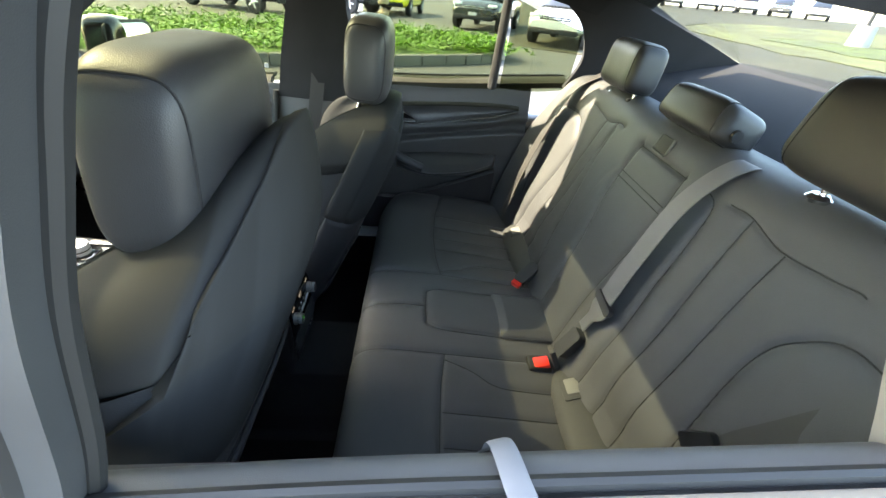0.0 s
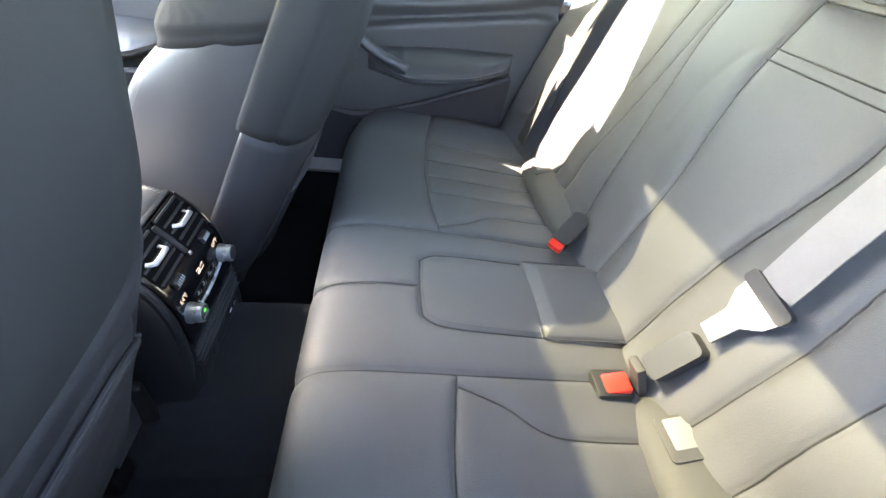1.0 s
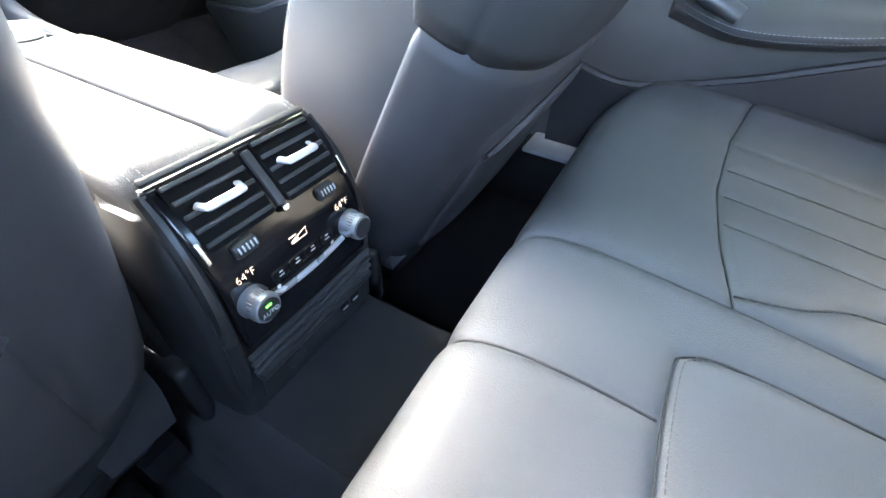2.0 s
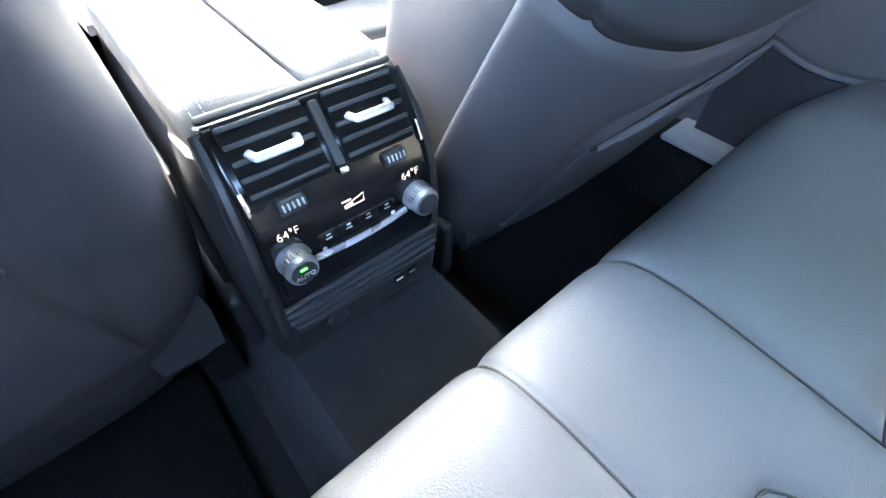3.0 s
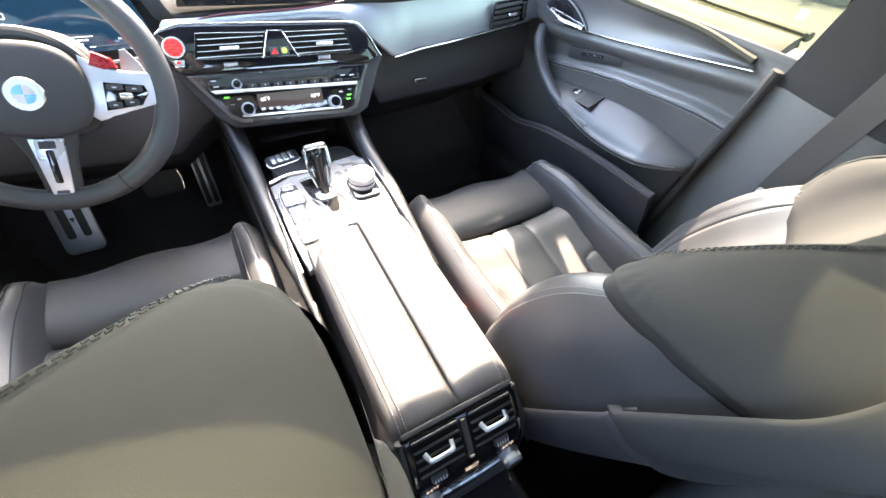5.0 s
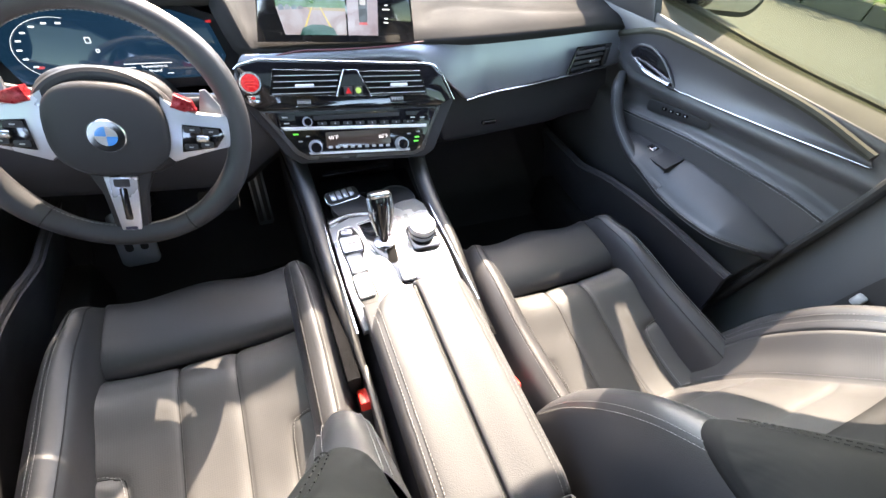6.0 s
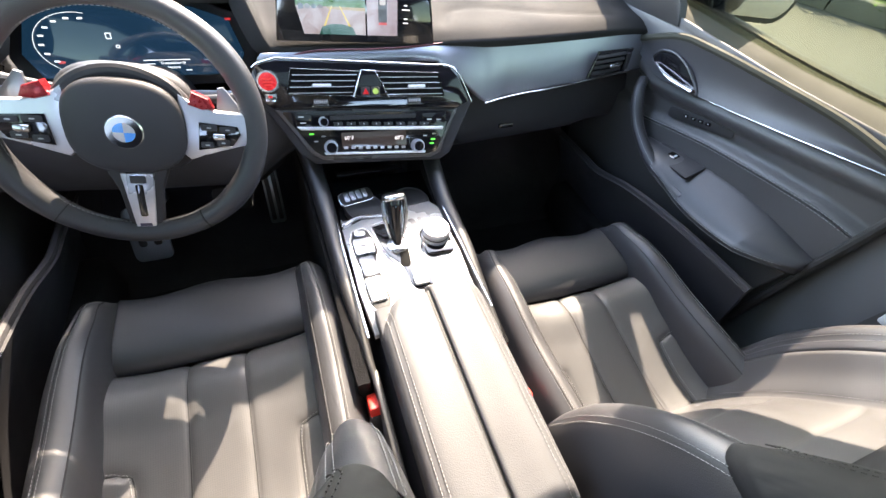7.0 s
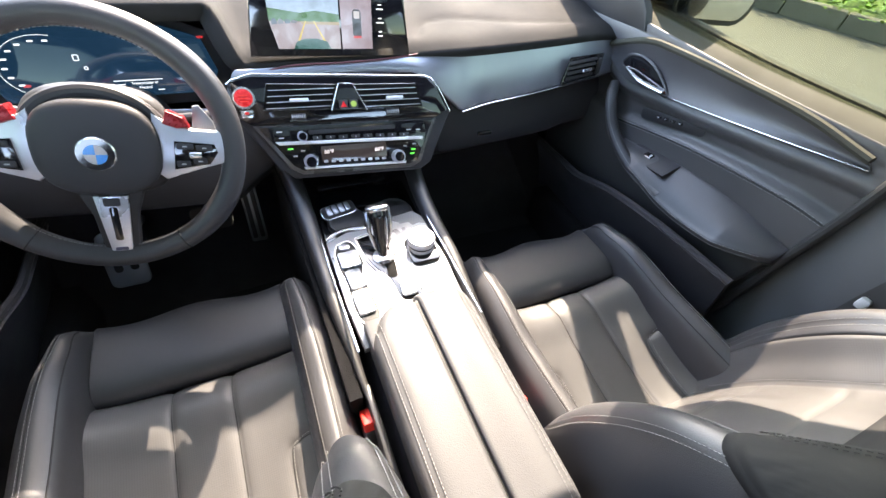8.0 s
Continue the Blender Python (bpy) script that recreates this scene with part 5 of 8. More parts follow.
# key left in the tray
key = thing("key_fob", (-0.062, 0.895, 0.655), "dark grey car key lying in the console tray", "car key")
KT = Matrix.Translation((-0.056, 0.908, 0.664)) @ rotm(14, 0, 10).to_4x4()
part("key_body", plate(rounded(0.072, 0.032, 0.011), KT, 0.012, 0.004), SHELL, key)
part("key_rim", tube([KT @ V(x, y, 0.0065) for x, y in rounded(0.0725, 0.0325, 0.011)], 0.0016, 8, True, raw=True), CHROME, key, "chrome edge")
for i in range(4):
    part("key_button", plate(rounded(0.0105, 0.021, 0.003, 3), KT @ Matrix.Translation((-0.021 + 0.0135 * i, 0, 0.012)), 0.0022, 0.0008), SILVER, key, "grey key button")

# ---------------------------------------------------------------- dashboard
dash = thing("dashboard", (0, 1.25, 0.5), "black dashboard with a brushed metal strip and gloss black centre stack", "dashboard")


def ramp_in(x):
    k = np.clip((x - 0.05) / 0.22, 0, 1)
    return k * k * (3 - 2 * k)


def dash_top(x, s):
    cave = np.clip((0.21 - np.abs(x + 0.375)) / 0.04, 0, 1)
    cave = cave * cave * (3 - 2 * cave)
    y = 1.035 + s + 0.055 * cave * np.clip(1 - s / 0.4, 0, 1)
    z = soft(s, [0.0, 0.02, 0.08, 0.2, 0.35, 0.56], [0.926, 0.938, 0.952, 0.978, 0.99, 0.985])
    z = z + 0.084 * cave * np.clip(1 - s / 0.25, 0, 1)
    y = y + 0.045 * np.clip(np.abs(x) / 0.7, 0, 1) ** 2 * np.clip(1 - s / 0.3, 0, 1)
    k = ramp_in(x) * np.clip(1 - s / 0.2, 0, 1)
    return x, y - 0.033 * k, z + 0.016 * k - 0.02 * np.clip((np.abs(x) - 0.6) / 0.14, 0, 1) ** 2


cushion("dash_top", dash_top, (-0.745, 0.745), (0.0, 0.56), 0.008, [(curve2([(0.17, 0.05), (0.2, 0.09), (0.28, 0.1), (0.45, 0.07), (0.6, 0.05)]), 0.004, 0.004)], DASHTOP, dash, thick=0.03, label="grained soft dashboard top")
part("top_speaker", plate(rounded(0.06, 0.016, 0.008), basis((0.605, 1.14, 0.958), (1, 0.1, 0), (-0.1, 1, 0.2)), 0.003, 0.001), CHROME, dash, "small chrome speaker grille")


def trim_shape(x, s):
    low = np.interp(x, [-0.72, -0.6, -0.55, -0.22, -0.19, 0.14, 0.19, 0.245, 0.4, 0.56, 0.7], [0.85, 0.85, 0.84, 0.84, 0.905, 0.902, 0.865, 0.815, 0.822, 0.834, 0.842])
    high = np.interp(x, [-0.72, -0.6, -0.55, -0.22, -0.19], [0.91, 0.90, 0.862, 0.862, 0.926])
    low = np.minimum(low, high - 0.012)
    z = low + (high - low) * s / 0.12
    y = 1.03 + 0.045 * np.clip(np.abs(x) / 0.7, 0, 1) ** 2 - 0.006 * np.sin(np.clip(s / 0.12, 0, 1) * math.pi) - (0.926 - z) * 0.30 * np.clip((0.3 - np.abs(x)) / 0.15, 0, 1)
    k = ramp_in(x)
    return x, y - 0.033 * k + 0.045 * k * (s / 0.12 - 0.5), z + 0.016 * k


cushion("metal_strip", trim_shape, (-0.72, 0.72), (0.0, 0.12), 0.007, [], ALU, dash, thick=0.012, label="brushed dark aluminium trim strip", out=(0, -1, 0))
edge_pts = [V(*[float(c) for c in trim_shape(np.array(x), np.array(0.0))]) + V(0, -0.003, -0.001) for x in (0.245, 0.32, 0.42, 0.5, 0.6, 0.7)]
part("chrome_edge", tube(edge_pts, 0.0016, 8), CHROME, dash, "thin chrome edge")
edge_pts = [V(*[float(c) for c in trim_shape(np.array(x), np.array(0.12))]) + V(0, -0.001, 0.001) for x in (-0.2, -0.1, 0.0, 0.1, 0.25, 0.4, 0.6)]
part("light_line", tube(edge_pts, 0.0018, 8), mat("dim_red_glow_line", (0.12, 0.03, 0.035), 0.4, vary=0.05), dash, "dark red ambient light line")


def lower_shape(x, s):
    low = np.interp(x, [-0.72, -0.6, -0.55, -0.22, -0.19, 0.14, 0.19, 0.245, 0.4, 0.56, 0.7], [0.85, 0.85, 0.84, 0.84, 0.895, 0.895, 0.862, 0.812, 0.819, 0.831, 0.839])
    y = 1.04 + 0.045 * np.clip(np.abs(x) / 0.7, 0, 1) ** 2 - 0.045 * np.sin(np.clip(s / 0.16, 0, 1) * math.pi * 0.7) + 0.75 * np.clip(s - 0.14, 0, 1)
    z = low - np.where(s < 0.14, s * 0.98, 0.137 + (s - 0.14) * 0.62)
    k = ramp_in(x)
    y, z = y - 0.033 * k, z + 0.016 * k
    return -x, y, z


cushion("lower_dash", lambda x, s: lower_shape(-x, 0.42 - s), (-0.72, 0.72), (0.0, 0.42), 0.01, [], SHELL, dash, thick=0.02, label="black lower dashboard", out=(0, -1, 0))
gb = part("glovebox_handle", plate(rounded(0.036, 0.010, 0.003), basis((0.313, 0.970, 0.765), (1, 0, 0), (0, 0.25, 1)), 0.006, 0.002), PIANO, dash, "gloss black glovebox handle")
part("handle_line", plate(rounded(0.032, 0.0015, 0.0005, 2), basis((0.313, 0.9635, 0.770), (1, 0, 0), (0, 0.25, 1)), 0.001, 0), CHROME, gb)

# centre stack, turned a little towards the driver
STACK = basis((-0.004, 0.985, 0.869), (1, -0.074, -0.02), (0, 0.527, 0.85))


def st(a, b, out=0.0):
    return STACK @ Matrix.Translation((a, b, out))


outline = [(-0.205, 0.045), (-0.165, 0.056), (0.165, 0.045), (0.19, 0.02), (0.215, -0.028), (0.165, -0.128), (0.14, -0.142), (-0.115, -0.136), (-0.142, -0.115), (-0.198, -0.022)]
part("stack_body", plate(outline, st(0, 0, -0.10), 0.094, 0.006), SHELL, dash, "dark centre stack body")
part("stack_gloss", plate([(-0.20, 0.043), (-0.163, 0.053), (0.165, 0.041), (0.187, 0.018), (0.207, -0.024), (0.182, -0.036), (-0.178, -0.03), (-0.195, -0.018)], st(0, 0, -0.006), 0.008, 0.003), PIANO, dash, "gloss black air vent panel")
part("lower_bezel", plate([(-0.176, -0.033), (0.182, -0.038), (0.140, -0.125), (0.12, -0.134), (-0.10, -0.128), (-0.122, -0.115)], st(0, 0, -0.006), 0.006, 0.003), SILVER, dash, "dark satin bezel round the controls").data.materials[0] = mat("graphite_bezel", (0.1, 0.097, 0.095), 0.3, metal=0.5, vary=0.05)
part("lower_gloss", plate([(-0.166, -0.036), (0.172, -0.041), (0.132, -0.121), (0.114, -0.127), (-0.098, -0.121), (-0.115, -0.11)], st(0, 0, -0.001), 0.003, 0.001), PIANO, dash, "gloss black control panel")
part("stack_edge", tube([st(x, y, 0.0015).translation for x, y in ((-0.205, 0.040), (-0.196, 0.047), (-0.163, 0.056), (0.0, 0.050), (0.16, 0.0445), (0.174, 0.040), (0.19, 0.020), (0.212, -0.026))], 0.0015, 8, raw=True), CHROME, dash, "thin chrome line over the air vents")
# vents
for name_, pts in (("left", [(-0.140, 0.038), (-0.017, 0.033), (-0.032, -0.010), (-0.152, -0.006)]), ("right", [(0.016, 0.032), (0.140, 0.030), (0.152, -0.014), (0.036, -0.012)])):
    # backing sheet and slats carry the vent's inner shade as near-black colour
    vent = part("air_vent", plate(pts if name_ == "left" else pts, st(0, 0, 0.001), 0.002, 0.0005), RECESS_SHADE, dash, "slatted centre air vent")
    (ax_, ay), (bx2, by), (cx_, cy_), (dx_, dy_) = pts
    for i in range(4):
        f = (i + 0.55) / 4.2
        l0, l1 = ax_ + (dx_ - ax_) * f, ay + (dy_ - ay) * f
        r0, r1 = bx2 + (cx_ - bx2) * f, by + (cy_ - by) * f
        mid, w = ((l0 + r0) / 2, (l1 + r1) / 2), r0 - l0
        slat = part("slat", plate(rounded(w - 0.004, 0.0062, 0.002, 2), st(mid[0], mid[1], 0.003) @ rotm(30).to_4x4(), 0.003, 0.001), RECESS_SHADE, vent)
        part("slat_edge", plate(rounded(w - 0.006, 0.0010, 0.0003, 1), st(mid[0], mid[1] - 0.0028, 0.0052), 0.0006, 0), BRIGHT, slat, "thin bright slat edge")
    loop = [st(x, y, 0.004).translation for x, y in pts]
    part("vent_frame", tube(loop, 0.0011, 6, True, raw=True), CHROME, vent, "thin chrome frame")
    c = -0.088 if name_ == "left" else 0.093
    part("vent_tab", plate(rounded(0.034, 0.006, 0.0025), st(c, 0.0085 - 0.003 * (c > 0), 0.006), 0.008, 0.002), BRIGHT, vent, "bright silver air tab")
    w = part("thumb_wheel", lathe([(0, -0.013), (0.005, -0.013), (0.006, -0.011), (0.006, 0.011), (0.005, 0.013), (0, 0.013)], st(c - 0.005, -0.021, 0.002).translation, STACK.to_3x3() @ V(1, 0, 0), 16), PLASTIC, vent, "ribbed thumb wheel")
    bm = bmesh.new()
    for i in range(7):
        plate(rounded(0.0018, 0.006, 0.0006, 1), st(c - 0.005 - 0.011 + 0.0036 * i, -0.0205, 0.0072), 0.001, 0, bm)
    part("wheel_marks", bm, GREYMARK, w, "pale ribs")
    plate_ = part("wheel_foot", plate(rounded(0.036, 0.0018, 0.0006, 2), st(c - 0.004, -0.0275, 0.0035), 0.001, 0), CHROME, vent)
hz = part("hazard_island", plate([(-0.013, 0.035), (0.013, 0.034), (0.036, -0.015), (-0.032, -0.013)], st(0, 0, 0.001), 0.010, 0.003), PIANO, dash, "gloss black hazard switch island")
part("island_frame", tube([st(x, y, 0.0095).translation for x, y in ((-0.032, -0.013), (-0.013, 0.035), (0.013, 0.034), (0.036, -0.015))], 0.0012, 6, raw=True), CHROME, hz, "thin chrome frame")
part("hazard_button", plate(rounded(0.017, 0.016, 0.002), st(-0.0085, -0.003, 0.0105), 0.002, 0.0008), PLASTIC, hz, "hazard button")
part("hazard_triangle", plate([(-0.006, -0.005), (0.006, -0.005), (0, 0.006)], st(-0.0085, -0.003, 0.0126), 0.0005, 0), REDGLOW, hz, "red warning triangle")
part("lock_button", plate(rounded(0.017, 0.016, 0.002), st(0.0105, -0.003, 0.0105), 0.002, 0.0008), PLASTIC, hz, "round-marked button")
part("lock_mark", lathe([(0.0042, 0), (0.0056, 0), (0.0056, 0.0006), (0.0042, 0.0006)], st(0.0105, -0.003, 0.0125).translation, STACK.to_3x3() @ V(0, 0, 1), 24), mat("yellow_green_mark", (0.35, 0.5, 0.1), 0.5, vary=0.05, emit=(0.5, 0.8, 0.1), power=0.012), hz, "yellow-green ring mark")
# start button
ax = STACK.to_3x3() @ V(0, 0, 1)
sb = part("start_button", lathe([(0, 0), (0.0185, 0), (0.0195, 0.003), (0.0185, 0.0065), (0.0155, 0.0065), (0.0155, 0.005), (0, 0.005)], st(-0.181, 0.016, 0.0015).translation, ax, 40), CHROME, dash, "chrome-ringed engine start button")
part("red_cap", lathe([(0, 0), (0.0152, 0), (0.0150, 0.0022), (0.0, 0.003)], st(-0.181, 0.016, 0.0066).translation, ax, 36), REDGLOW, sb, "bright red button cap")
bm = bmesh.new()
for b_, w in ((0.004, 0.014), (-0.001, 0.017), (-0.006, 0.013)):
    plate(rounded(w, 0.0022, 0.0007, 2), st(-0.181, 0.016 + b_, 0.0094), 0.0005, 0, bm)
part("button_print", bm, RED, sb, "paler red bars")
part("stop_tab", plate([(-0.011, 0.006), (0.011, 0.006), (0.008, -0.007), (-0.008, -0.007)], st(-0.180, -0.011, 0.0015), 0.004, 0.001), CHROME, sb)
part("stop_mark", plate(rounded(0.007, 0.004, 0.001, 2), st(-0.180, -0.010, 0.0057), 0.0008, 0), REDGLOW, sb)
# radio row
part("radio_slot", plate(rounded(0.17, 0.008, 0.002), st(0.005, -0.050, 0.002), 0.002, 0.0005), RUBBER, dash, "disc slot")
for a0, w in ((-0.128, 0.03), (0.128, 0.05)):
    part("radio_button", plate(rounded(w, 0.022, 0.002), st(a0, -0.052 - 0.004 * (a0 > 0), 0.002), 0.002, 0.0007), PIANO, dash, "gloss black button")
part("radio_strip", plate([(-0.135, -0.070), (0.145, -0.079), (0.147, -0.0725), (-0.142, -0.0635)], st(0, 0, 0.001), 0.008, 0.002), BRIGHT, dash, "bright chrome button strip")
for i in range(8):
    part("preset_button", plate(rounded(0.017, 0.007, 0.001, 2), st(-0.065 + 0.0245 * i, -0.0608 - 0.0008 * i, 0.002), 0.003, 0.0006), PLASTIC, dash, "black preset button")
bm = bmesh.new()
for i in range(8):
    plate(rounded(0.002, 0.003, 0.0005, 1), st(-0.065 + 0.0245 * i, -0.0608 - 0.0008 * i, 0.0052), 0.0003, 0, bm)
for a0, b0 in ((-0.132, -0.046), (-0.130, -0.057), (0.118, -0.058), (0.138, -0.059)):
    plate(rounded(0.010, 0.0022, 0.0005, 1), st(a0, b0, 0.0045), 0.0003, 0, bm)
tagged(part("preset_marks", bm, GREYMARK, dash, "small pale marks"), kind="stuff")


def knob(a, b, r, h, mt, label):
    k = part("control_knob", lathe([(0, 0), (r, 0), (r * 1.02, h * 0.2), (r * 0.93, h * 0.8), (r * 0.85, h), (0, h)], st(a, b, 0.001).translation, ax, 36), mt, dash, label)
    part("knob_cap", lathe([(0, 0), (r * 0.72, 0), (r * 0.7, 0.001), (0, 0.0013)], st(a, b, 0.001 + h).translation, ax, 28), PIANO, k, "black knob face")
    return k


knob(-0.092, -0.056, 0.0095, 0.017, SILVER, "chrome volume knob")
knob(-0.083, -0.104, 0.0135, 0.020, SILVER, "silver temperature knob")
knob(0.090, -0.109, 0.0135, 0.020, SILVER, "silver temperature knob")
# climate display
disp = part("climate_display", plate(rounded(0.13, 0.030, 0.002), st(0.003, -0.0925, 0.0016), 0.0015, 0.0004), mat("brownish_display_glass", (0.035, 0.028, 0.025), 0.12, coat=0.5, vary=0.1, emit=(0.22, 0.17, 0.15), power=0.006), dash, "dim climate display")
for a0 in (-0.047, 0.053):
    writing("60°F", st(a0, -0.0885 - 0.0035 * (a0 > 0), 0.0034), 0.010, WHITE_LIT, disp, label="white temperature digits")
bm = bmesh.new()
for i in range(9):
    plate(rounded(0.008, 0.005, 0.001, 2), st(-0.055 + 0.0145 * i, -0.1065 - 0.0005 * i, 0.002), 0.0016, 0, bm)
tagged(part("climate_buttons", bm, GREYMARK, dash, "row of pale climate symbols"), kind="stuff")
for a0, b0 in ((-0.117, -0.078), (0.125, -0.098), (0.122, -0.106)):
    part("indicator", plate(rounded(0.010, 0.003, 0.001, 1), st(a0, b0, 0.002), 0.0006, 0), GREEN_LIT, dash, "green indicator light")
bm = bmesh.new()
for a0, b0 in ((-0.095, -0.083), (-0.11, -0.092), (0.128, -0.087), (0.108, -0.090)):
    plate(rounded(0.008, 0.0024, 0.0006, 1), st(a0, b0, 0.002), 0.0005, 0, bm)
tagged(part("climate_marks", bm, GREYMARK, dash), kind="stuff")
part("climate_strip", plate([(-0.095, -0.118), (0.105, -0.1245), (0.107, -0.120), (-0.098, -0.1135)], st(0, 0, 0.001), 0.007, 0.0015), BRIGHT, dash, "chrome strip under the climate buttons")

# passenger side vent
rv = part("air_vent", plate([(-0.062, -0.034), (0.058, -0.030), (0.066, 0.022), (-0.045, 0.026)], basis((0.580, 1.009, 0.886), (1, 0.13, 0.02), (0, 0.12, 1)), 0.006, 0.002), PIANO, dash, "gloss black passenger air vent")
for i in range(4):
    part("slat", plate(rounded(0.092, 0.007, 0.002, 2), basis((0.574, 1.001, 0.865 + 0.0125 * i), (1, 0.13, 0.02), (0, 0.6, 1)), 0.003, 0.001), SHELL, rv)
part("vent_tab", plate(rounded(0.03, 0.008, 0.003), basis((0.583, 0.993, 0.882), (1, 0.13, 0.02), (0, 0.2, 1)), 0.006, 0.002), CHROME, rv, "chrome air tab")
part("thumb_wheel", plate(rounded(0.012, 0.038, 0.003), basis((0.630, 1.007, 0.884), (1, 0.13, 0.02), (0, 0.1, 1)), 0.006, 0.002), PLASTIC, rv)

# instrument display in its binnacle
bin_m = basis((-0.3815, 1.136, 0.9065), (1, 0, -0.02), (0, 0.42, 0.9)) @ Matrix.Scale(1.06, 4)
part("binnacle", plate([(-0.175, -0.07), (0.165, -0.07), (0.18, -0.02), (0.155, 0.045), (0.09, 0.07), (-0.11, 0.074), (-0.17, 0.045), (-0.19, -0.02)], bin_m @ Matrix.Translation((0, 0, -0.05)), 0.048, 0.005), PLASTIC, dash, "black instrument binnacle")
SCREEN_D = mat("dark_blue_display", (0.006, 0.01, 0.016), 0.1, coat=0.5, vary=0.4, vary_scale=12, emit=(0.012, 0.07, 0.15), power=0.022)
inst = part("instrument_display", plate([(-0.15, -0.052), (0.14, -0.054), (0.156, -0.02), (0.14, 0.035), (0.085, 0.054), (-0.105, 0.056), (-0.15, 0.036), (-0.168, -0.015)], bin_m, 0.003, 0.001), SCREEN_D, dash, "dark blue digital instrument display")
bm = bmesh.new()
arc = [bin_m @ V(-0.085 + 0.062 * math.cos(t), -0.002 + 0.046 * math.sin(t), 0.0042) for t in np.linspace(radians(75), radians(245), 26)]
tube(arc, 0.0004, 5, raw=True, bm=bm)
for t in np.linspace(radians(80), radians(240), 9):
    plate(rounded(0.0075, 0.0026, 0.0006, 1), bin_m @ Matrix.Translation((-0.085 + 0.053 * math.cos(t), -0.002 + 0.038 * math.sin(t), 0.0036)), 0.0003, 0, bm)
for a0, b0, w, h in ((-0.045, 0.01, 0.007, 0.008), (-0.036, -0.006, 0.004, 0.004)):
    for dx, dy, ww, hh in ((0, h / 2, w, 0.0012), (0, -h / 2, w, 0.0012), (-w / 2, 0, 0.0012, h), (w / 2, 0, 0.0012, h)):
        plate(rounded(ww, hh, 0.0003, 1), bin_m @ Matrix.Translation((a0 + dx, b0 + dy, 0.0036)), 0.0003, 0, bm)
for a0, b0, w in ((-0.018, -0.034, 0.07), (0.05, 0.046, 0.025), (0.085, 0.033, 0.03), (0.09, 0.022, 0.028), (0.094, 0.015, 0.022), (0.095, 0.008, 0.02), (0.0, -0.046, 0.03), (0.06, -0.045, 0.012), (-0.085, -0.047, 0.02), (0.03, -0.028, 0.09)):
    plate(rounded(w * 0.8, 0.0012, 0.0004, 1), bin_m @ Matrix.Translation((a0, b0, 0.0036)), 0.0003, 0, bm)
DISPLAY_W = mat("dim_white_display_mark", (0.3, 0.32, 0.34), 0.4, vary=0.0, emit=(0.75, 0.85, 0.9), power=0.09)
tagged(part("display_marks", bm, DISPLAY_W, inst, "white scale and small text bars"), kind="stuff")
writing("Transmission in", bin_m @ Matrix.Translation((0.038, -0.033, 0.0036)), 0.0062, DISPLAY_W, inst)
writing("Neutral", bin_m @ Matrix.Translation((0.038, -0.040, 0.0036)), 0.0062, DISPLAY_W, inst)
writing("143", bin_m @ Matrix.Translation((-0.108, -0.043, 0.0036)), 0.006, DISPLAY_W, inst)
writing("9:50", bin_m @ Matrix.Translation((-0.072, -0.043, 0.0036)), 0.006, DISPLAY_W, inst)
writing("N", bin_m @ Matrix.Translation((0.105, -0.035, 0.0036)), 0.0065, DISPLAY_W, inst)
writing("0", bin_m @ Matrix.Translation((0.105, -0.02, 0.0036)), 0.0065, DISPLAY_W, inst)
bm = bmesh.new()
for a0, b0 in ((-0.075, -0.03), (-0.12, -0.028), (-0.038, -0.046), (0.14, 0.035)):
    plate(rounded(0.010, 0.004, 0.001, 1), bin_m @ Matrix.Translation((a0, b0, 0.0036)), 0.0003, 0, bm)
tagged(part("red_marks", bm, REDGLOW, inst, "small red warning marks"), kind="stuff")

# centre screen
scr = thing("centre_screen", (-0.008, 1.045, 0.94), "wide black centre screen showing a rear camera view", "car display")
SM = basis((-0.009, 1.035, 0.937), (1, -0.05, -0.035), (0, 0.26, 0.965))
part("bezel", plate([(-0.147, 0.0), (0.147, 0.0), (0.134, 0.105), (0.128, 0.111), (-0.128, 0.111), (-0.134, 0.105)], SM @ Matrix.Translation((0, 0, -0.012)), 0.014, 0.003), PIANO, scr, "gloss black bezel")


def shown(name, pts, z, color, power, label=""):
    return part(name, plate(pts, SM @ Matrix.Translation((0, 0, z)), 0.0004, 0), mat(name, tuple(c * 0.15 for c in color), 0.15, vary=0.25, vary_scale=60, emit=color, power=power), scr, label)


L_, R_, T_, B_ = -0.108, 0.072, 0.094, 0.013
H_, X_ = B_ + 0.044, R_ - 0.06
shown("screen_ground", [(L_ + 0.01, B_), (X_, B_), (X_, H_), (L_, H_)], 0.0022, (0.30, 0.25, 0.26), 0.05, "grey asphalt on the display")
shown("screen_verge", [(L_ + 0.055, H_ - 0.004), (X_, H_ - 0.005), (X_, H_ + 0.002), (L_ + 0.05, H_ + 0.002)], 0.0023, (0.30, 0.22, 0.08), 0.05, "ochre verge on the display")
shown("screen_foliage", [(L_, H_), (X_, H_), (X_, H_ + 0.012), (-0.03, H_ + 0.017), (-0.055, H_ + 0.013), (L_ + 0.03, H_ + 0.016), (L_, H_ + 0.02)], 0.0024, (0.05, 0.15, 0.04), 0.05, "green trees on the display")
shown("screen_sky", [(L_, H_ + 0.010), (X_, H_ + 0.010), (X_, T_), (L_, T_)], 0.0021, (0.35, 0.5, 0.65), 0.05, "pale blue sky on the display")
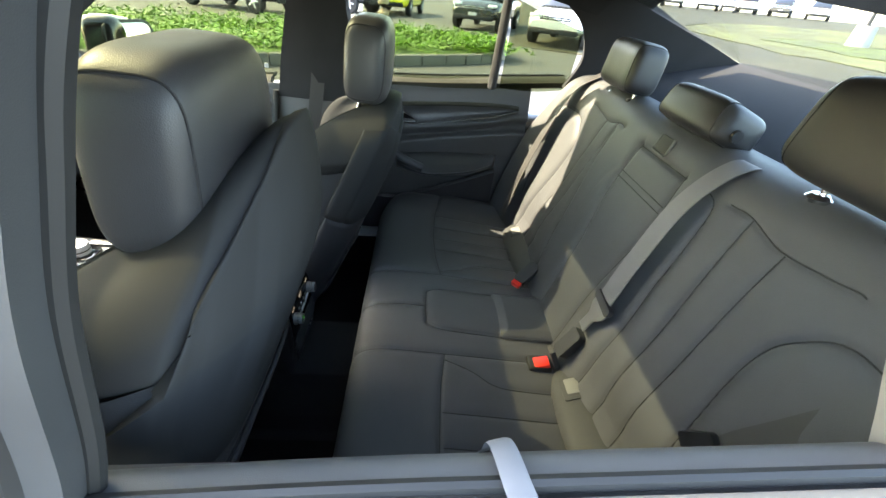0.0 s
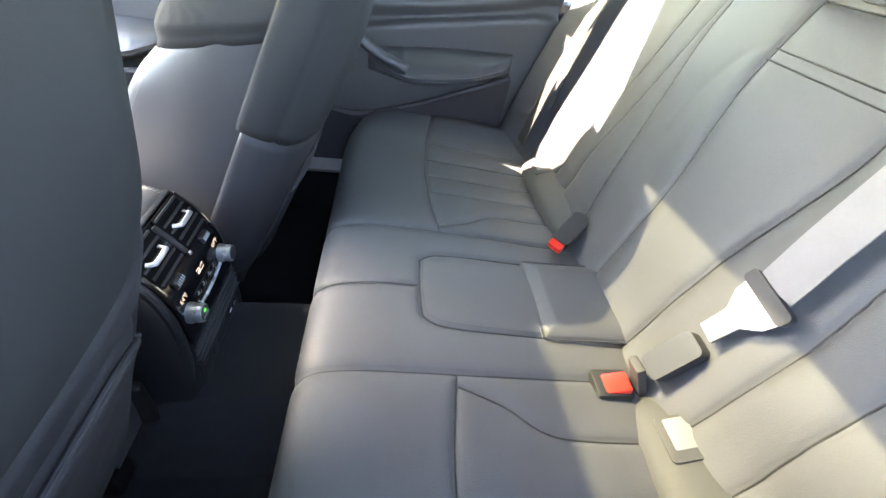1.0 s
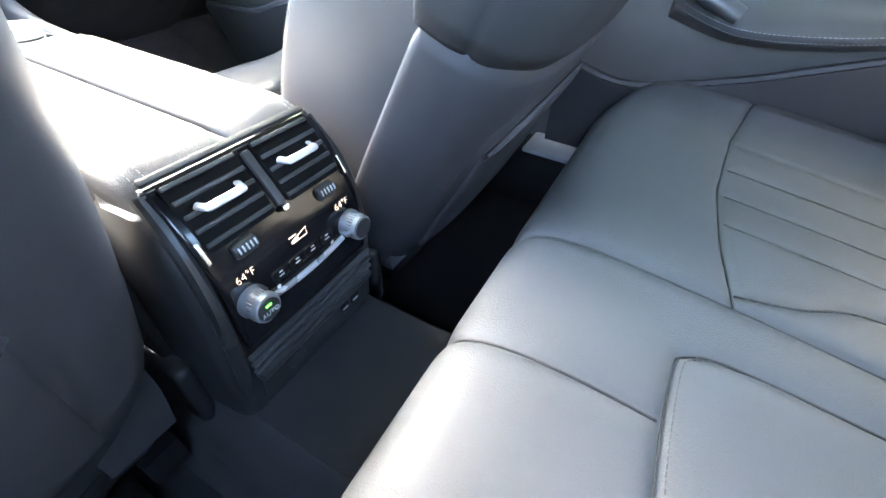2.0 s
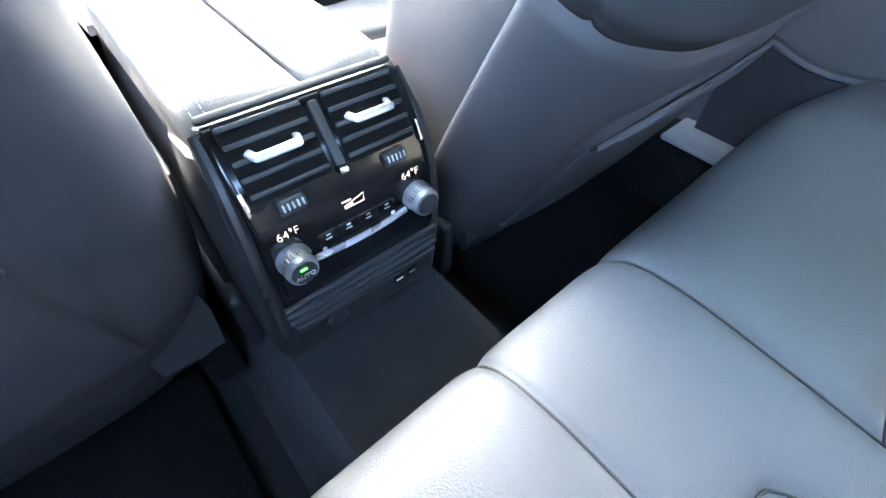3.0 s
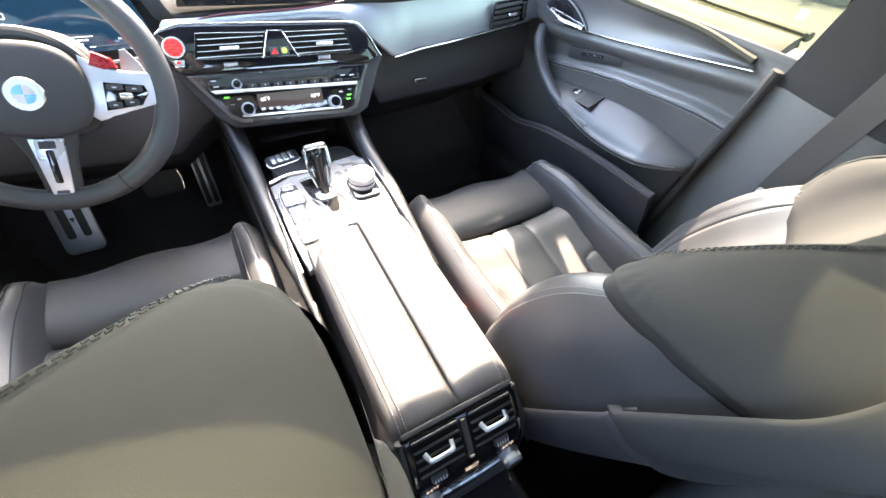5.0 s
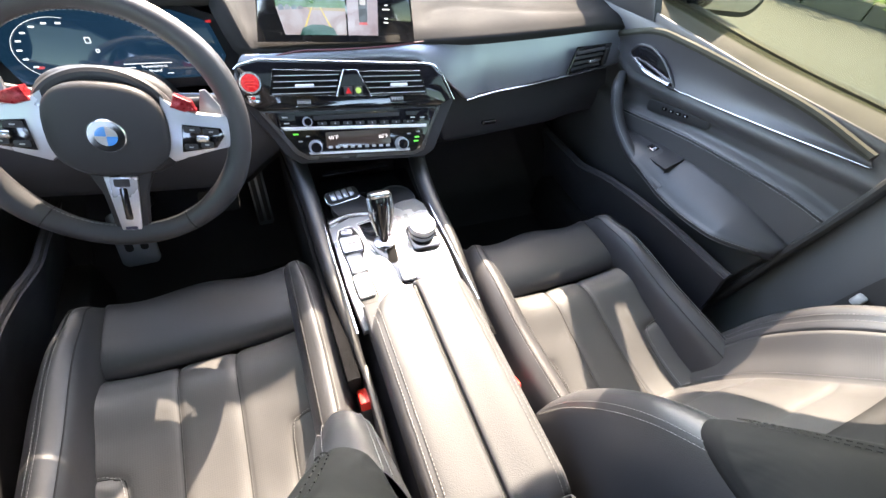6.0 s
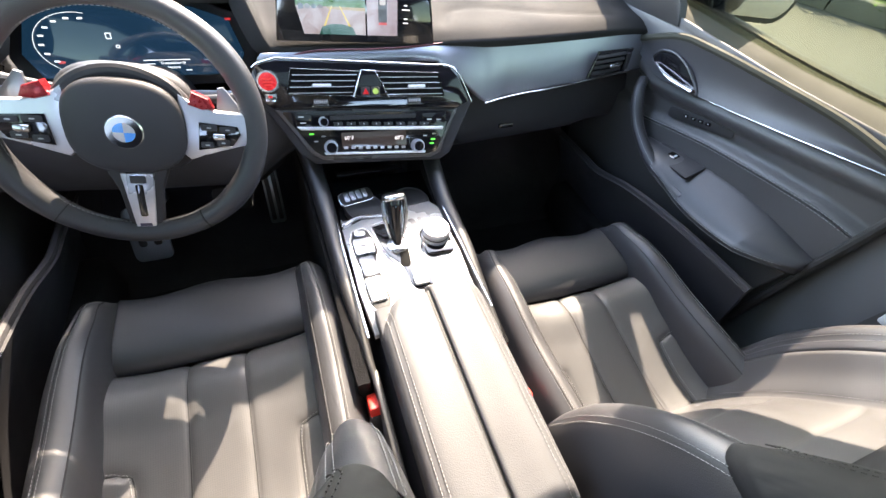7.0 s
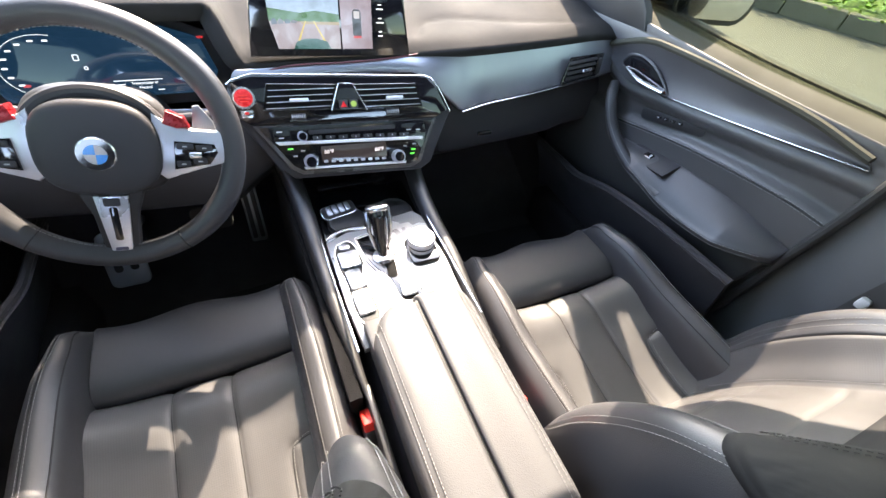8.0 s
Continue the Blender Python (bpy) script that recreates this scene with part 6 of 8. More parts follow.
for i in range(4):
    x, h = L_ + 0.004 + 0.011 * i, 0.010 - 0.0015 * i
    shown("screen_car", [(x, H_ - 0.55 * h), (x + 0.0095, H_ - 0.45 * h), (x + 0.0085, H_ + 0.1 * h), (x + 0.006, H_ + 0.4 * h), (x + 0.002, H_ + 0.4 * h), (x, H_ + 0.1 * h)], 0.0027 + 0.0001 * i, ((0.07, 0.10, 0.14), (0.16, 0.19, 0.22), (0.05, 0.07, 0.10), (0.12, 0.13, 0.15))[i], 0.05, "parked car on the display")
shown("guide_left", [(-0.066, B_ + 0.008), (-0.062, B_ + 0.008), (-0.046, B_ + 0.045), (-0.048, B_ + 0.045)], 0.0028, (0.55, 0.42, 0.05), 0.05, "yellow guide line")
shown("guide_right", [(-0.012, B_ + 0.008), (-0.016, B_ + 0.008), (-0.034, B_ + 0.045), (-0.032, B_ + 0.045)], 0.0028, (0.55, 0.42, 0.05), 0.05, "yellow guide line")
shown("guide_bumper", [(-0.072, B_), (-0.006, B_), (-0.012, B_ + 0.012), (-0.03, B_ + 0.017), (-0.05, B_ + 0.017), (-0.066, B_ + 0.012)], 0.003, (0.02, 0.10, 0.08), 0.045, "dark bumper on the display")
shown("screen_top_view", [(R_ - 0.057, B_), (R_, B_), (R_, T_), (R_ - 0.057, T_)], 0.0022, (0.33, 0.29, 0.33), 0.05, "grey top view")
shown("top_view_car", [(p[0] * 0.8 + R_ - 0.028, p[1] + 0.055) for p in rounded(0.02, 0.046, 0.007)], 0.0026, (0.03, 0.03, 0.035), 0.045, "small dark car symbol")
shown("top_view_roof", [(p[0] * 0.8 + R_ - 0.028, p[1] + 0.069) for p in rounded(0.014, 0.012, 0.003)], 0.003, (0.5, 0.5, 0.5), 0.05, "pale windscreen symbol")
shown("top_view_lamps", [(R_ - 0.036, 0.031), (R_ - 0.02, 0.031), (R_ - 0.021, 0.035), (R_ - 0.035, 0.035)], 0.003, (0.6, 0.045, 0.05), 0.05, "red lamp symbol")
bm = bmesh.new()
for a0, b0, w in ((0.088, 0.086, 0.008), (0.088, 0.079, 0.016), (0.088, 0.064, 0.008), (0.088, 0.057, 0.018), (0.088, 0.042, 0.008), (0.088, 0.035, 0.012), (0.03, 0.1005, 0.03), (0.085, 0.1005, 0.012), (-0.112, 0.1005, 0.004)):
    plate(rounded(w * 0.8, 0.0017, 0.0005, 1), SM @ Matrix.Translation((a0, b0, 0.0022)), 0.0003, 0, bm)
tagged(part("screen_text", bm, WHITE_LIT, scr, "small white menu bars"), kind="stuff")

# ---------------------------------------------------------------- steering wheel
wheel = thing("steering_wheel", (-0.381, 0.95, 0.87), "three-spoke black leather steering wheel with silver spokes, turned slightly", "steering wheel")
WM = basis((-0.381, 0.878, 0.902), (1, 0, 0), (0, math.sin(radians(22)), math.cos(radians(22)))) @ rotm(0, 0, -9).to_4x4()


def wp(a, b, out=0.0):
    return WM @ V(a, b, out)


rim_r = 0.168
pts = [wp(rim_r * math.sin(t) * 1.01, -rim_r * math.cos(t) * (1.0 if math.cos(t) < 0.9 else 0.995), 0.0) for t in np.linspace(0, 2 * math.pi, 96, endpoint=False)]
bm = bmesh.new()
rings = []
for i in range(96):
    t = 2 * math.pi * i / 96
    fat = 0.0165 + 0.0028 * max(0, math.cos(2 * (t - radians(125)))) ** 4 + 0.0028 * max(0, math.cos(2 * (t + radians(125)))) ** 4
    c = wp(rim_r * math.sin(t), -rim_r * math.cos(t))
    rad = (WM.to_3x3() @ V(math.sin(t), -math.cos(t), 0)).normalized()
    out = (WM.to_3x3() @ V(0, 0, 1)).normalized()
    rings.append([c + rad * fat * math.cos(a) + out * fat * 1.12 * math.sin(a) for a in np.linspace(0, 2 * math.pi, 16, endpoint=False)])
skin(bm, rings, True, False, True)
rim = part("rim", bm, LEATHER_S, wheel, "thick black leather rim")
bm = bmesh.new()
seam_p = [wp((rim_r - 0.0172) * math.sin(t), -(rim_r - 0.0172) * math.cos(t), 0.004) for t in np.linspace(0, 2 * math.pi, 300)]
dashes(bm, seam_p, [(WM.to_3x3() @ V(0, 0, 1))] * len(seam_p), 0.004, 0.002, 0.0008)
tagged(part("rim_stitching", bm, THREAD, rim, "pale grey inner stitching", smooth=False), kind="stuff")
for t in (radians(-38), radians(30), radians(125), radians(-125)):
    ring = [wp((rim_r + 0.0172 * math.cos(a)) * math.sin(t), -(rim_r + 0.0172 * math.cos(a)) * math.cos(t), 0.0192 * math.sin(a)) for a in np.linspace(0, 2 * math.pi, 24, endpoint=False)]
    part("rim_joint", tube(ring, 0.0012, 6, True, raw=True), DARKTHREAD, rim)
# hub
part("airbag_cover", superpad(bmesh.new(), wp(0.0, 0.0, 0.008), (0.073, 0.066, 0.022), 0.55, 0.75, WM.to_3x3()), SHELL, wheel, "round black airbag cover")
loop = [wp(0.066 * math.cos(t), 0.060 * math.sin(t), 0.0165) for t in np.linspace(radians(10), radians(170), 40)]
part("cover_seam", tube(loop, 0.0012, 6, raw=True), DARKTHREAD, wheel)
part("hub_back", superpad(bmesh.new(), wp(0.0, 0.005, -0.022), (0.088, 0.078, 0.03), 0.6, 0.7, WM.to_3x3()), SHELL, wheel, "black hub housing")
hubarc = [wp(0.083 * math.cos(t), 0.072 * math.sin(t) + 0.004, 0.0) for t in np.linspace(radians(25), radians(155), 24)]
part("hub_collar", tube(hubarc, 0.009, 10, raw=True), SHELL, wheel)
bout = (WM.to_3x3() @ V(0, 0, 1))
badge = part("badge", lathe([(0, 0), (0.0225, 0), (0.023, 0.002), (0.0215, 0.0035), (0, 0.0038)], wp(0.0, -0.004, 0.029), bout, 44), CHROME, wheel, "round badge")
part("badge_ring", lathe([(0.0135, 0.0), (0.0212, 0.0), (0.0212, 0.0006), (0.0135, 0.0006)], wp(0, -0.004, 0.0328), bout, 40), PIANO, badge, "black badge ring")
for q, mt in ((0, "w"), (1, "b"), (2, "w"), (3, "b")):
    pts = [(0, 0)] + [(0.0132 * math.cos(t), 0.0132 * math.sin(t)) for t in np.linspace(math.pi / 2 * q, math.pi / 2 * (q + 1), 8)]
    part("badge_quarter", plate(pts, WM @ Matrix.Translation((0, -0.004, 0.0332)), 0.0004, 0), GREYMARK if mt == "w" else mat("badge_blue", (0.02, 0.25, 0.65), 0.25, vary=0.05), badge, "pale quarter" if mt == "w" else "blue quarter")
for g in (-1, 1):
    pts = [(g * 0.066, 0.052), (g * 0.088, 0.034), (g * 0.118, 0.028), (g * 0.156, 0.026), (g * 0.156, -0.020), (g * 0.115, -0.032), (g * 0.074, -0.046), (g * 0.062, -0.035)]
    sp = part("spoke", plate(pts if g > 0 else pts[::-1], WM @ Matrix.Translation((0, 0, -0.006)), 0.016, 0.004), SILVER, wheel, "silver side spoke")
    pad = [(g * 0.09, 0.012), (g * 0.142, 0.008), (g * 0.146, -0.004), (g * 0.134, -0.022), (g * 0.086, -0.030)]
    bp = part("button_pad", plate(pad if g > 0 else pad[::-1], WM @ Matrix.Translation((0, 0, 0.0102)), 0.003, 0.001), PIANO, sp, "black button pad")
    bm = bmesh.new()
    for a0, b0, w, h in ((0.103, 0.005, 0.022, 0.009), (0.128, 0.003, 0.022, 0.009), (0.099, -0.021, 0.018, 0.009), (0.121, -0.017, 0.018, 0.009)):
        plate(rounded(w, h, 0.002, 2), WM @ Matrix.Translation((g * a0, b0, 0.0132)), 0.002, 0.0007, bm)
    part("buttons", bm, SHELL, bp, "dark grey buttons")
    bm = bmesh.new()
    for a0, b0 in ((0.103, 0.005), (0.128, 0.003), (0.099, -0.021), (0.121, -0.017)):
        plate(rounded(0.006, 0.0018, 0.0004, 1), WM @ Matrix.Translation((g * a0, b0, 0.0153)), 0.0003, 0, bm)
    part("button_marks", bm, GREYMARK, bp)
    part("scroll_wheel", lathe([(0, -0.008), (0.005, -0.008), (0.006, -0.005), (0.006, 0.005), (0.005, 0.008), (0, 0.008)], wp(g * 0.116, -0.008, 0.0135), WM.to_3x3() @ V(1, 0, 0), 16), CHROME, bp, "small metal scroll wheel")
    rb = [(g * 0.078, 0.036), (g * 0.085, 0.055), (g * 0.106, 0.046), (g * 0.112, 0.032), (g * 0.096, 0.030)]
    part("mode_button", plate(rb if g < 0 else rb[::-1], WM @ Matrix.Translation((0, 0, -0.006)), 0.02, 0.004), DEEPRED, wheel, "red mode button")
    pd = [(g * 0.112, 0.026), (g * 0.116, 0.058), (g * 0.124, 0.060), (g * 0.142, 0.036), (g * 0.146, 0.02)]
    part("shift_paddle", plate(pd if g < 0 else pd[::-1], WM @ Matrix.Translation((0, 0, -0.03)), 0.006, 0.002), ALU, wheel, "metal shift paddle")
low = part("lower_spoke", plate([(-0.045, -0.052), (-0.028, -0.10), (-0.022, -0.158), (0.022, -0.158), (0.028, -0.10), (0.045, -0.052)][::1], WM @ Matrix.Translation((0, 0, -0.012)), 0.018, 0.006), SHELL, wheel, "black lower spoke")
part("spoke_plate", plate([(-0.021, -0.069), (-0.0125, -0.160), (0.0125, -0.160), (0.021, -0.069)], WM @ Matrix.Translation((0, 0, 0.0062)), 0.005, 0.0015), SILVER, low, "silver spoke plate")
part("spoke_slot", plate(rounded(0.010, 0.052, 0.003), WM @ Matrix.Translation((0.0, -0.112, 0.0108)), 0.001, 0.0003), PIANO, low, "black slot")
part("spoke_button", plate(rounded(0.020, 0.012, 0.002), WM @ Matrix.Translation((0.0, -0.078, 0.0108)), 0.002, 0.0006), SHELL, low, "dark button")
part("spoke_mark", plate(rounded(0.016, 0.005, 0.001, 2), WM @ Matrix.Translation((0.0, -0.152, 0.011)), 0.0008, 0), mat("dark_blue_mark", (0.05, 0.05, 0.09), 0.3, vary=0.05), low, "small dark mark")
part("column", tube([wp(0, 0, -0.03), wp(0, 0, -0.12), wp(0.0, -0.01, -0.22)], [0.05, 0.06, 0.075], 20), PLASTIC, wheel, "black steering column shroud")
for g in (-1, 1):
    part("stalk", tube([wp(g * 0.04, 0.03, -0.07), wp(g * 0.10, 0.035, -0.065), wp(g * 0.17, 0.045, -0.055)], [0.008, 0.007, 0.010], 10), PLASTIC, wheel, "black column stalk")
# pedals and footrest
def pedal(name, at_, w, h, tilt, label, slots, back):
    pd = thing(name, at_, label, "pedal", "pedals")
    m = basis(at_, (1, 0, 0), (0, math.sin(radians(tilt)), math.cos(radians(tilt))))
    base = part("pedal_plate", plate(rounded(w, h, min(w, h) * 0.2), m, 0.008, 0.003), ALU if slots else RUBBER, pd, "bare metal pedal plate" if slots else "black rubber pedal pad")
    for a, b, sw, sh in slots:
        part("rubber_inset", plate(rounded(sw, sh, sw * 0.4), m @ Matrix.Translation((a, b, 0.0082)), 0.003, 0.001), RUBBER, base, "black rubber inset")
    if not slots:
        part("metal_edge", tube([m @ V(w / 2, h / 2 - 0.006, 0.006), m @ V(w / 2 + 0.004, 0, 0.006), m @ V(w / 2, -h / 2 + 0.006, 0.006)], 0.0022, 8), CHROME, base, "bright metal edge")
    part("pedal_arm", tube([m @ V(0, 0, 0), m @ V(0, 0.03, -0.04), m @ V(0, 0.05, -back)], 0.010, 8), PLASTIC, pd)


pedal("accelerator_pedal", (-0.232, 1.15, 0.505), 0.040, 0.175, 22, "tall bare metal accelerator pedal with black rubber insets", [(-0.009, -0.006, 0.011, 0.14), (0.009, -0.006, 0.011, 0.14)], 0.3)
pedal("brake_pedal", (-0.325, 1.12, 0.53), 0.085, 0.06, 25, "black rubber brake pedal with a metal edge", [], 0.3)
pedal("footrest", (-0.512, 1.06, 0.51), 0.078, 0.13, 30, "bare metal footrest with two black insets", [(-0.014, 0.012, 0.016, 0.08), (0.016, 0.012, 0.016, 0.08)], 0.4)

# ---------------------------------------------------------------- doors
DOORBLACK = mat("black_door_skin", (0.058, 0.057, 0.058), 0.45, grain=0.0006, grain_scale=900, relief=0.25, cells=True, vary=0.1)
SPEAR = mat("dark_satin_trim", (0.06, 0.06, 0.064), 0.4, metal=0.4, grain=0.0003, grain_scale=1500, relief=0.1, vary=0.05)
PALE = mat("pale_warm_plastic", (0.22, 0.2, 0.17), 0.5, grain=0.0004, grain_scale=1200, relief=0.2, vary=0.05)
LEDGE = mat("grey_door_ledge", (0.034, 0.034, 0.026), 0.8, spec=0.2, grain=0.0006, grain_scale=900, relief=0.3, vary=0.06)


def car_door(name, g, yf, yr, sill, spear, chrome, grab, pocket, handle, label, belt_x=0.70, stitch=(), armline=(), armedge=(), pocket_x=0.662, ledge=(0.062, None), outer=None):
    """An inner door panel. yf, yr: its front and rear edge at mid height; the lists are lines of (y, z), or (x, y, z) for the armrest."""
    d = thing(name, (g * 0.72, (yf + yr) / 2, 0.4), label, "car door", kind="structure")

    def px(y, z):
        t = soft(z, [0.36, 0.45, 0.60, 0.70, 0.78, 0.86, 0.92, 0.96, 1.0, 1.04], [0.725, 0.718, 0.706, 0.704, 0.706, 0.702, 0.698, 0.702, 0.712, 0.722])
        t = t - 0.70 + belt_x
        # soft roll under the chrome line, and the padded lower field that stands proud below the stitched line
        zc = np.interp(-y, [-p[0] for p in chrome], [p[1] for p in chrome])
        t = t - 0.010 * np.exp(-((z - zc + 0.020) / 0.014) ** 2)
        if len(stitch):
            zs = np.interp(-y, [-p[0] for p in stitch], [p[1] for p in stitch])
            k = np.clip((zs + 0.004 - z) / 0.016, 0, 1)
            t = t - 0.014 * np.sqrt(k * (2 - k)) * np.clip((z - 0.5) / 0.2, 0, 1) + 0.008 * np.clip((z - zs) / 0.012, 0, 1) * np.clip((zc - 0.035 - z) / 0.012, 0, 1)
        return t

    def panel(y, z):
        s0 = np.interp(-y, [-p[0] for p in sill], [p[1] for p in sill])
        zz = 0.36 + (s0 - 0.36) * (z - 0.36) / 0.68
        edge = (0.90 - zz) * 0.22 if yf > 0.4 else 0.0
        k = np.clip((yf - y) / (yf - yr), 0, 1)
        return g * px(y, zz), y + edge * k ** 3, zz
    fn = (lambda a, z: panel(a, z)) if g < 0 else (lambda a, z: panel(-a, z))
    rng = (yr, yf) if g < 0 else (-yf, -yr)
    cushion("door_panel", fn, rng, (0.36, 1.04), 0.005, [([(a, 0.36 + 0.68 * 0.97) for a in rng], 0.003, 0.003)], DOORBLACK, d, thick=0.05, label="black door panel", out=(-g, 0, 0))

    def at(y, z, out=0.0):
        return V(g * (float(px(np.array(y), np.array(z))) - out), y, z)
    # sill ledge, rubber lip and outer lip
    le = [V(g * (belt_x + 0.016), y, z - 0.004) for y, z in sill]
    ri = [V(g * (belt_x + ledge[0]), y, z + (0.018 if yf > 0.4 else 0.012)) for y, z in sill]
    order = (le, ri) if (g > 0) == (sill[0][0] > sill[-1][0]) else (ri, le)
    strip("sill_ledge", order[1], order[0], 0.02, ledge[1] or LEDGE, d, label="dark grey padded window ledge", bulge=0.004)
    part("rubber_lip", tube([p + V(g * 0.006, 0, 0.0) for p in ri], 0.006, 8), RUBBER, d, "black window seal")
    part("outer_lip", tube([p + V(g * 0.028, 0, -0.004) for p in ri], 0.014, 10, flat=0.6), outer or SHELL, d, "outer window trim")
    # trim spear and chrome line
    if spear:
        lo_, hi_ = [at(y, z, 0.005) for y, z in chrome], [at(y, z, 0.006) for y, z in spear]
        a_, b_ = (lo_, hi_) if g > 0 else (hi_, lo_)
        strip("trim_spear", a_, b_, 0.008, SPEAR, d, label="dark satin metal trim", bulge=0.006, n=8)
        hi2 = [p + V(-g * 0.002, 0, 0.004) for p in hi_]
        part("spear_roll", tube(hi2, 0.008, 8), LEDGE, d)
    part("chrome_line", tube([at(y, z, 0.0105) for y, z in chrome], 0.0014, 8), CHROME, d, "thin chrome line")
    # door opener in a recess
    hy, hz = handle
    shape_ = [(0.080, -0.005), (0.065, 0.020), (0.025, 0.030), (-0.025, 0.020), (-0.075, -0.010), (-0.055, -0.017), (0.045, -0.017)]
    m = basis(at(hy, hz, 0.010), (0, -1, 0), (0, 0, 1)) if g > 0 else basis(at(hy, hz, 0.010), (0, 1, 0), (0, 0, 1))
    rec = part("handle_recess", plate([(-a * g, b) for a, b in (shape_ if g > 0 else shape_[::-1])], m, 0.003, 0.001), PIANO, d, "gloss black handle recess")
    part("door_opener", tube([at(hy + 0.062, hz - 0.008, 0.016), at(hy + 0.0, hz - 0.012, 0.027), at(hy - 0.066, hz - 0.010, 0.018)], [0.003, 0.006, 0.007], 10, flat=0.7), CHROME, rec, "chrome door opener")
    part("recess_rim", tube([at(hy + a, hz + b, 0.0125) for a, b in shape_], 0.003, 8, True), LEATHER_S, rec)
    # armrest pad: a shelf between its line on the panel and its outer edge, undercut below
    def line(pts, y):
        return soft(-y, [-p[0] for p in pts], [p[1] for p in pts])

    def rest(a, v):
        y = a if g < 0 else -a
        za, ze = line(armline, y), line(armedge, y)
        y0, y1 = armline[0][0], armline[-1][0]
        k = np.clip((y0 - y) / 0.10, 0, 1) ** 0.5 * np.clip((y - y1) / 0.10, 0.0, 1) ** 0.45
        depth = 0.012 + 0.056 * k
        x = soft(v, [0, 0.03, 0.06, 0.08, 0.095, 0.115, 0.14], [-0.012, 0.36, 0.80, 0.97, 1.0, 0.62, -0.1])
        z = np.interp(v, [0, 0.07, 0.088, 0.105, 0.14], [0, 1, 1.25, 1.75, 2.4])
        drop = np.where(z < 1, za + (ze - za) * z + 0.006 * np.sin(np.clip(z, 0, 1) * math.pi), ze - 0.030 * (z - 1))
        base = px(y, za)
        return g * (base - depth * np.where(v <= 0, -0.2, x)), y, drop
    ends = (armline[-1][0], armline[0][0]) if g < 0 else (-armline[0][0], -armline[-1][0])
    ar = cushion("armrest", rest, ends, (0.0, 0.14), 0.004, [([(ends[0], 0.092), (ends[1], 0.092)], 0.0016, 0.0016)], LEATHER_S, d, thick=0.008, label="padded black leather door armrest", out=(-g * 0.5, 0, 1))
    bm = bmesh.new()
    for v in (0.087, 0.097):
        p_, n_ = on_shape(rest, [(ends[0] + 0.02, v), (ends[1] - 0.02, v)], 0.0006, out=(-g, 0, 0.5))
        dashes(bm, p_, n_, 0.004, 0.002, 0.0006)
    tagged(part("stitching", bm, THREAD, ar, "grey stitching", smooth=False), kind="stuff")
    if grab:
        part("grab_handle", tube([(g * x, y, z) for x, y, z in grab], [0.012, 0.015, 0.0155, 0.017, 0.018], 14, flat=0.8), LEATHER_S, d, "curved black leather grab handle")
        bm = bmesh.new()
        gp = [p + V(-g * 0.012, 0.0, 0.009) for p in smooth_path([(g * x, y, z) for x, y, z in grab], 10)]
        dashes(bm, gp, [V(-g, 0, 0)] * len(gp), 0.004, 0.002, 0.0006)
        tagged(part("grab_stitching", bm, THREAD, d, "grey stitching", smooth=False), kind="stuff")
    # storage pocket below
    hi_ = [V(g * pocket_x, y, z) for y, z in pocket]
    lo_ = [V(g * 0.70, y, 0.37) for y, z in pocket]
    a_, b_ = (lo_, hi_) if g > 0 else (hi_, lo_)
    strip("door_pocket", a_, b_, 0.012, SHELL, d, label="black door pocket", bulge=0.012, n=6)
    part("pocket_lip", tube(hi_, 0.008, 8), SHELL, d, "smooth pocket rim")
    return d, at


fr, at = car_door("door_front_right", 1, 1.18, 0.41, [(1.3, 0.975), (1.0, 0.990), (0.7, 0.990), (0.43, 1.0)],
                  [(1.05, 0.912), (0.95, 0.958), (0.866, 0.970), (0.714, 0.978), (0.567, 0.982), (0.45, 0.972)], [(1.045, 0.895), (0.965, 0.871), (0.88, 0.880), (0.75, 0.903), (0.6, 0.932), (0.44, 0.964)],
                  [(0.690, 0.985, 0.845), (0.656, 0.948, 0.825), (0.648, 0.895, 0.770), (0.643, 0.80, 0.730), (0.643, 0.69, 0.720)],
                  [(1.12, 0.60), (0.992, 0.607), (0.922, 0.612), (0.818, 0.646), (0.70, 0.668), (0.58, 0.682), (0.45, 0.69)], (0.905, 0.903), "black front passenger door panel with metal trim, closed", stitch=[(0.95, 0.775), (0.905, 0.789), (0.749, 0.826), (0.612, 0.849), (0.498, 0.864), (0.413, 0.866)], armline=[(0.88, 0.745), (0.858, 0.75), (0.699, 0.784), (0.558, 0.793), (0.43, 0.782)], armedge=[(0.88, 0.742), (0.77, 0.739), (0.673, 0.725), (0.542, 0.738), (0.437, 0.772)], pocket_x=0.628)
# seat memory panel, window switch, stitched line
m = basis(at(0.80, 0.840, 0.004), (0, -1, 0.27), (0, 0.27, 1))
sp = part("switch_panel", plate(rounded(0.175, 0.024, 0.008), m, 0.002, 0.0006), PLASTIC, fr, "black seat memory panel")
for i in range(4):
    part("memory_button", plate(rounded(0.013, 0.007, 0.002), m @ Matrix.Translation((-0.035 + 0.02 * i, 0.002, 0.002)), 0.002, 0.0006), PIANO, sp)
bm = bmesh.new()
for i in range(4):
    plate(rounded(0.004, 0.002, 0.0006, 1), m @ Matrix.Translation((-0.035 + 0.02 * i, 0.002, 0.004)), 0.0003, 0, bm)
part("memory_marks", bm, GREYMARK, sp)
sw = part("window_switch_plate", bx((0.671, 0.775, 0.7585), (0.050, 0.135, 0.006), 0.002, 2, rotm(-11, -25)), SHELL, fr, "dark switch plate on the armrest")
